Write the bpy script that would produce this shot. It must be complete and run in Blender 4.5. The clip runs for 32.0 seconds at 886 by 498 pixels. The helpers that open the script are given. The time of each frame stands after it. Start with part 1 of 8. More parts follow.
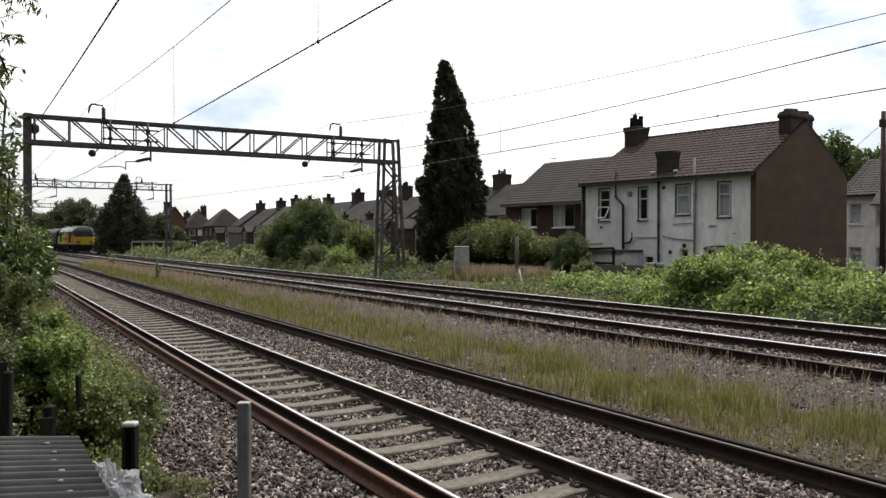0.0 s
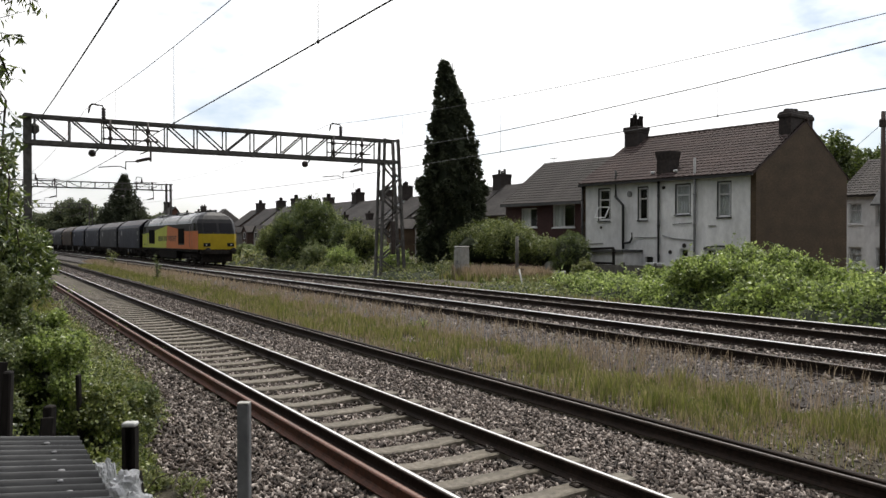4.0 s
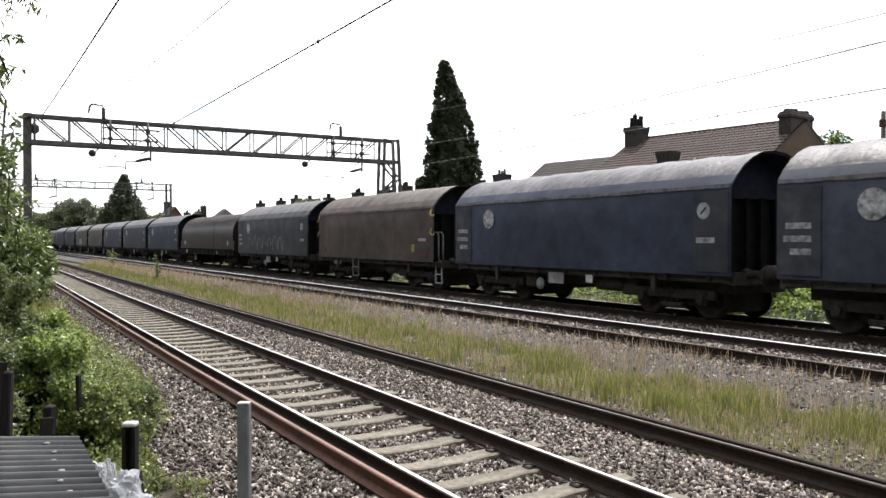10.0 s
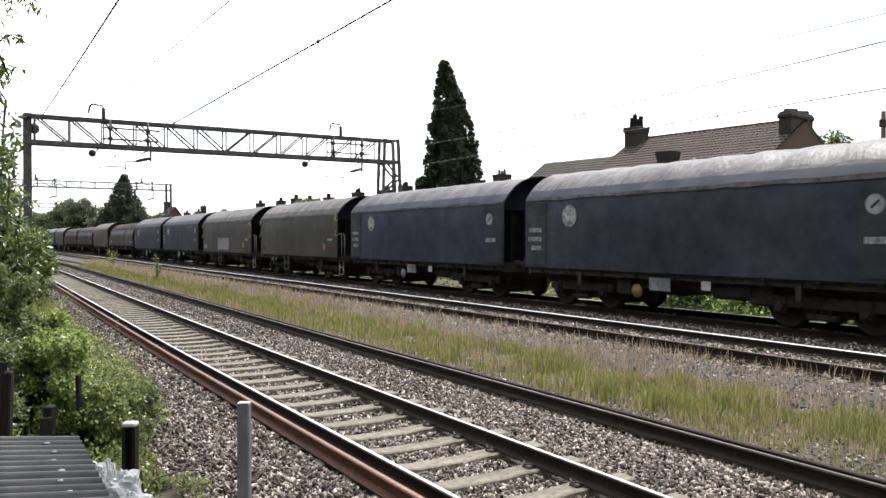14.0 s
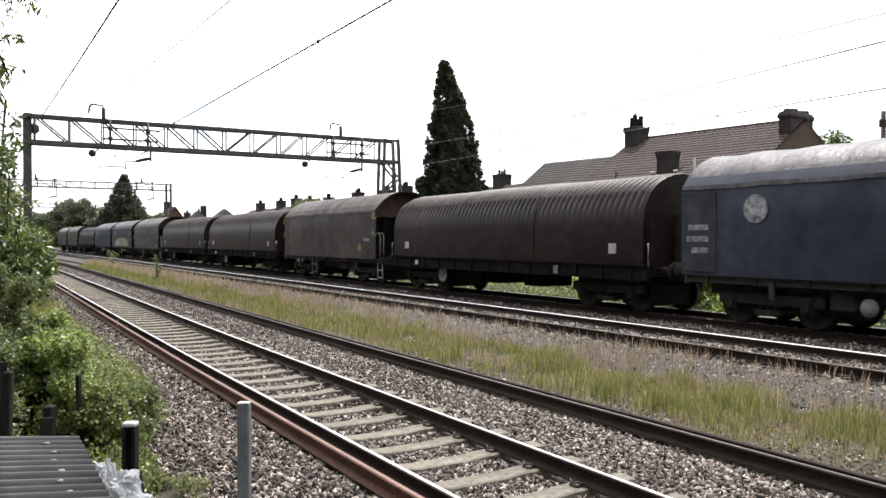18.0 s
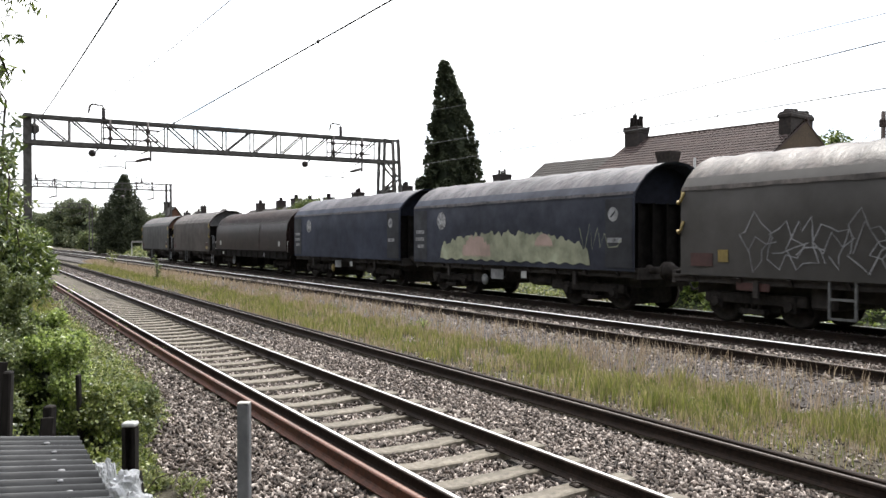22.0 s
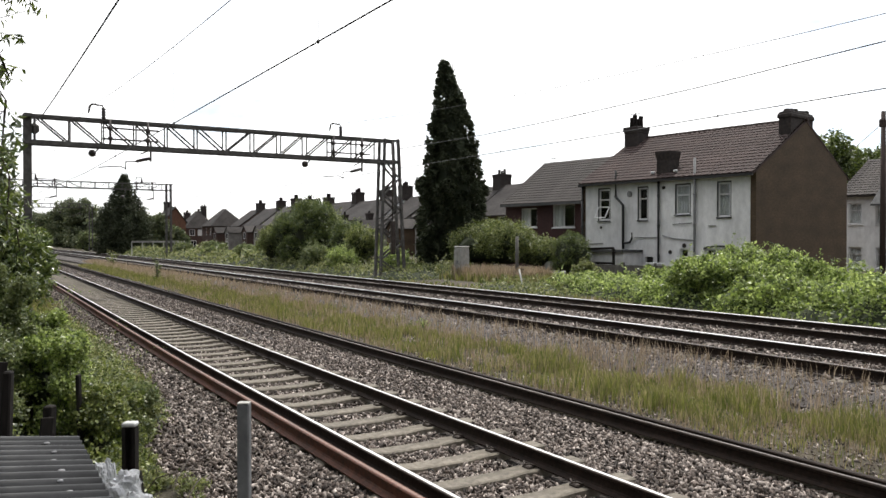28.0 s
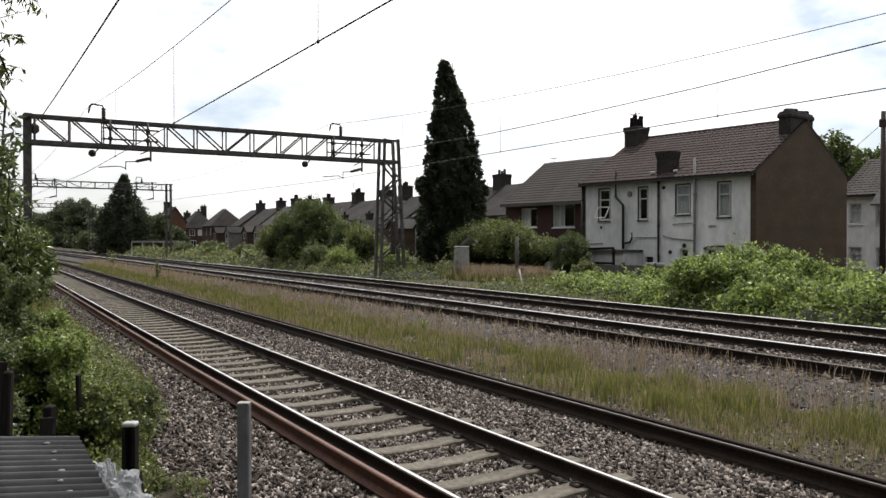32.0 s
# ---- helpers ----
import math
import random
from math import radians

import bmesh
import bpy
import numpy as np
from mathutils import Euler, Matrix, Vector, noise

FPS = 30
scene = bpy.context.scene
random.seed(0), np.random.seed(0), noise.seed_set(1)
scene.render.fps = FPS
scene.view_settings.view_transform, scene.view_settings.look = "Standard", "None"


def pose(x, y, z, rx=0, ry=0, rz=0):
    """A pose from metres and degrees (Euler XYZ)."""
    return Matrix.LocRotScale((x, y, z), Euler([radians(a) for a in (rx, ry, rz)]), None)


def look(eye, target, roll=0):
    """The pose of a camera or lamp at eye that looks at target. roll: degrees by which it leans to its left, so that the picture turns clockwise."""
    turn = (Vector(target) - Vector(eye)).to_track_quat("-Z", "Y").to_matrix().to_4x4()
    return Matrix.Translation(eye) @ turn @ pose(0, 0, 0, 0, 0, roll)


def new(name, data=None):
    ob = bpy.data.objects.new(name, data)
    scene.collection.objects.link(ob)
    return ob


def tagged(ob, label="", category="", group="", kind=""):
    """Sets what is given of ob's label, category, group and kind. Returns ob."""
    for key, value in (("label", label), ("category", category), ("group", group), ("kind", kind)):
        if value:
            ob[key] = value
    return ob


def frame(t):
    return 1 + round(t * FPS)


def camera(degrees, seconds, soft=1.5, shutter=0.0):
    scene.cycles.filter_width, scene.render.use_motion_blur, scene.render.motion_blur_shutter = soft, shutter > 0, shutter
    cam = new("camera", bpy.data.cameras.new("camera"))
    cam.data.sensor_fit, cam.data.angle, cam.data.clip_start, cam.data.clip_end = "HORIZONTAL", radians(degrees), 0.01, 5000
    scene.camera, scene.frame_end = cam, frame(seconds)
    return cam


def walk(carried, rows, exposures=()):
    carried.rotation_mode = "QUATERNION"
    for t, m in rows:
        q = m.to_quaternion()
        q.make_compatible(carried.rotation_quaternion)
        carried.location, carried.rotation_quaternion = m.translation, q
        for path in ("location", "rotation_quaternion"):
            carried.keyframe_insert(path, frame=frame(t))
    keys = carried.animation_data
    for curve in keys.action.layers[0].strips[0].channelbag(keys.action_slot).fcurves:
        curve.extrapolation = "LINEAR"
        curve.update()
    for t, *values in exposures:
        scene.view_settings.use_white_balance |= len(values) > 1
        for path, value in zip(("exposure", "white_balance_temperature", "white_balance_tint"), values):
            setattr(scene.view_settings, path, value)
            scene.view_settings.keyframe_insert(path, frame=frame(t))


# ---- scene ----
import itertools

cam = camera(58.33, 32.0, soft=1.5, shutter=0.06)
EYE = (0.0, 0.0, 2.336)
AIM = (0.51113, 0.85951, 2.336 - 0.01167)
PATH = [
    (0.0, look(EYE, AIM)),
    (32.0, look(EYE, AIM)),
]
EXPOSURE = [(0.0, -0.38, 6500, 10), (6.0, -0.36, 6500, 10), (7.5, 0.0, 6450, 10), (9.0, 0.52, 6350, 10), (16.0, 0.6, 6350, 10), (25.0, 0.58, 6350, 10), (27.5, 0.12, 6450, 10), (30.0, -0.25, 6500, 10), (32.0, -0.4, 6500, 10)]
walk(cam, PATH, EXPOSURE)

# ---- light ----
SUN_AZ, SUN_EL = radians(44), radians(60)
world = bpy.data.worlds.new("sky")
scene.world = world
world.use_nodes = True
wn, wl = world.node_tree.nodes, world.node_tree.links
wn.clear()
w_out = wn.new("ShaderNodeOutputWorld")
w_sky = wn.new("ShaderNodeTexSky")
w_sky.sky_type, w_sky.sun_disc = "NISHITA", False
w_sky.sun_elevation, w_sky.sun_rotation = SUN_EL, SUN_AZ
w_bg = wn.new("ShaderNodeBackground")
w_bg.inputs["Strength"].default_value = 0.15
w_cloud = wn.new("ShaderNodeBackground")
w_cloud.inputs["Color"].default_value = (1.0, 1.0, 1.0, 1)
w_cloud.inputs["Strength"].default_value = 1.25
w_co = wn.new("ShaderNodeTexCoord")
w_map = wn.new("ShaderNodeMapping")
w_map.inputs["Scale"].default_value = (1.0, 1.0, 2.4)
w_noise = wn.new("ShaderNodeTexNoise")
w_noise.inputs["Scale"].default_value = 3.2
w_noise.inputs["Detail"].default_value = 6.0
w_noise.inputs["Roughness"].default_value = 0.55
w_ramp = wn.new("ShaderNodeValToRGB")
w_ramp.color_ramp.elements[0].position, w_ramp.color_ramp.elements[1].position = 0.30, 0.50
w_mix = wn.new("ShaderNodeMixShader")
wl.new(w_co.outputs["Generated"], w_map.inputs["Vector"])
wl.new(w_map.outputs["Vector"], w_noise.inputs["Vector"])
wl.new(w_noise.outputs["Fac"], w_ramp.inputs["Fac"])
wl.new(w_ramp.outputs["Color"], w_mix.inputs["Fac"])
# clouds towards the sun are brighter than those behind the eye
w_dot = wn.new("ShaderNodeVectorMath")
w_dot.operation = "DOT_PRODUCT"
w_dot.inputs[1].default_value = (math.sin(SUN_AZ) * math.cos(SUN_EL), math.cos(SUN_AZ) * math.cos(SUN_EL), math.sin(SUN_EL))
wl.new(w_co.outputs["Generated"], w_dot.inputs[0])
w_rise = wn.new("ShaderNodeMapRange")
w_rise.interpolation_type = "SMOOTHSTEP"
w_rise.inputs["From Min"].default_value, w_rise.inputs["From Max"].default_value = -0.1, 1.0
w_rise.inputs["To Min"].default_value, w_rise.inputs["To Max"].default_value = 0.24, 2.45
wl.new(w_dot.outputs["Value"], w_rise.inputs["Value"])
wl.new(w_rise.outputs["Result"], w_cloud.inputs["Strength"])
wl.new(w_sky.outputs["Color"], w_bg.inputs["Color"])
wl.new(w_bg.outputs["Background"], w_mix.inputs[1])
wl.new(w_cloud.outputs["Background"], w_mix.inputs[2])
wl.new(w_mix.outputs["Shader"], w_out.inputs["Surface"])

sun_way = Vector((math.sin(SUN_AZ) * math.cos(SUN_EL), math.cos(SUN_AZ) * math.cos(SUN_EL), math.sin(SUN_EL)))
sun = new("sun", bpy.data.lights.new("sun", "SUN"))
sun.data.energy, sun.data.angle, sun.data.color = 3.4, radians(0.6), (1.0, 0.95, 0.87)
sun.matrix_world = look(sun_way * 200, (0, 0, 0))

# ---- materials ----


def pbr(name, c1, c2, rough=0.7, metal=0.0, scale=6.0, stain=0.35, bump=0.2, bscale=40.0, streak=None, dist=0.01, rand=0.0):
    """Two colours mixed by a fine grain, broad stains over them and a fine relief. streak: scale of the grain on each axis. rand: how far pieces differ."""
    m = bpy.data.materials.new(name)
    m.use_nodes = True
    n, l = m.node_tree.nodes, m.node_tree.links
    b = n["Principled BSDF"]
    co = n.new("ShaderNodeTexCoord")
    mp = n.new("ShaderNodeMapping")
    if streak:
        mp.inputs["Scale"].default_value = streak
    l.new(co.outputs["Object"], mp.inputs["Vector"])
    g = n.new("ShaderNodeTexNoise")
    g.inputs["Scale"].default_value, g.inputs["Detail"].default_value = scale, 8.0
    g.inputs["Roughness"].default_value = 0.65
    l.new(mp.outputs["Vector"], g.inputs["Vector"])
    r = n.new("ShaderNodeValToRGB")
    r.color_ramp.elements[0].position, r.color_ramp.elements[1].position = 0.33, 0.67
    r.color_ramp.elements[0].color, r.color_ramp.elements[1].color = (*c1, 1), (*c2, 1)
    l.new(g.outputs["Fac"], r.inputs["Fac"])
    s = n.new("ShaderNodeTexNoise")
    s.inputs["Scale"].default_value, s.inputs["Detail"].default_value = scale * 0.13, 4.0
    l.new(mp.outputs["Vector"], s.inputs["Vector"])
    mr = n.new("ShaderNodeMapRange")
    mr.inputs["From Min"].default_value, mr.inputs["From Max"].default_value = 0.3, 0.7
    mr.inputs["To Min"].default_value, mr.inputs["To Max"].default_value = 1 - stain, 1 + stain * 0.4
    l.new(s.outputs["Fac"], mr.inputs["Value"])
    hv = n.new("ShaderNodeHueSaturation")
    l.new(r.outputs["Color"], hv.inputs["Color"])
    if rand:
        oi = n.new("ShaderNodeObjectInfo")
        rr = n.new("ShaderNodeMapRange")
        rr.inputs["To Min"].default_value, rr.inputs["To Max"].default_value = 1 - rand, 1 + rand
        l.new(oi.outputs["Random"], rr.inputs["Value"])
        mu = n.new("ShaderNodeMath")
        mu.operation = "MULTIPLY"
        l.new(rr.outputs["Result"], mu.inputs[0])
        l.new(mr.outputs["Result"], mu.inputs[1])
        l.new(mu.outputs["Value"], hv.inputs["Value"])
    else:
        l.new(mr.outputs["Result"], hv.inputs["Value"])
    l.new(hv.outputs["Color"], b.inputs["Base Color"])
    b.inputs["Roughness"].default_value, b.inputs["Metallic"].default_value = rough, metal
    if bump:
        t = n.new("ShaderNodeTexNoise")
        t.inputs["Scale"].default_value, t.inputs["Detail"].default_value = bscale, 6.0
        l.new(mp.outputs["Vector"], t.inputs["Vector"])
        bp = n.new("ShaderNodeBump")
        bp.inputs["Strength"].default_value, bp.inputs["Distance"].default_value = bump, dist
        l.new(t.outputs["Fac"], bp.inputs["Height"])
        l.new(bp.outputs["Normal"], b.inputs["Normal"])
    return m


def island(name, colours, rough=0.6, through_light=0.0, grain=0.0):
    """For many small pieces in one mesh: each takes its colour from a ramp by chance; leaves let some light through."""
    m = bpy.data.materials.new(name)
    m.use_nodes = True
    n, l = m.node_tree.nodes, m.node_tree.links
    b, out = n["Principled BSDF"], n["Material Output"]
    geo = n.new("ShaderNodeNewGeometry")
    r = n.new("ShaderNodeValToRGB")
    el = r.color_ramp.elements
    while len(el) < len(colours):
        el.new(0.5)
    for i, c in enumerate(colours):
        el[i].position = i / (len(colours) - 1)
        el[i].color = (*c, 1)
    l.new(geo.outputs["Random Per Island"], r.inputs["Fac"])
    colour = r.outputs["Color"]
    if grain:
        co = n.new("ShaderNodeTexCoord")
        t = n.new("ShaderNodeTexNoise")
        t.inputs["Scale"].default_value, t.inputs["Detail"].default_value = grain, 3.0
        l.new(co.outputs["Object"], t.inputs["Vector"])
        mr = n.new("ShaderNodeMapRange")
        mr.inputs["From Min"].default_value, mr.inputs["From Max"].default_value = 0.3, 0.7
        mr.inputs["To Min"].default_value, mr.inputs["To Max"].default_value = 0.6, 1.3
        l.new(t.outputs["Fac"], mr.inputs["Value"])
        hv = n.new("ShaderNodeHueSaturation")
        l.new(mr.outputs["Result"], hv.inputs["Value"])
        l.new(colour, hv.inputs["Color"])
        colour = hv.outputs["Color"]
    l.new(colour, b.inputs["Base Color"])
    b.inputs["Roughness"].default_value = rough
    b.inputs["Specular IOR Level"].default_value = 0.35
    if through_light:
        tr = n.new("ShaderNodeBsdfTranslucent")
        br = n.new("ShaderNodeHueSaturation")
        br.inputs["Value"].default_value, br.inputs["Saturation"].default_value = 1.5, 1.1
        l.new(colour, br.inputs["Color"])
        l.new(br.outputs["Color"], tr.inputs["Color"])
        mx = n.new("ShaderNodeMixShader")
        mx.inputs["Fac"].default_value = through_light
        b.inputs["Roughness"].default_value, b.inputs["Specular IOR Level"].default_value = rough * 0.75, 0.5
        l.new(b.outputs["BSDF"], mx.inputs[1])
        l.new(tr.outputs["BSDF"], mx.inputs[2])
        l.new(mx.outputs["Shader"], out.inputs["Surface"])
    return m


M = {}
M["soil"] = pbr("soil", (0.07, 0.055, 0.035), (0.13, 0.11, 0.06), 0.95, scale=1.6, bump=0.6, bscale=14, dist=0.04)
M["meadow"] = pbr("meadow", (0.035, 0.03, 0.016), (0.10, 0.08, 0.05), 0.95, scale=0.8, stain=0.45, bump=0.8, bscale=9, dist=0.08)
M["ballast"] = pbr("ballast", (0.021, 0.017, 0.0155), (0.105, 0.088, 0.079), 0.9, scale=22, stain=0.25, bump=1.0, bscale=24, dist=0.05)
M["stone"] = island("ballast_stone", [(0.013, 0.0098, 0.0082), (0.076, 0.059, 0.049), (0.178, 0.142, 0.121), (0.026, 0.0185, 0.0155), (0.49, 0.425, 0.38), (0.05, 0.038, 0.032)], 0.8, grain=40)
# polished heads: pale, half-diffuse colour with the sun's glint painted in
M["rail_top"] = pbr("polished_steel_with_glint", (0.66, 0.65, 0.64), (0.8, 0.79, 0.78), 0.36, 0.4, scale=3, stain=0.2, bump=0.02)
M["worn_glintless_top"] = pbr("worn_glintless_rail", (0.05, 0.042, 0.036), (0.13, 0.11, 0.095), 0.5, 0.5, scale=14, stain=0.3, bump=0.1)
M["rail"] = pbr("rail_side", (0.014, 0.010, 0.008), (0.036, 0.023, 0.017), 0.8, 0.2, scale=20, bump=0.3)
M["rust"] = pbr("rusty_rail", (0.05, 0.0175, 0.0095), (0.12, 0.041, 0.021), 0.75, 0.1, scale=16, bump=0.3, bscale=60)
M["rust_top"] = pbr("rusty_rail_head", (0.088, 0.042, 0.027), (0.18, 0.086, 0.056), 0.55, 0.1, scale=16, bump=0.1, bscale=60)
M["sleeper"] = pbr("sleeper_concrete", (0.095, 0.081, 0.062), (0.21, 0.185, 0.147), 0.9, scale=14, bump=0.3, bscale=60, rand=0.12)
M["clip"] = pbr("rail_clip", (0.03, 0.025, 0.02), (0.07, 0.05, 0.04), 0.7, 0.3)
M["gantry"] = pbr("weathered_galvanised", (0.06, 0.056, 0.052), (0.14, 0.132, 0.124), 0.75, 0.3, scale=5, bump=0.1)
M["insul"] = pbr("brown_porcelain", (0.03, 0.02, 0.018), (0.06, 0.045, 0.04), 0.3)
M["wire"] = pbr("copper_wire", (0.05, 0.05, 0.05), (0.09, 0.088, 0.086), 0.7, 0.1)
M["dull_top"] = pbr("dull_rail_head", (0.012, 0.009, 0.0075), (0.03, 0.022, 0.018), 0.8, 0.0, scale=16, bump=0.1)

# ---- mesh helpers ----


def link(name, bm, material, parent=None, label="", smooth=False):
    me = bpy.data.meshes.new(name)
    bm.to_mesh(me)
    bm.free()
    for x in material if isinstance(material, (list, tuple)) else [material]:
        me.materials.append(x)
    if smooth:
        me.polygons.foreach_set("use_smooth", [True] * len(me.polygons))
    ob = new(name, me)
    if parent:
        ob.parent = parent
    if label:
        ob["label"] = label
    return ob


def part(name, bm, material, parent, label="", smooth=False):
    return link(name, bm, material, parent, label, smooth)


def share(name, mesh, parent, m):
    """Another object on the same mesh, under a thing."""
    ob = new(name, mesh)
    ob.parent = parent
    ob.matrix_basis = m
    return ob


def thing(name, m, label, category, group="", kind=""):
    ob = new(name)
    ob.empty_display_size = 0.2
    ob.matrix_basis = m
    return tagged(ob, label, category, group, kind)


def face(bm, pts, mi=0):
    f = bm.faces.new([bm.verts.new(p) for p in pts])
    f.material_index = mi
    return f


def box(bm, x0, x1, y0, y1, z0, z1, mi=0, m=None):
    v = [Vector((x, y, z)) for z in (z0, z1) for y in (y0, y1) for x in (x0, x1)]
    if m is not None:
        v = [m @ p for p in v]
    v = [bm.verts.new(p) for p in v]
    for q in ((0, 2, 3, 1), (4, 5, 7, 6), (0, 1, 5, 4), (2, 6, 7, 3), (0, 4, 6, 2), (1, 3, 7, 5)):
        bm.faces.new([v[i] for i in q]).material_index = mi
    return bm


def soft_box(bm, x0, x1, y0, y1, z0, z1, b=0.02, mi=0, m=None):
    """A box with chamfered edges."""
    t = bmesh.new()
    box(t, x0, x1, y0, y1, z0, z1)
    bmesh.ops.bevel(t, geom=t.edges[:], offset=b, segments=1, affect="EDGES")
    vs = {}
    for v in t.verts:
        vs[v] = bm.verts.new(m @ v.co if m is not None else v.co)
    for f in t.faces:
        bm.faces.new([vs[v] for v in f.verts]).material_index = mi
    t.free()
    return bm


def bar(bm, a, b, w, h=None, mi=0):
    """A straight bar of rectangular section from a to b."""
    a, b = Vector(a), Vector(b)
    d = (b - a)
    q = d.to_track_quat("Y", "Z").to_matrix().to_4x4()
    h = h or w
    return box(bm, -w / 2, w / 2, 0, d.length, -h / 2, h / 2, mi, Matrix.Translation(a) @ q)


def rod(bm, a, b, r, n=8, mi=0, r2=None):
    a, b = Vector(a), Vector(b)
    q = (b - a).to_track_quat("Z", "Y")
    r2 = r if r2 is None else r2
    ra = [bm.verts.new(a + q @ Vector((r * math.cos(2 * math.pi * i / n), r * math.sin(2 * math.pi * i / n), 0))) for i in range(n)]
    rb = [bm.verts.new(b + q @ Vector((r2 * math.cos(2 * math.pi * i / n), r2 * math.sin(2 * math.pi * i / n), 0))) for i in range(n)]
    for i in range(n):
        f = bm.faces.new((ra[i], ra[(i + 1) % n], rb[(i + 1) % n], rb[i]))
        f.material_index, f.smooth = mi, True
    bm.faces.new(ra[::-1]).material_index = mi
    bm.faces.new(rb).material_index = mi
    return bm


def sweep(bm, pts, r, n=6, mi=0):
    """A round bar through points."""
    pts = [Vector(p) for p in pts]
    rows = []
    for i, p in enumerate(pts):
        q = (pts[min(i + 1, len(pts) - 1)] - pts[max(i - 1, 0)]).to_track_quat("Z", "Y")
        rows.append([bm.verts.new(p + q @ Vector((r * math.cos(2 * math.pi * k / n), r * math.sin(2 * math.pi * k / n), 0))) for k in range(n)])
    for a, b in zip(rows, rows[1:]):
        for k in range(n):
            f = bm.faces.new((a[k], a[(k + 1) % n], b[(k + 1) % n], b[k]))
            f.material_index, f.smooth = mi, True
    bm.faces.new(rows[0][::-1]).material_index = mi
    bm.faces.new(rows[-1]).material_index = mi
    return bm


def turned(bm, rings, n=16, m=None, mi=0):
    """Rings of (radius, z) turned about z."""
    m = m or Matrix()
    rows = []
    for r, z in rings:
        rows.append([bm.verts.new(m @ Vector((r * math.cos(2 * math.pi * i / n), r * math.sin(2 * math.pi * i / n), z))) for i in range(n)])
    for a, b in zip(rows, rows[1:]):
        for i in range(n):
            f = bm.faces.new((a[i], a[(i + 1) % n], b[(i + 1) % n], b[i]))
            f.material_index, f.smooth = mi, True
    bm.faces.new(rows[0][::-1]).material_index = mi
    bm.faces.new(rows[-1]).material_index = mi
    return bm


def prism(bm, outline, y0, y1, mi=0, mis=None):
    """An (x, z) outline drawn out along y."""
    a = [bm.verts.new((x, y0, z)) for x, z in outline]
    b = [bm.verts.new((x, y1, z)) for x, z in outline]
    n = len(outline)
    for i in range(n):
        f = bm.faces.new((a[i], a[(i + 1) % n], b[(i + 1) % n], b[i]))
        f.material_index = mis[i] if mis else mi
    bm.faces.new(a[::-1]).material_index = mi
    bm.faces.new(b).material_index = mi
    return bm


def bulk(name, verts, faces, material, label="", category="", kind="stuff", parent=None, smooth=False):
    """A large mesh out of arrays; faces all have the same number of corners."""
    me = bpy.data.meshes.new(name)
    verts, faces = np.asarray(verts, dtype=np.float32), np.asarray(faces, dtype=np.int32)
    me.vertices.add(len(verts))
    me.vertices.foreach_set("co", verts.ravel())
    k = faces.shape[1]
    me.loops.add(faces.size)
    me.loops.foreach_set("vertex_index", faces.ravel())
    me.polygons.add(len(faces))
    me.polygons.foreach_set("loop_start", np.arange(0, faces.size, k, dtype=np.int32))
    me.polygons.foreach_set("loop_total", np.full(len(faces), k, dtype=np.int32))
    if smooth:
        me.polygons.foreach_set("use_smooth", np.ones(len(faces), dtype=bool))
    me.update(calc_edges=True)
    me.materials.append(material)
    ob = new(name, me)
    if parent:
        ob.parent = parent
        ob["kind"] = "stuff"
        if label:
            ob["label"] = label
        return ob
    return tagged(ob, label, category, "", kind)


# ---- plan ----
BEND = 0.00017            # the line bears gently away from straight
NEAR, MID, FAR = 4.211, 11.43, 15.097   # centre lines of the three tracks
HEAD_N, HEAD_F = 0.20, 0.546            # height of their rail heads


def swing(y):
    """How far the nearer track has swung towards the others, y metres on."""
    return 0.0 if y < 13 else 0.016 * (y - 13) ** 2 / (y - 13 + 8.0) if y < 90 else 1.115


def main_x(x, y):
    """x metres beside the eye, along the bend of the two further tracks."""
    return x - (BEND * y * y / 2 if y > 0 else 0.0)


def line_x(x, y):
    """The same, with the swing of the nearer track and of all that lies beside it."""
    return main_x(x, y) + swing(y) * min(1.0, max(0.0, (10.4 - x) / 2.2))


def land(x, y):
    """Height of the ground."""
    u = x + (BEND * min(y, 400) ** 2 / 2 if y > 0 else 0.0)
    u -= swing(y) * min(1.0, max(0.0, (10.4 - u + swing(y)) / 2.2))
    pts = ((-60, 0.4), (-6, 0.1), (0.5, -0.12), (2.0, -0.14), (6.9, -0.14), (7.4, 0.0), (8.6, 0.14), (9.6, 0.22), (16.6, 0.24), (18.5, 0.36), (26, 0.45), (60, 0.5))
    if u <= pts[0][0]:
        return pts[0][1]
    for (a, za), (b, zb) in zip(pts, pts[1:]):
        if u < b:
            return za + (zb - za) * (u - a) / (b - a)
    return pts[-1][1]


def stations():
    ys = [-420, -300, -200, -120, -60, -30]
    y = -15.0
    while y < 120:
        ys.append(y)
        y += 5
    return ys + [120, 140, 160, 180, 200, 220, 240, 260, 280, 300, 320, 340, 360, 380, 400, 430, 460]


xs = [-2500, -1200, -600, -250, -120, -60, -30, -15, -6, -3, -1, 0.5, 1.2, 2.0, 3.0, 5.0, 6.9, 7.4, 8.0, 8.6, 9.1, 9.6, 12, 16.6, 17.5, 18.5, 20, 23, 26, 32, 40, 60, 100, 160, 300, 700, 1300, 2500]
ys = [-2500, -1200, -700] + stations() + [600, 900, 1500, 2600]
gv = [(line_x(x, min(y, 400)) if abs(x) < 200 else x, y, land(line_x(x, min(y, 400)), y)) for y in ys for x in xs]
nx = len(xs)
gf = [(j * nx + i, j * nx + i + 1, (j + 1) * nx + i + 1, (j + 1) * nx + i) for j in range(len(ys) - 1) for i in range(nx - 1)]
bulk("ground", gv, gf, M["meadow"], "rough grassy railway land with bare soil", "ground", "structure", smooth=True)


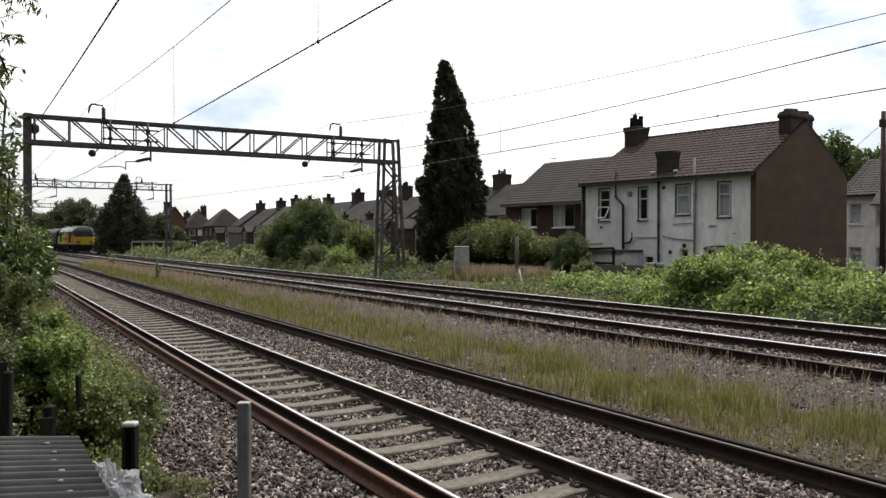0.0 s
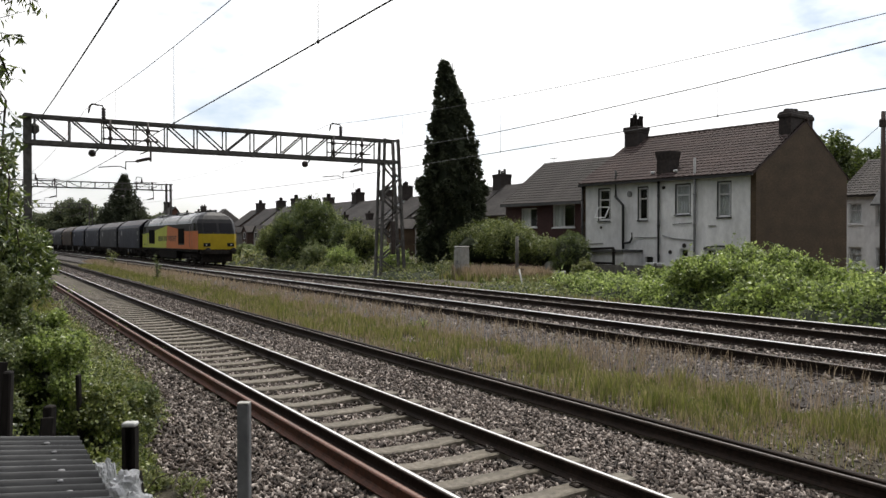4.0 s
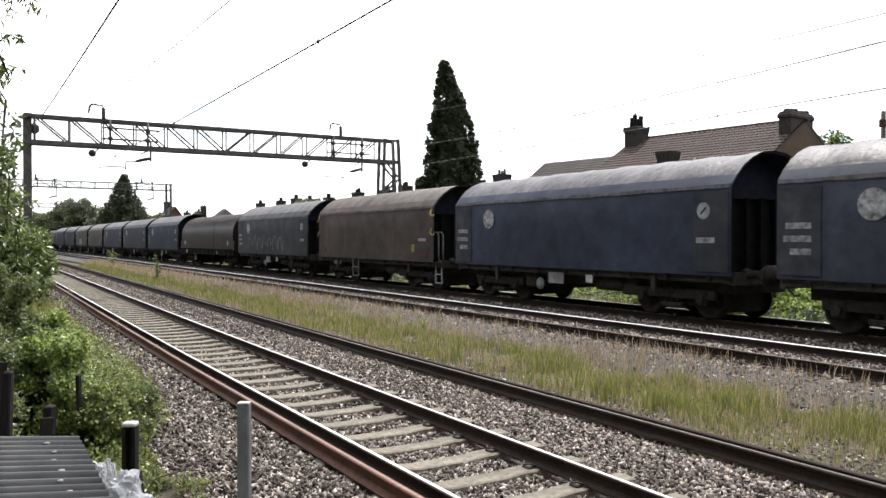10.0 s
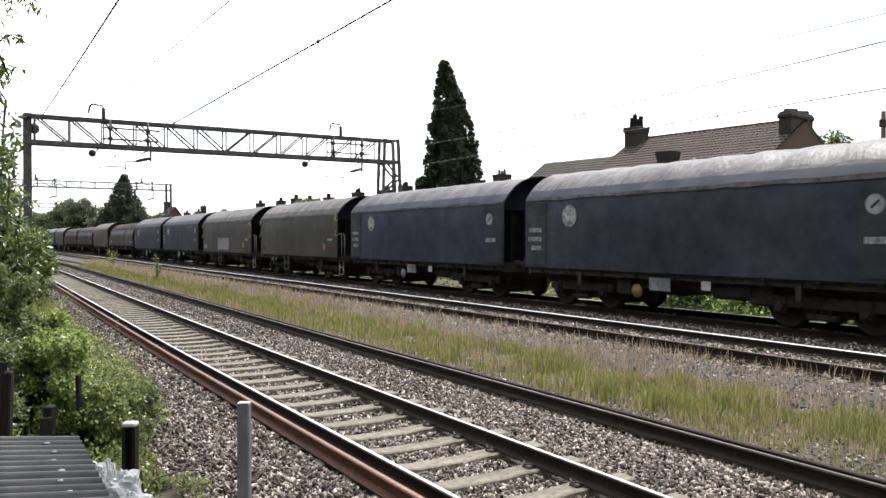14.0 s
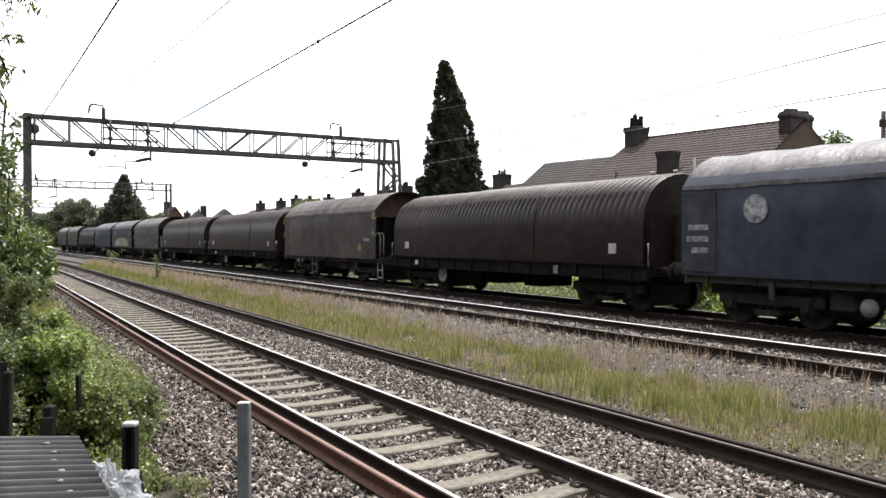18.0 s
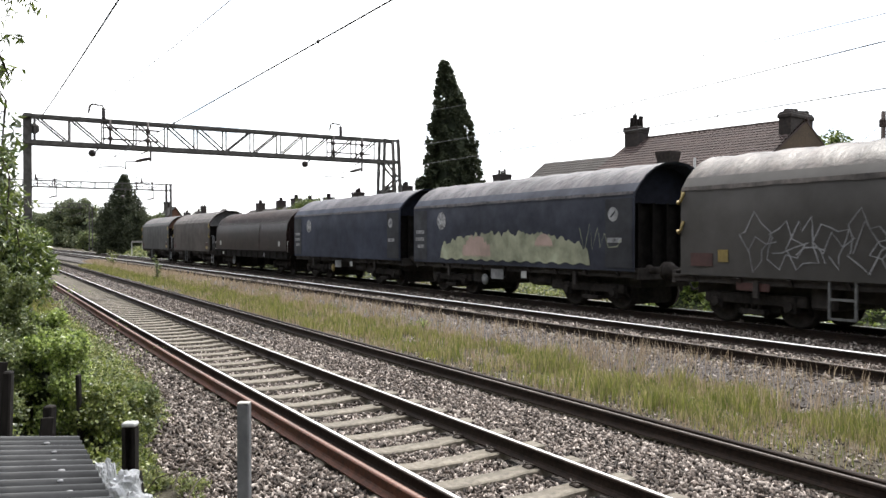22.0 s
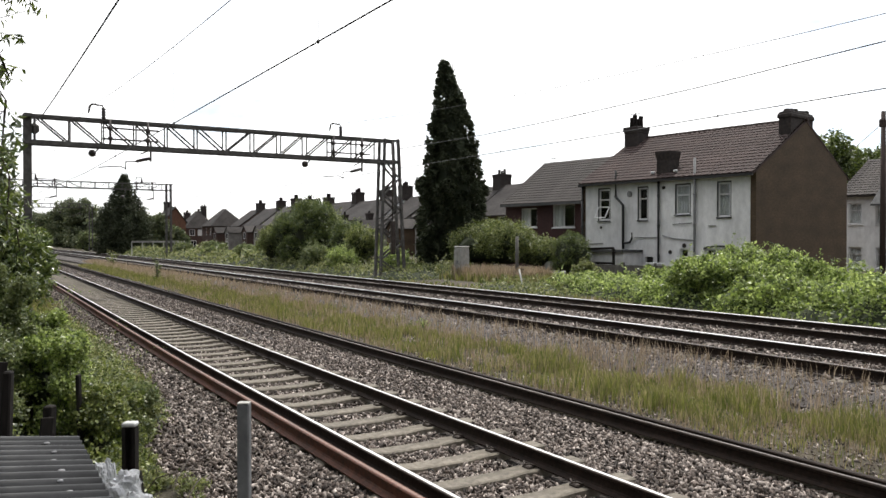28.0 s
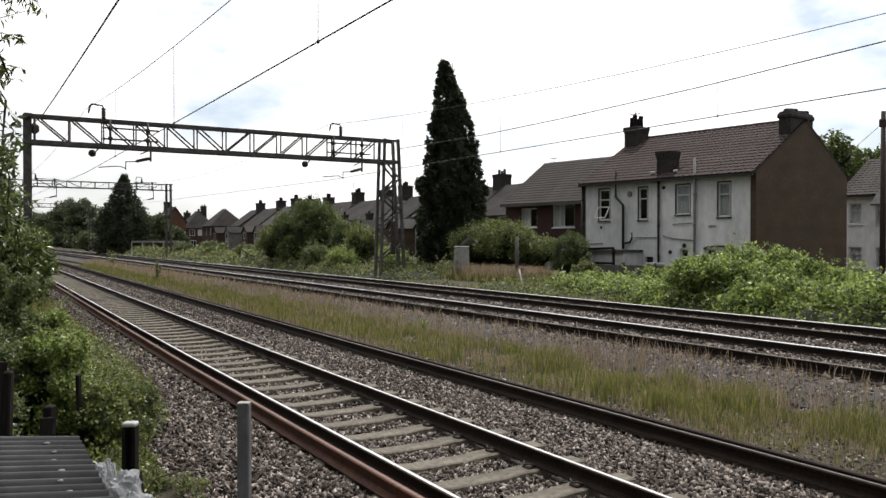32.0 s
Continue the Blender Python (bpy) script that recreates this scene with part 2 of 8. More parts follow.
def along(name, outline, y0, y1, x, z, material, parent=None, label="", mis=None, smooth=False):
    """An outline drawn along the bend of the line, x metres beside the camera."""
    st = [y for y in stations() if y0 < y < y1]
    st = [y0] + st + [y1]
    n = len(outline)
    bm = bmesh.new()
    rows = [[bm.verts.new((line_x(x, y) + a, y, z + b)) for a, b in outline] for y in st]
    for p, q in zip(rows, rows[1:]):
        for i in range(n):
            f = bm.faces.new((p[i], p[(i + 1) % n], q[(i + 1) % n], q[i]))
            f.material_index = mis[i] if mis else 0
            f.smooth = smooth
    bm.faces.new(rows[0][::-1])
    bm.faces.new(rows[-1])
    bmesh.ops.recalc_face_normals(bm, faces=bm.faces[:])
    return link(name, bm, material, parent, label)


RAIL = [(-0.07, 0), (0.07, 0), (0.07, 0.011), (0.02, 0.028), (0.0085, 0.045), (0.0085, 0.115), (0.034, 0.128), (0.036, 0.148), (0.026, 0.1575), (0.016, 0.159), (-0.016, 0.159), (-0.028, 0.1565), (-0.036, 0.148), (-0.034, 0.128), (-0.0085, 0.115), (-0.0085, 0.045), (-0.02, 0.028), (-0.07, 0.011)]
RAIL_MI = [0, 0, 0, 0, 0, 0, 0, 0, 2, 1, 2, 0, 0, 0, 0, 0, 0, 0]
RAIL_WORN = RAIL_MI[:8] + [1, 1, 1] + RAIL_MI[11:]
RAIL_GAUGE = RAIL_WORN[:11] + [1, 2] + RAIL_WORN[13:]   # the inner corner rubbed bright by the flanges

tagged(along("ballast_bed", [(-2.3, -0.13), (2.9, -0.13), (2.2, -0.03), (1.3, -0.035), (0.8, -0.03), (0.66, -0.06), (-0.66, -0.06), (-0.8, -0.03), (-1.3, -0.035), (-1.55, -0.04)], -420, 460, NEAR, -0.01, M["ballast"]), "grey crushed stone ballast under the nearer track", "ballast", "", "structure")
tagged(along("ballast_bed", [(-4.1, -0.14), (4.2, -0.14), (3.6, 0.02), (-3.4, 0.02), (-3.7, -0.02)], -420, 460, 13.25, 0.335, M["ballast"]), "grey crushed stone ballast under the two further tracks", "ballast", "", "structure")


def track(centre, head, label, sleepers_from, sleepers_to, clips_to, dull):
    t = thing("railway_track", Matrix(), label, "railway track", "running tracks", "structure")
    for s in (-1, 1):
        # the dull side's head is coloured darker, as it catches no glint
        along("rail", RAIL, -420, 460, centre + s * 0.7525, head - 0.159, [M["rail"], M["rail_top"] if s != dull else M["worn_glintless_top"], M["worn_glintless_top"]], t, "steel rail with a polished head" if s != dull else "steel rail with the glint left out of its head colour", RAIL_MI if dull == 0 else RAIL_WORN if s < 0 else RAIL_GAUGE)
    bm = bmesh.new()
    # a concrete sleeper: wide at the rail seats, lower in the middle
    prof_ = [(-1.25, -0.06), (-1.1, -0.005), (-0.95, 0.03), (-0.5, 0.03), (-0.3, 0.012), (0.3, 0.012), (0.5, 0.03), (0.95, 0.034), (1.1, 0.04), (1.29, 0.036), (1.31, 0.01)]
    rows = []
    for x, z in prof_:
        rows.append([bm.verts.new(p) for p in ((x, -0.14, -0.2), (x, -0.125, z - 0.012), (x, -0.105, z), (x, 0.105, z), (x, 0.125, z - 0.012), (x, 0.14, -0.2))])
    for a, b in zip(rows, rows[1:]):
        for i in range(5):
            bm.faces.new((a[i], b[i], b[i + 1], a[i + 1]))
    bm.faces.new(rows[0])
    bm.faces.new(rows[-1][::-1])
    first = part("sleeper", bm, M["sleeper"], t)
    cb = bmesh.new()
    for s in (-1, 1):
        for e in (-1, 1):
            x = s * 0.7525 + e * 0.11
            soft_box(cb, x - 0.045, x + 0.045, -0.06, 0.06, 0.02, 0.055, 0.012)
            sweep(cb, [(x - e * 0.05, -0.05, 0.05), (x + e * 0.03, -0.055, 0.085), (x + e * 0.05, 0.0, 0.07), (x + e * 0.02, 0.055, 0.085), (x - e * 0.05, 0.05, 0.05)], 0.011, 6)
    clip = part("rail_clips", cb, M["clip"], first)
    y, k = sleepers_from, 0
    while y < sleepers_to:
        m = Matrix.Translation((line_x(centre, y) + random.uniform(-0.015, 0.015), y + random.uniform(-0.02, 0.02), head - 0.169 - 0.03)) @ Matrix.Rotation(random.uniform(-0.012, 0.012), 4, "Z")
        if k == 0:
            first.matrix_basis = m
            ob = first
        else:
            ob = share("sleeper", first.data, t, m)
            if y < clips_to:
                share("rail_clips", clip.data, ob, Matrix())
        k += 1
        y += 0.705
    return t


track(NEAR, HEAD_N, "railway track on concrete sleepers with polished rail heads", 2.9 - 0.705 * 20, 58, 26, 0)
track(MID, HEAD_F, "railway track on concrete sleepers beyond the grass strip", 4.6, 60, 40, -1)
track(FAR, HEAD_F, "railway track on concrete sleepers that the train runs on", 6.2, 62, 45, -1)

# spare rails laid beside the nearer track
for x, z, y0, y1, mats in ((NEAR - 0.7525 - 0.24, 0.028, -60, 120, "rust"), (7.0, -0.02, -60, 160, "rail"), (7.17, -0.02, -60, 160, "rail")):
    head_ = M["rust_top"] if x < 5 else M["worn_glintless_top"] if x < 7.1 else M["dull_top"]
    t = thing("spare_rail", Matrix(), "rusty spare rail lying on the ballast" if x < 5 else "dark spare rail lying beside the grass strip", "rail", "spare rails")
    y = y0
    while y < y1:
        along("rail_length", RAIL, y, min(y + 18.29, y1), x, z, [M[mats], head_, M[mats]], t, "", RAIL_MI)
        y += 18.295
M["rail"].node_tree.nodes["Principled BSDF"].inputs["Specular IOR Level"].default_value = 0.2
M["dull_top"].node_tree.nodes["Principled BSDF"].inputs["Specular IOR Level"].default_value = 0.15

# ---- the train ----
M["loco_black"] = pbr("black_loco_paint", (0.009, 0.009, 0.0105), (0.02, 0.02, 0.023), 0.45, scale=3, bump=0.03)
M["loco_roof"] = pbr("grey_loco_roof", (0.012, 0.012, 0.013), (0.05, 0.05, 0.053), 0.2, 0.0, scale=1.4, stain=0.6, bump=0.45, bscale=2.6, dist=0.05)
M["lime"] = pbr("lime_yellow_paint", (0.42, 0.48, 0.035), (0.50, 0.56, 0.05), 0.4, scale=2, stain=0.15, bump=0.02)
M["orange"] = pbr("orange_paint", (0.50, 0.125, 0.02), (0.60, 0.165, 0.03), 0.4, scale=2, stain=0.15, bump=0.02)
M["yellow"] = pbr("warning_yellow_paint", (0.42, 0.30, 0.01), (0.52, 0.38, 0.015), 0.4, scale=2, stain=0.2, bump=0.02)
M["grille"] = pbr("black_grille", (0.004, 0.004, 0.004), (0.009, 0.009, 0.009), 0.9)
M["frame"] = pbr("brake_dust_black", (0.02, 0.0175, 0.016), (0.045, 0.039, 0.035), 0.95, scale=8, bump=0.3)
M["wheel"] = pbr("wheel_steel", (0.018, 0.0145, 0.0125), (0.044, 0.036, 0.031), 0.85, 0.1, scale=9)
M["white"] = pbr("dirty_white_paint", (0.38, 0.38, 0.37), (0.52, 0.52, 0.5), 0.6, scale=8, stain=0.3, bump=0.05)
M["dim_white"] = pbr("grimy_white_paint", (0.16, 0.16, 0.165), (0.28, 0.28, 0.29), 0.7, scale=8, stain=0.5, bump=0.05)
M["screen"] = pbr("windscreen_glass", (0.008, 0.008, 0.010), (0.012, 0.012, 0.016), 0.16, scale=1, bump=0)
M["lamp"] = bpy.data.materials.new("headlamp_glow")
M["lamp"].use_nodes = True
M["lamp"].node_tree.nodes["Principled BSDF"].inputs["Emission Color"].default_value = (1, 0.95, 0.85, 1)
M["lamp"].node_tree.nodes["Principled BSDF"].inputs["Emission Strength"].default_value = 0.12
TARP = {}
for key_, c1_, c2_ in (("navy", (0.02281, 0.02593, 0.03941), (0.0477, 0.05185, 0.07052)), ("blue", (0.023, 0.0275, 0.046), (0.042, 0.049, 0.076)), ("slate", (0.02696, 0.028, 0.03318), (0.056, 0.05807, 0.06637)),
                       ("grey", (0.04978, 0.04666, 0.04355), (0.06594, 0.06173, 0.05893)), ("pale", (0.044, 0.043, 0.042), (0.076, 0.074, 0.073)), ("brown", (0.047, 0.0365, 0.0325), (0.083, 0.066, 0.059)), ("umber", (0.05051, 0.04209, 0.03788), (0.0926, 0.07857, 0.07155))):
    lift_ = 1.12 if key_ in ("grey", "pale") else 1.0
    TARP[key_] = pbr(key_ + "_tarpaulin", [v * lift_ for v in c1_], [v * lift_ for v in c2_], 0.62, scale=1.7, stain=0.4, bump=0.12, bscale=3.0, dist=0.03)
    TARP[key_].node_tree.nodes["Principled BSDF"].inputs["Specular IOR Level"].default_value = 0.15
    # top colours: dust, with the roof's sunlit paleness painted in
    dust_lit_ = 1.0 if key_ in ("brown", "umber") else 1.25
    c3_ = [d_ * dust_lit_ + 0.7 * v for v, d_ in zip(c1_, (0.015, 0.0115, 0.0098))]
    c4_ = [d_ * dust_lit_ + 0.7 * v for v, d_ in zip(c2_, (0.075, 0.059, 0.051))]
    TARP[key_ + "_top"] = pbr(key_ + "_tarpaulin_dusty_lit_top", c3_, c4_, 0.55 if dust_lit_ == 1.0 else 0.5, scale=3.2, stain=0.6, bump=0.5, bscale=4.5, dist=0.05, streak=(1, 1.8, 1))
    TARP[key_ + "_top"].node_tree.nodes["Principled BSDF"].inputs["Specular IOR Level"].default_value = 0.2 if dust_lit_ == 1.0 else 0.24
M["hood_red"] = pbr("rust_red_steel_hood", (0.0145, 0.0092, 0.0088), (0.034, 0.0207, 0.0197), 0.4, 0.0, scale=3, stain=0.5, bump=0.12)
# ribbed top: dust plus sunlit rib highlights put into the colour
M["hood_lit_dust"] = pbr("dusty_lit_rust_red_hood_top", (0.022, 0.0145, 0.0135), (0.075, 0.052, 0.047), 0.5, 0.0, scale=6, stain=0.5, bump=0.12)
M["sole"] = pbr("grimy_solebar", (0.026, 0.023, 0.0215), (0.057, 0.05, 0.046), 0.9, scale=5, bump=0.2)
M["red_end"] = pbr("dull_red_steel", (0.035, 0.0135, 0.0115), (0.08, 0.028, 0.023), 0.7, scale=4)
M["dull_red"] = pbr("faded_red_panel", (0.045, 0.02, 0.018), (0.085, 0.036, 0.031), 0.8, scale=6, stain=0.5)
M["spray_green"] = pbr("pale_green_spray_paint", (0.2, 0.21, 0.14), (0.4, 0.41, 0.29), 0.8, scale=2.2, stain=0.5, bump=0)
M["spray_pink"] = pbr("pink_spray_paint", (0.33, 0.25, 0.21), (0.45, 0.32, 0.28), 0.8, scale=3, stain=0.4, bump=0)
M["worn_white"] = pbr("worn_white_emblem_paint", (0.05, 0.05, 0.055), (0.42, 0.42, 0.43), 0.7, scale=7, stain=0.4, bump=0)
M["sole_grey"] = pbr("grimy_grey_paint", (0.07, 0.07, 0.07), (0.15, 0.15, 0.15), 0.8, scale=8)
M["latch"] = pbr("yellow_latch_paint", (0.17, 0.12, 0.03), (0.30, 0.22, 0.06), 0.55, scale=9)
M["dark_arch"] = pbr("dark_blue_end_paint", (0.008, 0.009, 0.015), (0.017, 0.019, 0.03), 0.7, scale=4, bump=0.1)
M["end_dark"] = pbr("near_black_steel", (0.006, 0.0055, 0.005), (0.016, 0.014, 0.013), 0.9, scale=5, bump=0.2)
# these matt surfaces shine little
for key_, dull_ in (("loco_black", 0.14), ("screen", 0.07), ("hood_red", 0.12), ("hood_lit_dust", 0.2), ("dark_arch", 0.08), ("end_dark", 0.08), ("frame", 0.16), ("wheel", 0.2), ("sole", 0.22), ("grille", 0.06)):
    M[key_].node_tree.nodes["Principled BSDF"].inputs["Specular IOR Level"].default_value = dull_
M["lamp"].node_tree.nodes["Principled BSDF"].inputs["Base Color"].default_value = (0.25, 0.24, 0.22, 1)

CACHE = {}


def wheel_mesh(r):
    if r not in CACHE:
        bm = bmesh.new()
        m = Matrix.Rotation(radians(90), 4, "Y")
        turned(bm, [(r + 0.03, -0.065), (r + 0.03, -0.04), (r, -0.03), (r - 0.01, 0.065), (r - 0.07, 0.068), (r - 0.08, 0.035), (0.17, 0.03), (0.15, 0.075), (0.0001, 0.08)], 24, m)
        me = bpy.data.meshes.new("wheel")
        bm.to_mesh(me)
        bm.free()
        me.materials.append(M["wheel"])
        CACHE[r] = me
    return CACHE[r]


def bogie(parent, y, axles, r, heavy=False):
    """A bogie frame under a vehicle with a wheel at each end of its axles."""
    key = ("bogie", axles, r, heavy)
    if key not in CACHE:
        bm = bmesh.new()
        a0, a1 = min(axles), max(axles)
        for s in (-1, 1):
            x = s * 1.0
            soft_box(bm, x - 0.06, x + 0.06, a0 - 0.35, a1 + 0.35, r * 0.95, r * 1.45, 0.02)
            for a in axles:
                soft_box(bm, x - 0.1, x + 0.1, a - 0.14, a + 0.14, r - 0.16, r + 0.2, 0.03)
                rod(bm, (x + s * 0.1, a, r), (x + s * 0.16, a, r), 0.10, 12)
            for a, b in zip(sorted(axles), sorted(axles)[1:]):
                mid = (a + b) / 2
                for k in (-0.16, 0.0, 0.16):
                    rod(bm, (x, mid + k, r * 0.75), (x, mid + k, r * 1.5), 0.06, 8)
                soft_box(bm, x - 0.09, x + 0.09, mid - 0.32, mid + 0.32, r * 0.5, r * 0.75, 0.02)
            for e in (a0 - 0.3, a1 + 0.3):
                bar(bm, (x, e, r * 1.2), (s * 0.7525, e, r * 0.55), 0.05)
        for a in axles:
            rod(bm, (-0.7, a, r), (0.7, a, r), 0.08, 10)
        box(bm, -0.95, 0.95, (a0 + a1) / 2 - 0.2, (a0 + a1) / 2 + 0.2, r * 1.1, r * 1.7)
        for a in axles:
            box(bm, -0.66, 0.66, a - 0.32, a + 0.32, 0.16, r * 1.4)
        for a, b in zip(sorted(axles), sorted(axles)[1:]):
            box(bm, -0.9, 0.9, a + 0.33, b - 0.33, r * 0.62, r * 1.35)
        if heavy:
            box(bm, -0.98, 0.98, a0 - 0.2, a1 + 0.2, r * 1.3, r * 1.75)
        me = bpy.data.meshes.new("bogie")
        bm.to_mesh(me)
        bm.free()
        me.materials.append(M["frame"])
        CACHE[key] = me
    b = share("bogie", CACHE[key], parent, Matrix.Translation((0, y, 0)))
    for a in axles:
        for s in (-1, 1):
            m = Matrix.Translation((s * 0.7525, a, r))
            if s < 0:
                m = m @ Matrix.Rotation(math.pi, 4, "Z")
            share("wheel", wheel_mesh(r), b, m)
    return b


def buffers(parent, y, way, z=1.05):
    for s in (-1, 1):
        key = ("buffer", way)
        if key not in CACHE:
            bm = bmesh.new()
            q = Matrix.Rotation(radians(90) * way, 4, "X")
            turned(bm, [(0.13, 0), (0.13, 0.05), (0.09, 0.06), (0.085, 0.38), (0.11, 0.4), (0.22, 0.56), (0.21, 0.6), (0.0001, 0.62)], 16, q.inverted())
            me = bpy.data.meshes.new("buffer")
            bm.to_mesh(me)
            bm.free()
            me.materials.append(M["frame"])
            CACHE[key] = me
        share("buffer", CACHE[key], parent, Matrix.Translation((s * 0.87, y, z)))


def plate(parent, name, pts, x, material, label="", raised=0.005):
    """A thin plate or painted field in an upright side plane; pts are (y, z) corners."""
    bm = bmesh.new()
    s = 1 if x > 0 else -1
    a = [bm.verts.new((x, y, z)) for y, z in pts]
    b = [bm.verts.new((x + s * raised, y, z)) for y, z in pts]
    bm.faces.new(b)
    n = len(pts)
    for i in range(n):
        bm.faces.new((a[i], a[(i + 1) % n], b[(i + 1) % n], b[i]))
    bmesh.ops.recalc_face_normals(bm, faces=bm.faces[:])
    return part(name, bm, material, parent, label)


def rect(y0, y1, z0, z1):
    return [(y0, z0), (y1, z0), (y1, z1), (y0, z1)]


def ring(parent, y, z, r, x, material, label=""):
    bm = bmesh.new()
    s = 1 if x > 0 else -1
    n = 28
    def circ(k, xx):
        return [bm.verts.new((xx, y + k * math.cos(2 * math.pi * i / n), z + k * math.sin(2 * math.pi * i / n))) for i in range(n)]
    for k0, k1 in ((r, r * 0.90), (r * 0.89, r * 0.02)):
        o, i_ = circ(k0, x + s * 0.006), circ(k1, x + s * 0.006)
        for k in range(n):
            bm.faces.new((o[k], o[(k + 1) % n], i_[(k + 1) % n], i_[k]))
    bmesh.ops.recalc_face_normals(bm, faces=bm.faces[:])
    return part("roundel", bm, material, parent, label)


def lettering(parent, word, y0, z0, width, height, x, material):
    """A painted word on a vehicle's side, one mesh, width by height metres."""
    curve = bpy.data.curves.new("lettering", "FONT")
    curve.body, curve.offset = word, 0.018
    ob = new("lettering", curve)
    me = bpy.data.meshes.new_from_object(ob.evaluated_get(bpy.context.evaluated_depsgraph_get()))
    bpy.data.objects.remove(ob)
    co = np.empty(len(me.vertices) * 3, dtype=np.float32)
    me.vertices.foreach_get("co", co)
    co = co.reshape(-1, 3)
    lo, hi = co.min(axis=0), co.max(axis=0)
    u, v = (co[:, 0] - lo[0]) / (hi[0] - lo[0]) * width, (co[:, 1] - lo[1]) / (hi[1] - lo[1]) * height
    s = 1 if x > 0 else -1
    me.vertices.foreach_set("co", np.stack([np.full(len(u), x), y0 + s * u, z0 + v], axis=1).astype(np.float32).ravel())
    me.materials.clear()
    me.materials.append(material)
    word_ = new("lettering", me)
    word_.parent = parent
    word_["label"] = "dark painted word on the side"
    return word_


def locomotive():
    t = thing("locomotive", Matrix(), "large diesel freight locomotive in lime, orange and black paint", "locomotive")
    lv = [(0.95, 1.22, 0.30), (1.12, 1.32, 0.03), (2.2, 1.32, 0.0), (2.95, 1.31, 0.42), (3.22, 1.22, 0.58), (3.5, 0.98, 0.85), (3.72, 0.55, 1.2), (3.8, 0.05, 1.5)]
    half = 10.05
    bm = bmesh.new()
    rings = []
    for z, w, e in lv:
        y = half - e
        c = 0.35
        rings.append([bm.verts.new(p) for p in ((-w * 0.82, -y, z), (-w, -y + c, z), (-w, -7.75, z), (-w, 7.75, z), (-w, y - c, z), (-w * 0.82, y, z), (w * 0.82, y, z), (w, y - c, z), (w, 7.75, z), (w, -7.75, z), (w, -y + c, z), (w * 0.82, -y, z))])
    for k, (a, b) in enumerate(zip(rings, rings[1:])):
        for i in range(12):
            f = bm.faces.new((a[i], a[(i + 1) % 12], b[(i + 1) % 12], b[i]))
            f.material_index = 1 if k >= 3 and i in (2, 8) else 0
            f.smooth = k >= 3 and i in (2, 8)
    bm.faces.new(rings[-1])
    bm.faces.new(rings[0][::-1])
    bmesh.ops.recalc_face_normals(bm, faces=bm.faces[:])
    part("body", bm, [M["loco_black"], M["loco_roof"]], t)
    # roof seams, hatches, exhaust and horns
    for y in (7.6, 2.6, -3.2, -7.0):
        bm = bmesh.new()
        for s in (-1, 1):
            pts = [(s * 1.325, y, 2.98), (s * 1.235, y, 3.24), (s * 0.99, y, 3.52), (s * 0.56, y, 3.74), (0.0, y, 3.82)]
            for a, b in zip(pts, pts[1:]):
                bar(bm, a, b, 0.05, 0.02)
        part("roof_seam", bm, M["loco_black"], t)
    for y0, y1 in ((5.2, 7.2), (-2.9, -0.9), (2.9, 4.6)):
        bm = bmesh.new()
        soft_box(bm, -0.62, 0.62, y0, y1, 3.66, 3.86, 0.06)
        for k in range(8):
            yy = y0 + (y1 - y0) * (k + 0.5) / 8
            box(bm, -0.5, 0.5, yy - 0.04, yy + 0.04, 3.86, 3.885)
        part("roof_grille", bm, M["loco_roof"], t)
    bm = bmesh.new()
    soft_box(bm, -0.35, 0.35, 0.3, 1.2, 3.74, 3.98, 0.05)
    part("exhaust", bm, M["frame"], t)
    for y in (-8.15, 8.15):
        bm = bmesh.new()
        soft_box(bm, -0.34, 0.34, y - 0.28, y + 0.24, 3.7, 3.92, 0.06)
        for x in (-0.2, 0.2):
            rod(bm, (x, y - 0.2, 3.86), (x, y - 0.5, 3.88), 0.03, 8, 0, 0.07)
        part("horn_box", bm, M["loco_black"], t)
    f = 9.75
    for s in (-1, 1):
        x = s * 1.326
        lime = [(0.0, 1.13), (9.54, 1.13), (9.9, 2.9), (5.23, 2.55), (5.23, 1.45), (2.8, 1.45), (2.75, 2.38), (0.0, 2.28)]
        orange = [(9.54, 1.13), (19.4, 1.13), (19.4, 2.4), (15.53, 2.41), (15.53, 1.4), (13.53, 1.4), (13.53, 2.6), (9.9, 2.9)]
        plate(t, "lime_panel", [(f - a, b) for a, b in lime], x, M["lime"], "lime yellow painted side panel")
        plate(t, "orange_panel", [(f - a, b) for a, b in orange], x, M["orange"], "orange painted side panel")
        for a0, a1 in ((2.88, 5.13), (13.62, 15.44)):
            g = bmesh.new()
            box(g, min(x, x + s * 0.012), max(x, x + s * 0.012), f - a1, f - a0, 1.5, 2.62)
            for k in range(14):
                z = 1.55 + k * 0.076
                box(g, min(x, x + s * 0.03), max(x, x + s * 0.03), f - a1 + 0.05, f - a0 - 0.05, z, z + 0.03)
            part("side_grille", g, M["grille"], t, "black louvred side grille")
        # the operator's name as plain upright bars, then the word that follows it
        lettering(t, "FREIGHT", f - 10.3 if s < 0 else f - 12.95, 1.68, 2.65, 0.41, x + s * 0.007, M["loco_black"])
        pos = 6.65
        for word in (5, 4):
            for k in range(word):
                g = bmesh.new()
                box(g, min(x + s * 0.005, x + s * 0.009), max(x + s * 0.005, x + s * 0.009), f - pos - 0.2, f - pos, 1.68, 2.08)
                part("lettering_bar", g, M["loco_black"], t)
                pos += 0.35
            pos += 0.2
        plate(t, "cab_side_window", rect(f - 1.35, f - 0.75, 2.45, 2.95), x, M["screen"], "cab side window")
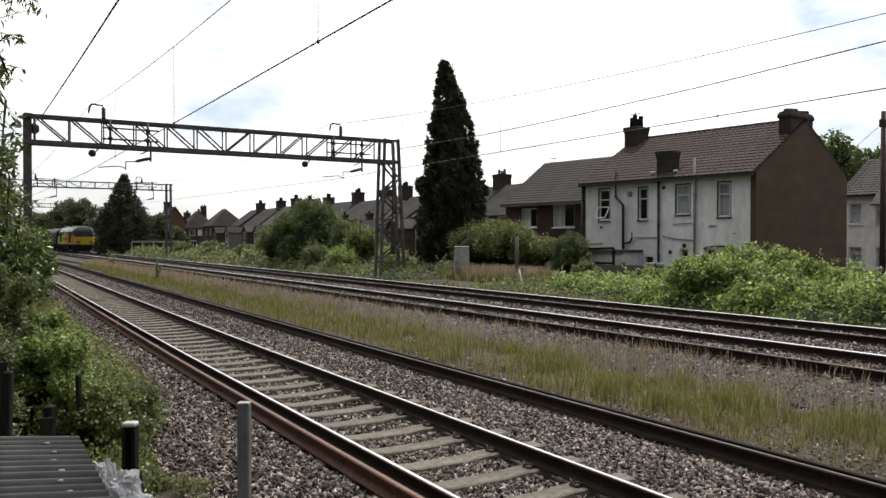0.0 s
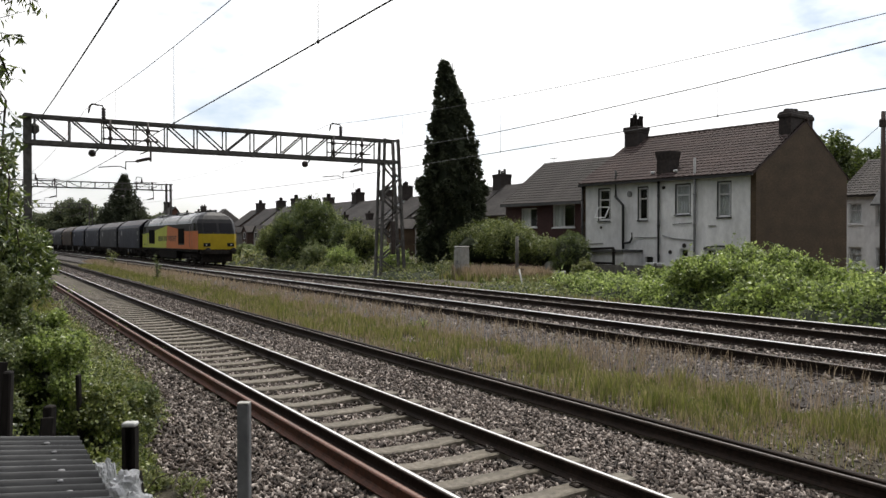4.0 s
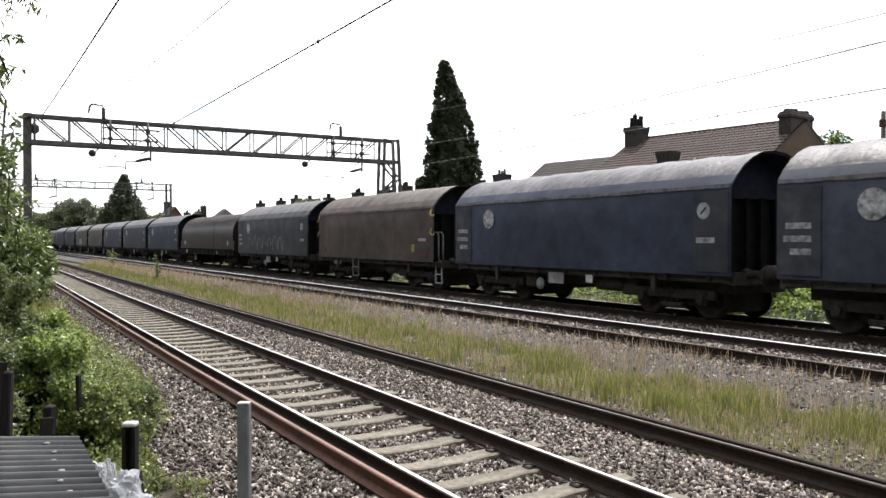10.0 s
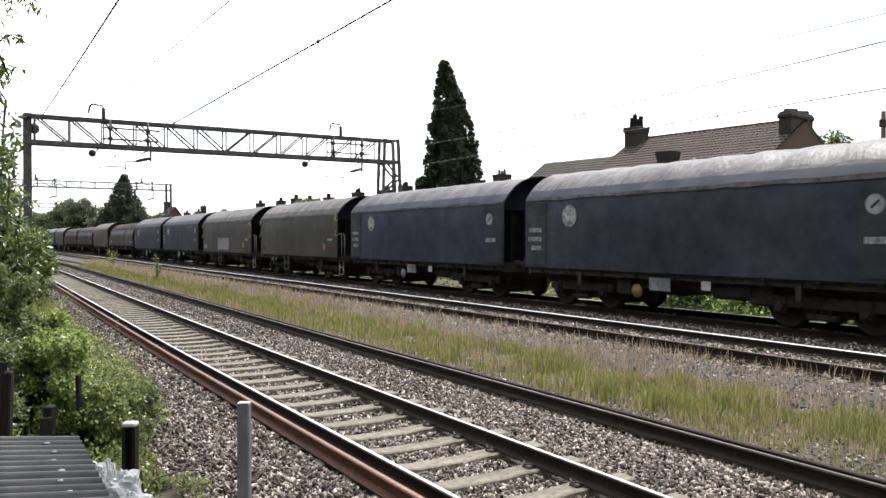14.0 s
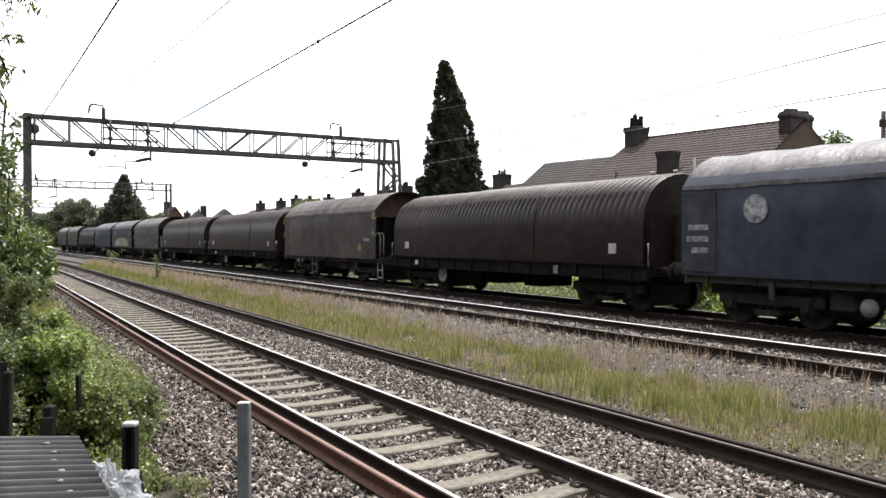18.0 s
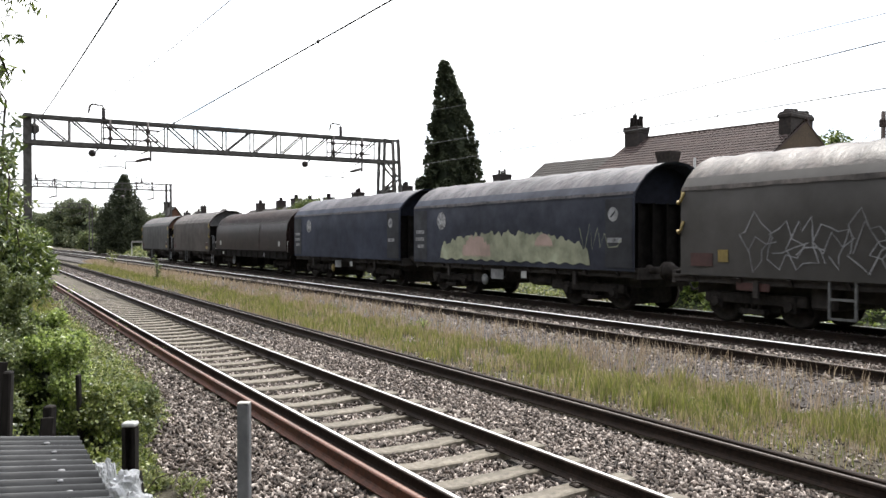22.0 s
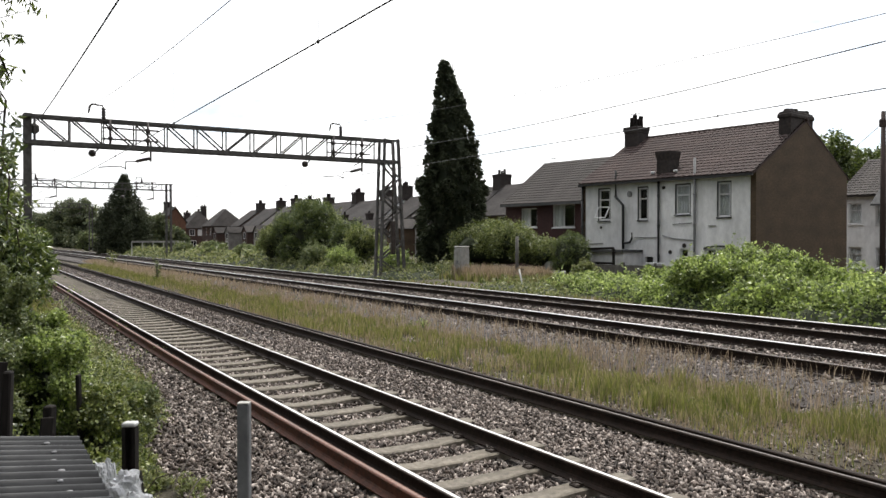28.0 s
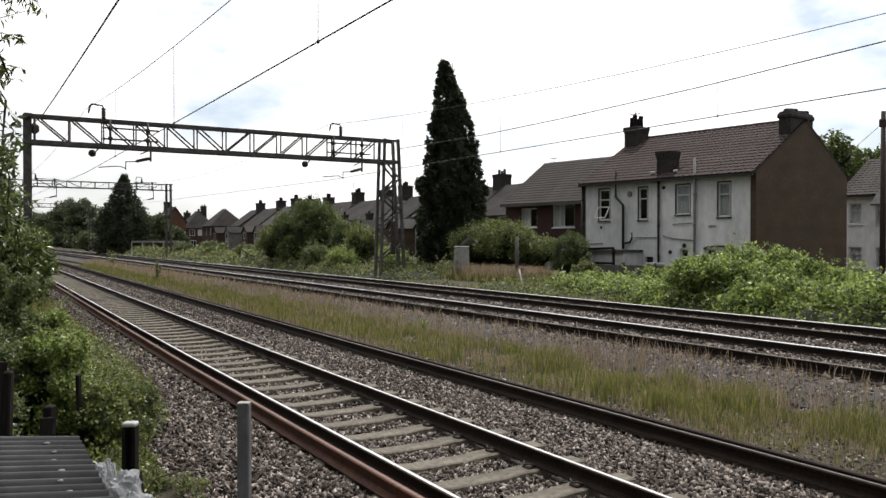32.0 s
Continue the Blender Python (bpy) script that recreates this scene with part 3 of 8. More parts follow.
        plate(t, "cab_side_window", rect(f - 18.75, f - 18.15, 2.45, 2.95), x, M["screen"], "cab side window")
        for y0 in (1.75, 17.2):
            for k in (0, 0.72):
                g = bmesh.new()
                sweep(g, [(x, f - y0 - k, 1.25), (x + s * 0.05, f - y0 - k, 1.3), (x + s * 0.05, f - y0 - k, 2.75), (x, f - y0 - k, 2.8)], 0.016, 6)
                part("handrail", g, M["dim_white"], t)
            for z in (0.42, 0.68, 0.92):
                g = bmesh.new()
                box(g, x - 0.12, x + 0.12, f - y0 - 0.6, f - y0 - 0.1, z, z + 0.035)
                part("cab_step", g, M["sole"], t)
        plate(t, "depot_plate", rect(f - 2.6, f - 2.3, 1.75, 2.0), x + s * 0.005, M["white"])
        plate(t, "number_panel", rect(f - 1.15, f - 0.6, 1.33, 1.42), x + s * 0.005, M["loco_black"], "dark number bars")
    for e in (-1, 1):
        y = e * half
        w = 1.08
        g = bmesh.new()
        yy = y + e * 0.012
        pts = [(-w, y - e * 0.03, 1.14), (w, y - e * 0.03, 1.14), (w, y, 2.2), (-w, y, 2.2)]
        box(g, -w, w, min(y - e * 0.05, yy), max(y - e * 0.05, yy), 1.12, 2.2)
        part("nose", g, M["yellow"], t, "yellow warning panel on the cab end")
        for s in (-1, 1):
            g = bmesh.new()
            q = [(s * 1.085, y + e * 0.004, 1.12), (s * 1.326, y - e * 0.345, 1.12), (s * 1.326, y - e * 0.345, 2.2), (s * 1.085, y + e * 0.004, 2.2)]
            face(g, q)
            face(g, [(a * 0.98, b - e * 0.02, c) for a, b, c in q][::-1])
            part("nose_corner", g, M["yellow"], t, "yellow cab corner")
            g = bmesh.new()
            q = [(s * 0.08, y - e * 0.05, 2.32), (s * 1.0, y - e * 0.05, 2.32), (s * 0.98, y - e * 0.40, 2.95), (s * 0.08, y - e * 0.40, 2.95)]
            q = [(a, b + e * 0.02, c) for a, b, c in q]
            face(g, q)
            face(g, [(a, b - e * 0.015, c) for a, b, c in q][::-1])
            part("windscreen", g, M["screen"], t, "raked windscreen")
            g = bmesh.new()
            soft_box(g, s * 0.82 - 0.24, s * 0.82 + 0.24, min(y, y + e * 0.03), max(y, y + e * 0.03), 1.32, 1.56, 0.01)
            part("lamp_cluster", g, M["loco_black"], t)
            g = bmesh.new()
            turned(g, [(0.055, 0), (0.055, 0.02), (0.0001, 0.03)], 14, Matrix.Translation((s * 0.86, y + e * 0.03, 1.44)) @ Matrix.Rotation(radians(-90) * e, 4, "X"))
            part("headlamp", g, M["lamp"] if e < 0 else M["dim_white"], t, "round headlamp")
        g = bmesh.new()
        box(g, -1.2, 1.2, min(y - e * 0.4, y - e * 0.02), max(y - e * 0.4, y - e * 0.02), 0.8, 1.12)
        box(g, -1.05, 1.05, min(y - e * 0.5, y - e * 0.35), max(y - e * 0.5, y - e * 0.35), 0.25, 0.8)
        part("buffer_beam", g, M["frame"], t)
        buffers(t, y - e * 0.05, e, 1.03)
    for s in (-1, 1):
        g = bmesh.new()
        soft_box(g, s * 1.1 - 0.16, s * 1.1 + 0.16, -3.0, 3.0, 0.35, 1.0, 0.05)
        part("battery_box", g, M["end_dark"], t)
        g = bmesh.new()
        box(g, s * 1.2 - 0.1, s * 1.2 + 0.1, -9.6, 9.6, 0.92, 1.115)
        part("solebar", g, M["end_dark"], t)
    g = bmesh.new()
    soft_box(g, -0.93, 0.93, -2.4, 2.4, 0.3, 0.95, 0.08)
    part("fuel_tank", g, M["frame"], t)
    for y in (-6.55, 6.55):
        bogie(t, y, (-2.05, 0.0, 2.05), 0.56, True)
    return t


def hood_mesh(length, tarp, seed):
    """A sheeted hood over hoops: it sags a little between them."""
    rnd = random.Random(seed)
    half = length / 2
    prof_ = [(1.42, 1.02), (1.425, 1.6), (1.425, 2.2), (1.42, 2.88), (1.405, 2.95), (1.24, 3.17), (1.02, 3.39), (0.74, 3.57), (0.4, 3.7), (0.0, 3.74)]
    full = prof_ + [(-x, z) for x, z in prof_[-2::-1]]
    n = 40
    bm = bmesh.new()
    rows = []
    hoops = rnd.choice((8, 9, 10))
    for k in range(n + 1):
        u = k / n
        sag = (1 - abs(math.cos(math.pi * u * hoops))) if 0.02 < u < 0.98 else 0
        row = []
        for j, (x, z) in enumerate(full):
            a = min(j, len(full) - 1 - j)
            d = (0.045 if a > 3 else 0.012) * sag + rnd.uniform(0, 0.006) + (0.02 * noise.noise((u * 9 + seed, x, z)) if 3 < a < 6 else 0)
            cx, cz = x * (1 - d / 1.4), z - (d if a > 5 else 0)
            if a == 4:
                cz += 0.05 * noise.noise((u * 5, seed * 3.1, x)) - 0.022 * sag
            row.append(bm.verts.new((cx, -half + length * u, cz)))
        rows.append(row)
    for a, b in zip(rows, rows[1:]):
        for i in range(len(full) - 1):
            f = bm.faces.new((a[i], a[i + 1], b[i + 1], b[i]))
            f.smooth = True
            f.material_index = 1 if 5 <= i < len(full) - 6 else 0
    for a, b in zip(rows, rows[1:]):
        for i in (4, len(full) - 5):
            bm.edges.get((a[i], b[i])).smooth = False
    for row, s in ((rows[0], 1), (rows[-1], -1)):
        inner = [bm.verts.new((v.co.x * 0.955, v.co.y + s * 0.05, 1.02 if v.co.z < 1.03 else v.co.z - 0.055)) for v in row]
        for i in range(len(row) - 1):
            bm.faces.new((row[i], row[i + 1], inner[i + 1], inner[i]))
        for i in range(len(row) - 1):
            o = bm.verts.new(inner[i].co + Vector((0, s * 0.5, 0)))
            p = bm.verts.new(inner[i + 1].co + Vector((0, s * 0.5, 0)))
            bm.faces.new((inner[i], inner[i + 1], p, o))
    bmesh.ops.recalc_face_normals(bm, faces=bm.faces[:])
    return bm


def end_wall(t, y, s, dark, arch):
    """The recessed end of a hooded wagon: an arched plate over an upright frame."""
    bm = bmesh.new()
    pts = [(1.3, 2.7), (1.27, 2.95), (1.15, 3.16), (0.95, 3.36), (0.68, 3.52), (0.36, 3.63), (0, 3.67), (-0.36, 3.63), (-0.68, 3.52), (-0.95, 3.36), (-1.15, 3.16), (-1.27, 2.95), (-1.3, 2.7)]
    prism(bm, pts, y - 0.03, y + 0.03)
    part("end_arch", bm, arch, t)
    # end wall and posts near black: the recess's shade is put into the colour
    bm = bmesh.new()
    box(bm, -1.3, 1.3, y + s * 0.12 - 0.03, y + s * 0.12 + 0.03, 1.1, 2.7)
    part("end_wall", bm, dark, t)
    if "end_post" not in CACHE:
        bm = bmesh.new()
        soft_box(bm, -0.05, 0.05, -0.05, 0.05, 1.05, 2.72, 0.01)
        me = bpy.data.meshes.new("end_post")
        bm.to_mesh(me)
        bm.free()
        me.materials.append(dark)
        CACHE["end_post"] = me
    for x in (-1.25, -0.75, -0.25, 0.25, 0.75, 1.25):
        share("end_post", CACHE["end_post"], t, Matrix.Translation((x, y, 0)))


def underframe(t, half, z0=0.78):
    bm = bmesh.new()
    for s in (-1, 1):
        box(bm, s * 1.22 - 0.08, s * 1.22 + 0.08, -half, half, z0 + 0.08, 1.03)
        box(bm, s * 1.22 - 0.14, s * 1.22 + 0.14, -half, half, 0.98, 1.02)
        for k in range(9):
            y = -half + 0.6 + k * (2 * half - 1.2) / 8
            bar(bm, (s * 1.28, y, 0.88), (s * 1.38, y, 1.0), 0.08, 0.05)
    box(bm, -1.2, 1.2, -half, half, 0.94, 1.0)
    for e in (-1, 1):
        box(bm, -1.3, 1.3, e * half - 0.06, e * half + 0.06, 0.82, 1.1)
        rod(bm, (0, e * half, 0.98), (0, e * (half + 0.4), 0.98), 0.07, 8)
        sweep(bm, [(0.35, e * half, 0.9), (0.35, e * (half + 0.3), 0.55), (0.3, e * (half + 0.48), 0.6)], 0.025, 6)
    for y in (-1.2, 0.4):
        soft_box(bm, -0.5, 0.5, y, y + 0.7, 0.45, 0.9, 0.05)
    rod(bm, (-0.9, -1.9, 0.68), (-0.9, -0.9, 0.68), 0.2, 12)
    box(bm, -0.85, 0.85, -half + 0.3, half - 0.3, 0.6, 0.93)
    for y in (-2.1, 1.9):
        soft_box(bm, -1.05, 1.05, y - 0.28, y + 0.28, 0.42, 0.88, 0.05)
    part("underframe", bm, M["sole"], t)


def fill(parent, name, y0, y1, z0, top, x, material, label):
    """A sprayed field with a level foot and an uneven top edge, top(u) for u from 0 to 1."""
    s = 1 if x > 0 else -1
    n = 90
    bm = bmesh.new()
    low = [bm.verts.new((x + s * 0.004, y0 + (y1 - y0) * i / n, z0 + 0.03 * math.sin(i * 0.9))) for i in range(n + 1)]
    high = [bm.verts.new((x + s * 0.004, y0 + (y1 - y0) * i / n, max(z0 + 0.04, top(i / n)))) for i in range(n + 1)]
    for i in range(n):
        bm.faces.new((low[i], low[i + 1], high[i + 1], high[i]))
    return part(name, bm, material, parent, label)


def strokes(parent, name, paths, x, material, label, w=0.05):
    """Sprayed or painted lines: each path becomes one flat ribbon w wide."""
    s = 1 if x > 0 else -1
    for q, pts in enumerate(paths):
        bm = bmesh.new()
        P = [Vector((0, y, z)) for y, z in pts]
        pairs = []
        for i, p in enumerate(P):
            d = (P[min(i + 1, len(P) - 1)] - P[max(i - 1, 0)]).normalized()
            n = Vector((0, -d.z, d.y)) * w / 2
            o = Vector((x + s * (0.004 + 0.0007 * (q % 5)), 0, 0))
            pairs.append((bm.verts.new(o + p + n), bm.verts.new(o + p - n)))
        for a, b in zip(pairs, pairs[1:]):
            bm.faces.new((a[0], a[1], b[1], b[0]))
        bmesh.ops.recalc_face_normals(bm, faces=bm.faces[:])
        part(name, bm, material, parent, label)


def hood_wagon(k, tarp, kind, label):
    """A steel-coil wagon under a sheeted hood. kind: roundel or latch, by what its sides carry."""
    t = thing("hood_wagon", Matrix(), label, "freight wagon", "wagons of the train")
    L = 10.94 if kind == "roundel" else 10.24
    h = L / 2
    part("hood", hood_mesh(L, tarp, k), [TARP[tarp], TARP[tarp + "_top"]], t)
    for s in (-1, 1):
        bm = bmesh.new()
        rnd_ = random.Random(k * 7 + s)
        low_, high_ = [], []
        for q_ in range(73):
            u_ = q_ / 72
            y_ = -h + 0.03 + (L - 0.06) * u_
            fold_ = 0.05 * abs(noise.noise((u_ * 11, k * 1.7, s))) + rnd_.uniform(0, 0.012)
            low_.append(bm.verts.new((s * 1.436, y_, 2.9 - fold_)))
            high_.append(bm.verts.new((s * 1.418, y_, 2.965 + 0.02 * noise.noise((u_ * 8, k * 2.3, s)))))
        for q_ in range(72):
            bm.faces.new((low_[q_], low_[q_ + 1], high_[q_ + 1], high_[q_])).smooth = True
        part("hem", bm, TARP[tarp + "_top"], t, "folded hem along the shoulder, in the sheet's dusty sunlit top colour")
    arch = M["dim_white"] if k == 23 else M["rust_top"] if k == 24 else (M["red_end"] if k in (16, 19) else M["dark_arch"])
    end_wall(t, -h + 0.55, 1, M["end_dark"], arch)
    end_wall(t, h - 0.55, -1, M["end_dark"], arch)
    underframe(t, 5.42)
    for y in (-3.5, 3.5):
        bogie(t, y, (-0.9, 0.9), 0.46)
    buffers(t, -5.4, -1, 1.05)
    buffers(t, 5.4, 1, 1.05)
    for s in (-1, 1):
        x = s * 1.43
        if kind == "roundel":
            ring(t, h - 1.95, 2.42, 0.29, x, M["worn_white"], "white painted roundel")
            ring(t, -h + 0.72, 2.42, 0.18, x, M["dim_white"], "small white painted roundel")
            strokes(t, "roundel_bar", [[(-h + 0.64, 2.49), (-h + 0.8, 2.35)]], x + s * 0.006, TARP["slate"], "dark bar across the roundel", 0.05)
            for y0, z0, w in ((h - 0.75, 2.0, 0.55), (h - 0.75, 1.75, 0.6), (h - 0.75, 1.5, 0.45), (-h + 0.42, 1.72, 0.5)):
                plate(t, "marking", rect(y0, y0 + w, z0, z0 + 0.12), x, M["worn_white"], "bars of small white lettering")
            plate(t, "marking_field", rect(h - 0.95, h - 0.06, 1.1, 2.8), x - s * 0.003, TARP["slate"], "dark lettering field")
            plate(t, "marking_field", rect(-h + 0.06, -h + 1.0, 1.1, 2.8), x - s * 0.003, TARP["slate"], "dark lettering field")
            plate(t, "label_plate", rect(0.1, 0.75, 0.6, 0.9), s * 1.31, M["dim_white"], "pale label plate on the solebar")
            plate(t, "label_plate", rect(-1.05, -0.8, 0.68, 0.88), s * 1.31, M["white"], "white label plate")
            g = bmesh.new()
            turned(g, [(0.17, 0), (0.17, 0.03), (0.0001, 0.035)], 16, Matrix.Translation((s * 1.15, 1.3, 0.55)) @ Matrix.Rotation(radians(90) * s, 4, "Y"))
            part("brake_disc_plate", g, M["latch"] if k % 2 else M["dim_white"], t, "round brake indicator plate")
        else:
            g = bmesh.new()
            y0 = h - 3.55
            for p in (y0, y0 - 0.52):
                bar(g, (s * 1.36, p, 0.3), (s * 1.36, p, 1.05), 0.045)
            for z in (0.32, 0.68):
                bar(g, (s * 1.36, y0, z), (s * 1.36, y0 - 0.52, z), 0.045)
            part("side_step", g, M["sole_grey"], t, "white painted side step")
            g = bmesh.new()
            for p in (-h + 0.0, -h - 0.3):
                sweep(g, [(s * 1.2, p, 1.0), (s * 1.2, p, 1.95), (s * 1.2, p + 0.12, 2.05), (s * 1.2, p + 0.3, 2.05)], 0.025, 6)
                part("grab_rail", g, M["dim_white"], t, "white grab rail")
                g = bmesh.new()
            for z in (0.3, 0.6):
                bar(g, (s * 1.25, -h - 0.3, z), (s * 1.25, -h + 0.1, z), 0.04)
            bar(g, (s * 1.25, -h - 0.3, 0.3), (s * 1.25, -h - 0.3, 1.0), 0.04)
            bar(g, (s * 1.25, -h + 0.1, 0.3), (s * 1.25, -h + 0.1, 1.0), 0.04)
            part("end_step", g, M["dim_white"], t, "white painted end step")
            for z in (2.85, 2.2):
                for y0 in (-h + 0.08, h - 0.08):
                    g = bmesh.new()
                    sweep(g, [(x, y0, z), (x + s * 0.05, y0 + 0.02, z - 0.18), (x + s * 0.05, y0 - 0.1 * (1 if y0 < 0 else -1), z - 0.26), (x, y0 - 0.16 * (1 if y0 < 0 else -1), z - 0.2)], 0.035, 6)
                    part("latch", g, M["latch"], t, "yellow hood latch")
            if k in (19, 23, 24):
                plate(t, "data_panel", rect(-h + 0.3, -h + 0.95, 1.14, 1.66), x, M["dull_red"], "dull red data panel")
                plate(t, "data_bar", rect(-h + 0.34, -h + 0.9, 1.18, 1.36), x + s * 0.004, M["latch"], "dull yellow lettering bar")
                plate(t, "data_bar", rect(-h + 0.34, -h + 0.9, 1.6, 1.64), x + s * 0.004, M["dim_white"], "white lettering bar")
            else:
                plate(t, "data_panel", rect(-h + 0.4, -h + 0.95, 1.2, 1.42), x, M["dull_red"], "dull red data panel")
                plate(t, "data_bar", rect(-h + 0.5, -h + 1.05, 1.74, 1.84), x, M["dim_white"], "white lettering bar")
                plate(t, "code_plate", rect(-h + 1.3, -h + 1.55, 1.34, 1.62), x, M["latch"], "yellow code plate")
            if k == 19:
                plate(t, "code_plate", rect(h - 1.3, h - 1.04, 1.32, 1.58), x, M["latch"], "yellow code plate")
            plate(t, "data_panel", rect(h - 0.9, h - 0.3, 1.22, 1.5), x, M["dim_white"] if k == 12 else M["dull_red"])
            plate(t, "axle_plate", rect(2.9, 3.7, 0.74, 0.9), s * 1.31, M["red_end"] if k in (12, 19, 24) else M["sole_grey"])
        for y0 in (-3.2, 3.2):
            g = bmesh.new()
            bar(g, (s * 1.33, y0, 0.6), (s * 1.33, y0, 0.95), 0.06, 0.12)
            part("tie_lug", g, M["sole"], t)
    x = -1.432
    if k == 20:
        fill(t, "graffiti", 3.6, -3.9, 1.16, lambda u: 1.2 + 0.8 * abs(math.sin(math.pi * u)) ** 0.28 + 0.12 * noise.noise((u * 17, 1.0, 0.0)) + 0.2 * noise.noise((u * 43, 2.0, 0.0)), x, M["spray_green"], "pale green sprayed graffiti")
        fill(t, "graffiti", 2.2, 0.6, 1.28, lambda u: 1.4 + 0.5 * abs(math.sin(math.pi * u)) ** 0.5 + 0.2 * noise.noise((u * 13, 3.0, 0.0)), x - 0.006, M["spray_pink"], "faded pink sprayed graffiti")
        fill(t, "graffiti", -1.6, -2.4, 1.62, lambda u: 1.66 + 0.3 * math.sin(math.pi * u) ** 0.6, x - 0.006, M["spray_pink"], "faded pink sprayed graffiti")
        strokes(t, "graffiti_line", [[(-3.5, 2.1), (-3.7, 1.5), (-3.9, 2.2), (-4.0, 1.55), (-4.2, 2.1), (-4.3, 1.6), (-4.45, 1.95), (-4.6, 1.6), (-4.9, 1.62), (-5.05, 1.8)]], x - 0.004, M["spray_green"], "thin green sprayed strokes", 0.03)
    if k == 19:
        # tall outlined shapes side by side, each doubled like sprayed block letters
        lines_ = []
        for q_ in range(9):
            y_ = 3.45 - 0.56 * q_
            z_ = 1.24 + 0.05 * math.sin(q_ * 2.4)
            w_ = 0.62 + 0.1 * math.sin(q_ * 1.9)
            e_ = 0.92 + 0.1 * math.cos(q_ * 3.1)
            lines_.append([(y_ - w_ * (0.5 + (0.5 + 0.22 * math.sin(3 * b_ + q_ * 2.0)) * math.cos(b_)), z_ + e_ * (0.5 + (0.45 + 0.2 * math.cos(4 * b_ + q_ * 1.3)) * math.sin(b_))) for b_ in [2 * math.pi * n_ / 11 for n_ in range(12)]])
            lines_.append([(y_ - w_ * 0.2, z_ + e_ * 0.3), (y_ - w_ * 0.5, z_ + e_ * (0.6 + 0.3 * math.sin(q_ * 5.0))), (y_ - w_ * 0.9, z_ + e_ * 0.45), (y_ - w_ * 1.3, z_ + e_ * (0.5 + 0.4 * math.sin(q_ * 3.0)))])
        strokes(t, "graffiti_line", lines_, x, M["dim_white"], "white sprayed outline graffiti", 0.027)
    if k == 6:
        for q_ in range(7):
            y_ = 3.5 - 0.82 * q_
            strokes(t, "graffiti_line", [[(y_, 1.3 + 0.1 * math.sin(q_ * 2.0)), (y_ - 0.1, 1.85), (y_ - 0.42, 1.95 - 0.1 * math.cos(q_ * 3.0)), (y_ - 0.5, 1.55), (y_ - 0.7, 1.42 + 0.2 * math.sin(q_ * 5.0)), (y_ - 0.8, 1.75)]], x, M["sole_grey"], "faded pale graffiti", 0.11)
    if k == 12:
        fill(t, "patch", 1.56, -0.9, 1.18, lambda u: 1.9 + 0.02 * math.sin(u * 40), x, M["dim_white"], "pale scuffed patch")
    return t


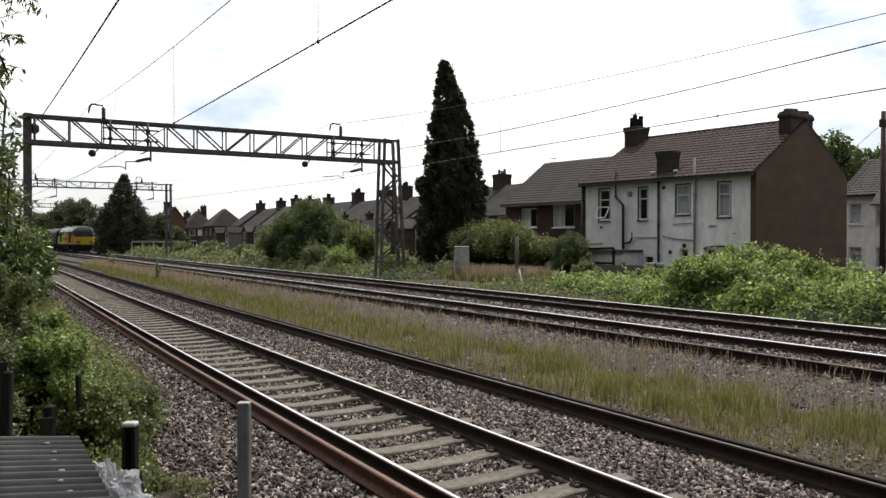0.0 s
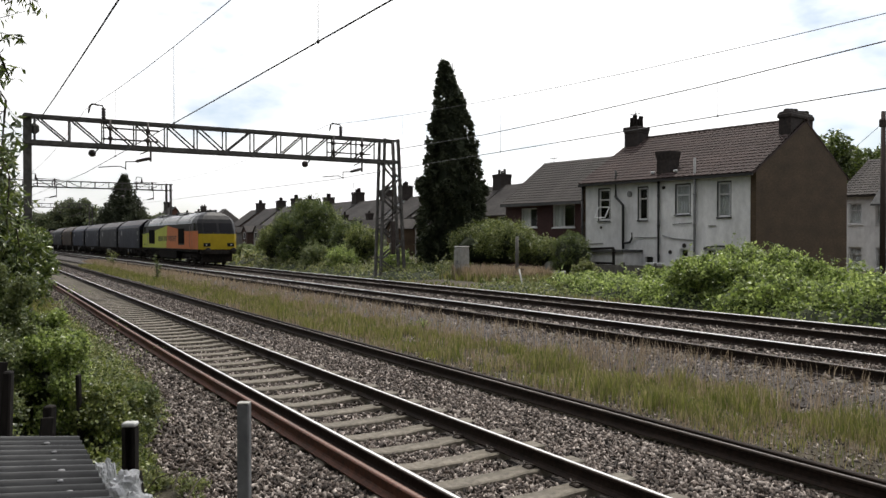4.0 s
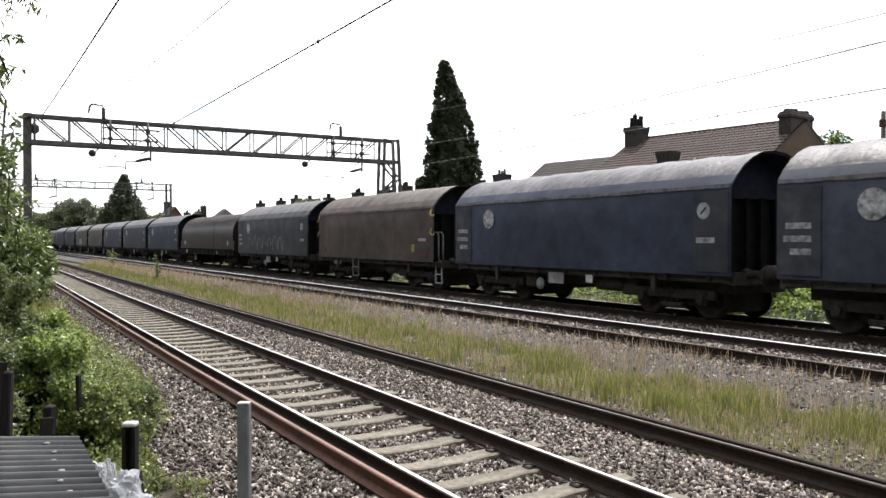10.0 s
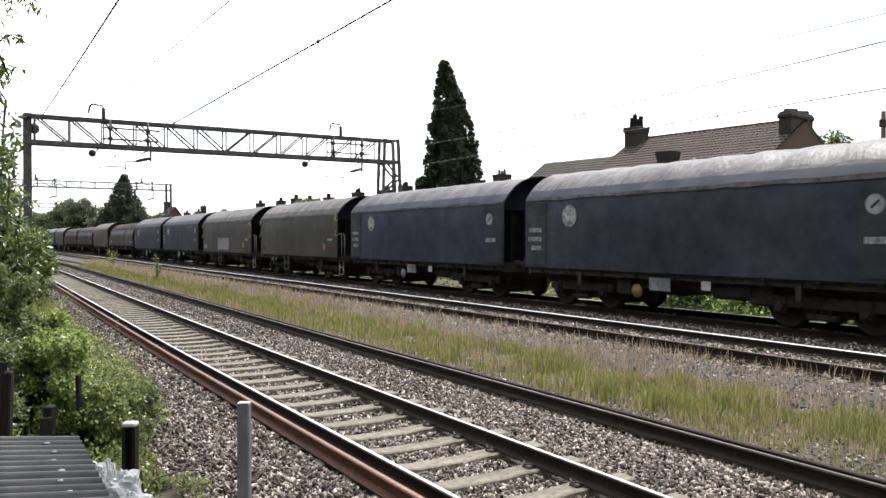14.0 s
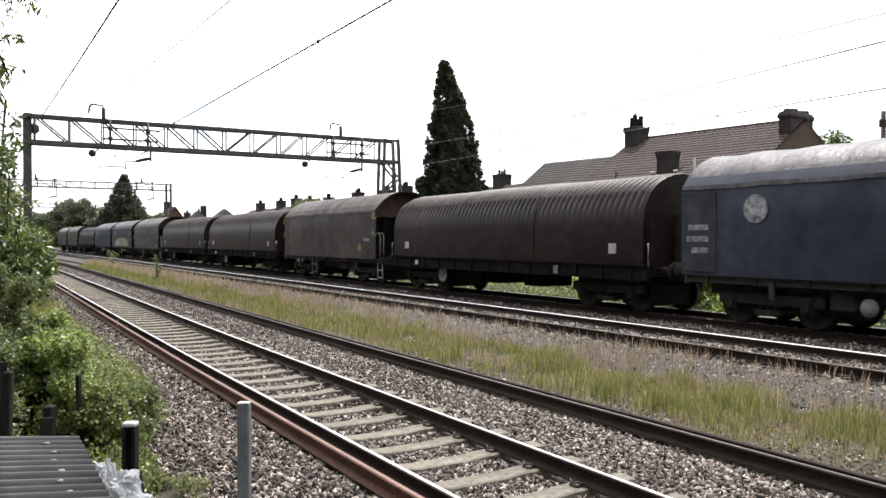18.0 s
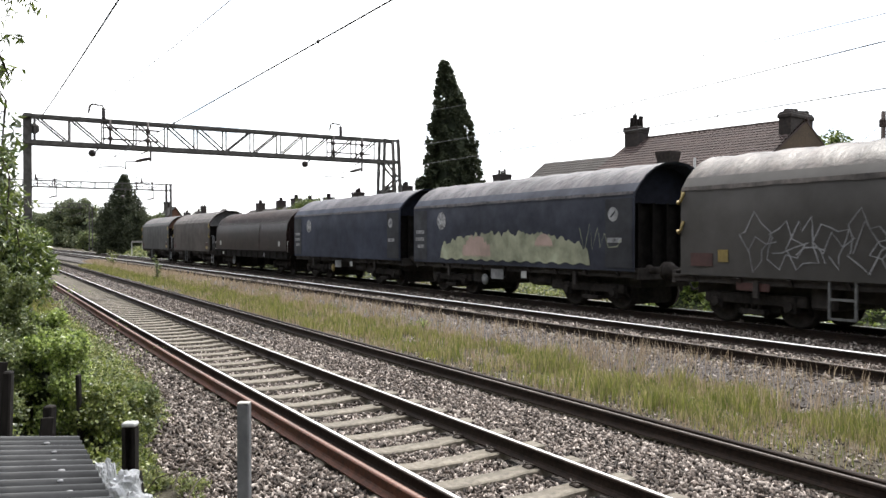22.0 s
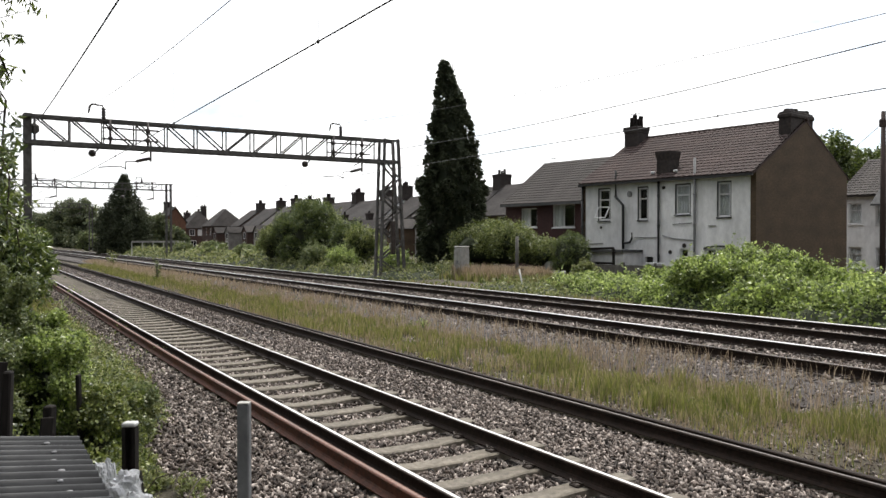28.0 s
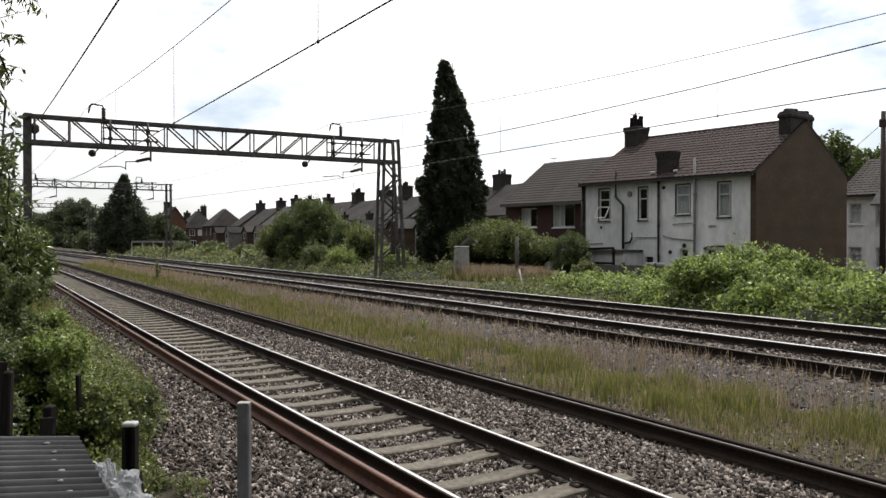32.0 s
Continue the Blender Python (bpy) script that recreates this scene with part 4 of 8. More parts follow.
def ribbed_wagon(k, label):
    """A coil wagon under a steel hood of ribbed arched sections."""
    t = thing("ribbed_wagon", Matrix(), label, "freight wagon", "wagons of the train")
    L = 12.7
    h = L / 2
    for i in range(3):
        if ("rib", i) not in CACHE:
            y0, y1 = -h + i * L / 3 - 0.05, -h + (i + 1) * L / 3 + 0.05
            grow = 0.02 if i == 1 else 0.0
            prof_ = [(1.40 + grow, 1.2), (1.40 + grow, 2.15)] + [((1.40 + grow) * math.cos(radians(a)), 2.2 + (1.17 + grow) * math.sin(radians(a))) for a in range(8, 173, 12)] + [(-1.40 - grow, 2.15), (-1.40 - grow, 1.2)]
            bm = bmesh.new()
            n = round((y1 - y0) / 0.0225)
            rows = []
            for q in range(n + 1):
                y = y0 + (y1 - y0) * q / n
                wave = 0.085 * abs(math.sin(math.pi * q / 10))
                if q < 3 or q > n - 3:
                    wave = 0.045
                row = []
                for x, z in prof_:
                    f_ = min(max((z - 2.66) / 0.3, 0), 1)
                    row.append(bm.verts.new((x * (1 + wave * f_ / 1.4), y, z + wave * f_ * max(0, (z - 2.2) / 1.4))))
                rows.append(row)
            for a, b in zip(rows, rows[1:]):
                for j in range(len(prof_) - 1):
                    f_ = bm.faces.new((a[j], a[j + 1], b[j + 1], b[j]))
                    f_.smooth, f_.material_index = True, 1 if prof_[j][1] > 2.85 and prof_[j + 1][1] > 2.85 else 0
            for row in rows[::10]:
                for a, b in zip(row, row[1:]):
                    bm.edges.get((a, b)).smooth = False
            bm.faces.new(rows[0])
            bm.faces.new(rows[-1])
            bmesh.ops.recalc_face_normals(bm, faces=bm.faces[:])
            me = bpy.data.meshes.new("hood_section")
            bm.to_mesh(me)
            bm.free()
            me.materials.append(M["hood_red"])
            me.materials.append(M["hood_lit_dust"])
            CACHE[("rib", i)] = me
        share("hood_section", CACHE[("rib", i)], t, Matrix())
    bm = bmesh.new()
    for s in (-1, 1):
        box(bm, s * 1.38 - 0.06, s * 1.38 + 0.06, -h - 0.2, h + 0.2, 0.82, 1.2)
        box(bm, s * 1.40 - 0.1, s * 1.40 + 0.1, -h - 0.2, h + 0.2, 1.16, 1.21)
        for q in range(13):
            y = -h + 0.3 + q * (L - 0.6) / 12
            box(bm, s * 1.45 - 0.03, s * 1.45 + 0.03, y - 0.04, y + 0.04, 0.84, 1.16)
    box(bm, -1.35, 1.35, -h - 0.2, h + 0.2, 0.9, 1.1)
    for y in (-1.5, 0.6):
        soft_box(bm, -0.6, 0.6, y, y + 0.9, 0.4, 0.9, 0.05)
    part("underframe", bm, M["end_dark"], t)
    for e in (-1, 1):
        bm = bmesh.new()
        box(bm, -1.3, 1.3, e * (h + 0.1) - 0.03, e * (h + 0.1) + 0.03, 1.1, 2.2)
        for x in (-1.2, -0.4, 0.4, 1.2):
            box(bm, x - 0.06, x + 0.06, e * (h + 0.16) - 0.05, e * (h + 0.16) + 0.05, 1.0, 2.4)
        part("end_frame", bm, M["hood_red"], t, "dull red end frame")
        buffers(t, e * (h + 0.0), e, 1.05)
        for s in (-1, 1):
            bm = bmesh.new()
            sweep(bm, [(s * 1.36, e * (h + 0.18), 1.15), (s * 1.4, e * (h + 0.22), 1.2), (s * 1.4, e * (h + 0.22), 1.65), (s * 1.36, e * (h + 0.18), 1.7)], 0.02, 6)
            part("handrail", bm, M["white"], t, "white handrail")
    for y in (-4.75, 4.75):
        bogie(t, y, (-0.95, 0.95), 0.47, True)
    for s in (-1, 1):
        x = s * 1.41
        plate(t, "label_plate", rect(h - 1.12, h - 0.82, 1.48, 1.72), x, M["white"], "white label plate")
        plate(t, "label_plate", rect(-h + 0.85, -h + 1.12, 1.45, 1.7), x, M["white"], "white label plate")
        plate(t, "label_plate", rect(h - 1.95, h - 1.75, 0.92, 1.08), s * 1.49, M["white"], "white label plate")
        plate(t, "label_plate", rect(-h + 3.0, -h + 3.2, 0.88, 1.1), s * 1.49, M["dim_white"])
        g = bmesh.new()
        turned(g, [(0.27, 0), (0.27, 0.03), (0.2, 0.035), (0.2, 0.02), (0.09, 0.02), (0.09, 0.04), (0.0001, 0.04)], 18, Matrix.Translation((s * 1.2, 4.75 - 1.6, 0.62)) @ Matrix.Rotation(radians(90) * s, 4, "Y"))
        part("brake_wheel", g, M["dim_white"], t, "pale brake handwheel")
    return t


RIBBED = {7, 15, 17, 18, 22}
SHEET = {1: "navy", 2: "slate", 3: "navy", 4: "blue", 5: "brown", 6: "slate", 8: "blue", 9: "navy", 10: "blue", 11: "grey", 12: "grey", 13: "navy", 14: "navy", 16: "umber", 19: "grey", 20: "navy", 21: "blue", 23: "umber", 24: "pale"}
LATCHED = {5, 11, 12, 16, 19, 23, 24}
WORD = {"navy": "dark navy", "slate": "slate grey", "blue": "blue", "brown": "brown", "grey": "grey", "umber": "grimy grey-brown", "pale": "pale grey"}
SPEED, REAR_AT_16 = 16.5355, -125.034
TRAIN = [(locomotive(), REAR_AT_16 - 9.75)]
rear = REAR_AT_16
for k in range(1, 25):
    pitch = 14.14 if k in RIBBED else 12.04
    rear += pitch
    if k in RIBBED:
        TRAIN.append((ribbed_wagon(k, "coil wagon under a rust-red ribbed steel hood"), rear - 6.53))
    else:
        extra = {20: " with pale green graffiti", 19: " with white outline graffiti", 6: " with faded graffiti", 23: " and a pale arched end", 16: " and a dull red end"}.get(k, " with yellow latches" if k in LATCHED else " with white roundels")
        TRAIN.append((hood_wagon(k, SHEET[k], "latch" if k in LATCHED else "roundel", "wagon under a " + WORD[SHEET[k]] + " tarpaulin hood" + extra), rear - 5.47))

# ---- overhead line ----


def gantry(y, lift, label, full=True, slim=1.0):
    """A portal of lattice steel over the tracks, with the arms that hold the wires."""
    xo = main_x(0, y)
    t = thing("overhead_gantry", Matrix.Translation((xo, y, 0)), label, "railway gantry", "overhead line gantries")
    z0, z1 = (6.27 if full else 6.72) + lift, 7.38 + lift
    bm = bmesh.new()
    soft_box(bm, 1.94, 2.24, -0.20, -0.15, -0.1, z1 + 0.05, 0.01)
    soft_box(bm, 1.94, 2.24, 0.15, 0.20, -0.1, z1 + 0.05, 0.01)
    box(bm, 2.06, 2.12, -0.15, 0.15, -0.1, z1 + 0.05)
    for k in range(12):
        z = 0.4 + k * 0.6
        box(bm, 1.95, 2.23, -0.205, 0.205, z, z + 0.06)
    part("mast", bm, M["gantry"], t, "steel column")
    bm = bmesh.new()
    soft_box(bm, 1.9, 2.28, -0.26, 0.26, z1 - 0.25, z1 + 0.06, 0.1)
    soft_box(bm, 2.2, 2.52, -0.2, 0.2, z1 - 0.75, z1 - 0.35, 0.1)
    part("mast_head", bm, M["gantry"], t)
    # right mast: two raking legs, laced
    for s in (-1, 1):
        for e in (-0.3, 0.3):
            foot, top = (18.45 + s * 0.69, 18.39 + s * 0.37) if full else (18.42 + s * 0.24, 18.4 + s * 0.22)
            bm = bmesh.new()
            bar(bm, (foot, e, 0.2), (top, e, z1 + 0.05), (0.2 if s > 0 else 0.17) * slim, 0.1)
            part("mast_leg", bm, M["gantry"], t)
    n = 7
    for e in (-0.3, 0.3):
        bm = bmesh.new()
        for k in range(n if full else 0):
            a, b = k / n, (k + 1) / n
            s = -1 if k % 2 else 1
            za, zb = 0.5 + (z0 - 0.5) * a, 0.5 + (z0 - 0.5) * b
            ha, hb = 0.69 + (0.37 - 0.69) * a, 0.69 + (0.37 - 0.69) * b
            bar(bm, (18.42 + s * ha, e, za), (18.42 - s * hb, e, zb), 0.05, 0.09)
        if full:
            part("lacing", bm, M["gantry"], t)
        else:
            bm.free()
    if full:
        bm = bmesh.new()
        soft_box(bm, 18.28, 18.52, -0.55, -0.35, 1.6, 3.3, 0.03)
        rod(bm, (18.4, -0.4, 3.3), (18.4, -0.4, z1), 0.035, 8)
        part("cable_box", bm, M["insul"], t, "dark cable box and conduit")
    # boom
    for e in (-0.3, 0.3):
        for z, w in ((z0, 0.17), (z1 - 0.05, 0.115)):
            bm = bmesh.new()
            bar(bm, (2.0, e, z), (18.8, e, z), 0.12, w * slim)
            part("boom_chord", bm, M["gantry"], t)
        for k in range(13):
            x = 2.35 + k * 1.28
            bm = bmesh.new()
            bar(bm, (x, e, z0), (x, e, z1), 0.05, 0.06 * slim)
            part("boom_upright", bm, M["gantry"], t)
            if k < 12:
                bm = bmesh.new()
                a, b = (z1, z0) if k < 6 else (z0, z1)
                bar(bm, (x, e, a), (x + 1.28, e, b), 0.05, 0.06 * slim)
                part("boom_brace", bm, M["gantry"], t)
    for z in (z0, z1 - 0.05):
        bm = bmesh.new()
        for k in range(12):
            x = 2.35 + k * 1.28
            s = 1 if k % 2 else -1
            bar(bm, (x, -0.3 * s, z), (x + 1.28, 0.3 * s, z), 0.05)
        part("boom_lacing", bm, M["gantry"], t)
    for o in (0.0, 10.05) if full else (1.0, 10.05):
        w = lift
        bm = bmesh.new()
        for x0 in (5.15, 6.65):
            rod(bm, (x0 + o, -0.42, z0 + 0.05), (x0 + o, -0.42, z1 - 0.05), 0.05, 8)
            for z in (z0 + 0.3, z0 + 0.72):
                turned(bm, [(0.05, -0.1), (0.1, -0.05), (0.1, 0.05), (0.05, 0.1)], 10, Matrix.Translation((x0 + o, -0.42, z)))
        for z in (z0 + 0.28, z0 + 0.74):
            rod(bm, (4.85 + o, -0.42, z), (7.1 + o, -0.42, z), 0.035, 8)
        part("switch_frame", bm, M["insul"], t, "pipe frame with insulators")
        bm = bmesh.new()
        turned(bm, [(0.05, 0.0), (0.1, 0.08), (0.06, 0.12), (0.1, 0.2), (0.06, 0.24), (0.1, 0.32), (0.06, 0.36), (0.1, 0.44), (0.05, 0.5)], 12, Matrix.Translation((4.95 + o * 1.075, 0, z1 + 0.02)))
        sweep(bm, [(4.95 + o * 1.075, 0, z1 + 0.5), (4.9 + o * 1.075, 0, z1 + 0.6), (4.5 + o * 1.075, 0, z1 + 0.64), (4.42 + o * 1.075, 0, z1 + 0.55)], 0.035, 8)
        rod(bm, (4.42 + o * 1.075, 0, z1 + 0.55), (4.36 + o * 1.075, 0, z1 + 0.25), 0.05, 8, 0, 0.03)
        part("top_insulator", bm, M["insul"], t, "brown ribbed insulator")
        bm = bmesh.new()
        bar(bm, (6.84 + o, 0, z0 + 0.3), (6.84 + o, 0, 5.72 + w), 0.07)
        bar(bm, (6.84 + o, 0, z0 - 0.05), (6.4 + o, 0, z0 - 0.25), 0.05)
        rod(bm, (6.2 + o, 0, 5.69 + w), (5.8 + o, 0, 5.67 + w), 0.022, 8)
        rod(bm, (5.82 + o, 0, 5.67 + w), (5.82 + o, 0, 5.33 + w), 0.022, 8)
        sweep(bm, [(5.84 + o, 0, 5.36 + w), (5.6 + o, 0, 5.47 + w), (5.2 + o, 0, 5.44 + w), (4.74 + o, 0, 5.38 + w)], 0.022, 8)
        part("registration_arm", bm, M["gantry"], t, "thin arm that steadies the contact wire")
        bm = bmesh.new()
        q = Matrix.Translation((6.8 + o, 0, 5.86 + w)) @ Vector((-0.62, 0, -0.17)).to_track_quat("Z", "Y").to_matrix().to_4x4()
        turned(bm, [(0.03, 0), (0.09, 0.03), (0.05, 0.1), (0.095, 0.16), (0.05, 0.22), (0.095, 0.28), (0.05, 0.34), (0.09, 0.4), (0.05, 0.46), (0.08, 0.52), (0.03, 0.62)], 10, q)
        part("arm_insulator", bm, M["insul"], t, "brown ribbed insulator")
        bm = bmesh.new()
        turned(bm, [(0.02, -0.16), (0.13, -0.1), (0.16, 0), (0.13, 0.1), (0.02, 0.16)], 12, Matrix.Translation((4.5 + o * 0.935, 0, 5.96 + w)) @ Matrix.Rotation(radians(70), 4, "Y"))
        bar(bm, (4.6 + o * 0.935, 0, 6.0 + w), (4.85 + o * 0.935, 0, z0), 0.05)
        part("hanging_insulator", bm, M["insul"], t, "dark bell insulator")
    return t


gantry(36.13, 0.0, "weathered steel lattice gantry carrying the overhead line")
gantry(86.0, 0.75, "weathered steel lattice gantry further down the line", False, 0.6)
gantry(140.0, 0.75, "distant steel lattice gantry over the line", False, 0.6)
gantry(-14.0, 0.0, "steel lattice gantry behind the camera", False)


def wire(name, pts, r, label):
    bm = bmesh.new()
    sweep(bm, pts, r, 5)
    return tagged(link(name, bm, M["wire"]), label, "wire", "overhead wires")


GANTRY_Y = [-14.0, 36.13, 86.0, 140.0]
for x0, z_c, heights, sag in ((4.25, 5.14, (7.2, 7.78, 8.15, 8.15), 0.7), (15.1, 5.24, (7.2, 7.93, 8.2, 8.2), 0.87)):
    con, mes, rises = [], [], [0.0, 0.0, 0.75, 0.75]

    def hung(g, u):
        return heights[g] + (heights[g + 1] - heights[g]) * u - 4 * sag * u * (1 - u)

    for g, (a, b) in enumerate(zip(GANTRY_Y, GANTRY_Y[1:])):
        for k in range(0 if g == 0 else 1, 13):
            u = k / 12
            y = a + (b - a) * u
            con.append((main_x(x0, y), y, z_c + rises[g] + (rises[g + 1] - rises[g]) * u))
            mes.append((main_x(x0, y), y, hung(g, u)))
    wire("contact_wire", con, 0.0125, "thin dark overhead contact wire")
    wire("catenary_wire", mes, 0.0095, "thin dark overhead catenary wire with a gentle sag")
    for y in (10.59, 12.75, 19.75, 21.6, 28.5, 3.5, -4.0):
        if (x0 > 10) == (y in (12.75, 21.6, 3.5)) or y in (28.5, -4.0):
            z = hung(0, (y + 14) / 50.13)
            wire("dropper", [(main_x(x0, y), y, z_c), (main_x(x0, y), y, z)], 0.006, "thin dropper between catenary and contact wire")
            bm = bmesh.new()
            turned(bm, [(0.008, -0.03), (0.03, 0), (0.008, 0.03)], 8, Matrix.Translation((main_x(x0, y), y, z_c)))
            tagged(link("dropper_clip", bm, M["wire"]), "small dark clip on the contact wire", "wire clip", "dropper clips")
wire("return_wire", [(18.7, -14, 7.9), (18.62, 3, 7.32), (18.6, 10.8, 7.03), (18.6, 16.35, 6.86), (18.6, 22.6, 6.77), (18.62, 28, 6.76), (18.7, 36.1, 6.95)], 0.017, "dark return conductor along the masts")
wire("earth_wire", [(2.25, -14, 6.9), (2.2, 3, 6.5), (2.2, 14.57, 6.45), (2.2, 19.3, 6.51), (2.2, 26.05, 6.62), (2.2, 31.4, 6.74), (2.1, 36.13, 6.95)], 0.018, "thick dark earth wire to the column head")

# ---- houses ----
M["render_white"] = pbr("weathered_white_render", (0.64, 0.635, 0.63), (0.86, 0.855, 0.85), 0.9, scale=2.6, stain=0.18, bump=0.15, bscale=20, streak=(1, 1, 0.55))
M["gable_brick"] = pbr("dark_brown_brick", (0.056, 0.038, 0.022), (0.104, 0.068, 0.038), 0.9, scale=5, stain=0.3, bump=0.3, bscale=30, streak=(1, 1, 2.5))
M["maroon_brick"] = pbr("maroon_brick", (0.034, 0.013, 0.013), (0.056, 0.023, 0.021), 0.9, scale=6, stain=0.25, bump=0.2)
M["red_brick"] = pbr("red_brick", (0.045, 0.027, 0.022), (0.085, 0.05, 0.04), 0.9, scale=5, stain=0.25, bump=0.2)
M["tile_red"] = pbr("red_brown_roof_tiles", (0.03, 0.018, 0.016), (0.06, 0.0365, 0.032), 0.9, scale=4, stain=0.35, bump=0.2, rand=0.10)
M["tile_grey"] = pbr("grey_roof_tiles", (0.032, 0.027, 0.025), (0.062, 0.053, 0.048), 0.9, scale=4, stain=0.35, bump=0.2, rand=0.08)
M["slate_roof"] = pbr("slate_roof", (0.027, 0.0235, 0.0225), (0.052, 0.046, 0.043), 0.85, scale=3, stain=0.4, bump=0.2, streak=(1, 1, 2))
M["slate_roof"].node_tree.nodes["Principled BSDF"].inputs["Specular IOR Level"].default_value = 0.2
M["stack"] = pbr("sooty_brick", (0.018, 0.015, 0.014), (0.05, 0.038, 0.034), 0.95, scale=7, bump=0.3)
M["upvc"] = pbr("white_window_frame", (0.62, 0.62, 0.62), (0.74, 0.74, 0.74), 0.4, scale=4, stain=0.15, bump=0)
M["black_pipe"] = pbr("black_pipe", (0.012, 0.012, 0.012), (0.03, 0.03, 0.03), 0.5)
M["grey_pipe"] = pbr("grey_pipe", (0.2, 0.2, 0.2), (0.3, 0.3, 0.3), 0.6)
M["sill_dark"] = pbr("dark_sill", (0.05, 0.05, 0.05), (0.11, 0.11, 0.11), 0.8)
M["curtain"] = pbr("pale_curtain", (0.5, 0.5, 0.5), (0.72, 0.72, 0.71), 0.9, scale=3, stain=0.3, bump=0.3, bscale=12, streak=(1, 6, 0.2))
# dark tone for the back door and for painted room shade behind windows
M["room_shade_and_door"] = pbr("room_shade_and_door", (0.02, 0.02, 0.02), (0.05, 0.045, 0.04), 0.9)
M["felt"] = pbr("roofing_felt", (0.05, 0.05, 0.05), (0.10, 0.10, 0.10), 0.9)
glass = bpy.data.materials.new("window_glass")
glass.use_nodes = True
gb = glass.node_tree.nodes["Principled BSDF"]
gb.inputs["Base Color"].default_value, gb.inputs["Roughness"].default_value = (0.92, 0.95, 0.95, 1), 0.02
gb.inputs["Transmission Weight"].default_value, gb.inputs["IOR"].default_value = 1.0, 1.45
M["glass"] = glass


def wall_panel(L0, L1, z0, z1, openings, x, thick):
    """A wall along y at x, its openings (y0, y1, z0, z1) left free."""
    ys_ = sorted({L0, L1, *[v for o in openings for v in o[:2]]})
    zs_ = sorted({z0, z1, *[v for o in openings for v in o[2:4]]})
    bm = bmesh.new()
    for a, b in zip(ys_, ys_[1:]):
        for c, d in zip(zs_, zs_[1:]):
            m_, n_ = (a + b) / 2, (c + d) / 2
            if not any(o[0] < m_ < o[1] and o[2] < n_ < o[3] for o in openings):
                box(bm, x, x + thick, a, b, c, d)
    bmesh.ops.remove_doubles(bm, verts=bm.verts[:], dist=0.0005)
    return bm


def window(parent, y0, y1, z0, z1, x, split=0.62, mullion=0, curtain=1, sill=True, reveal=False):
    """A framed window set back in its opening, with glass, sill and what hangs behind it. curtain: the share of the width it covers."""
    opening = (y0, y1, z0, z1)
    if reveal:
        y0, y1, z1 = y0 + 0.05, y1 - 0.05, z1 - 0.07
    f = 0.075
    d = x + 0.07
    bm = bmesh.new()
    for a, b, c, e in ((y0, y0 + f, z0, z1), (y1 - f, y1, z0, z1), (y0, y1, z0, z0 + f), (y0, y1, z1 - f, z1)):
        box(bm, d, d + 0.07, a, b, c, e)
    if split:
        zs = z0 + (z1 - z0) * split
        box(bm, d - 0.005, d + 0.06, y0 + f, y1 - f, zs - 0.035, zs + 0.035)
    for k in range(mullion):
        ym = y0 + (y1 - y0) * (k + 1) / (mullion + 1)
        box(bm, d - 0.004, d + 0.06, ym - 0.035, ym + 0.035, z0 + f, z1 - f)
    w = part("window", bm, M["upvc"], parent, "white framed window")
    if reveal:
        a, b, c, e = opening
        bm = bmesh.new()
        box(bm, x + 0.012, x + 0.15, a, y0 - 0.001, c, e)
        box(bm, x + 0.012, x + 0.15, y1 + 0.001, b, c, e)
        box(bm, x + 0.012, x + 0.15, y0 - 0.001, y1 + 0.001, z1 + 0.001, e)
        part("reveal", bm, M["sill_dark"], w, "dark edge round the frame")
    bm = bmesh.new()
    box(bm, d + 0.03, d + 0.038, y0 + f, y1 - f, z0 + f, z1 - f)
    p = part("pane", bm, M["glass"], w)
    p.visible_shadow = False
    bm = bmesh.new()
    if curtain:
        n = 14
        zt = z1 - 0.02
        for k in range(n):
            a, b = y0 + (y1 - y0) * k / n, y0 + (y1 - y0) * (k + 1) / n
            if k < n * (1 - curtain):
                continue
            o1, o2 = 0.03 * math.sin(k * 1.9), 0.03 * math.sin((k + 1) * 1.9)
            face(bm, [(d + 0.09 + o1, a, z0), (d + 0.09 + o2, b, z0), (d + 0.09 + o2, b, zt), (d + 0.09 + o1, a, zt)])
        part("curtain", bm, M["curtain"], w, "pale net curtain")
        bm = bmesh.new()
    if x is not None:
        # dark panel behind the glass: the unlit room is put into its colour
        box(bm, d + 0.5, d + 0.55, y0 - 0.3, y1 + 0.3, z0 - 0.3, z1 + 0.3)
        part("room_shade_panel", bm, M["room_shade_and_door"], w)
    if sill:
        bm = bmesh.new()
        soft_box(bm, x - 0.07, x + 0.1, y0 - 0.06, y1 + 0.06, z0 - 0.09, z0 - 0.01, 0.012)
        part("sill", bm, M["grey_pipe"] if sill is True else sill, w)
    return w


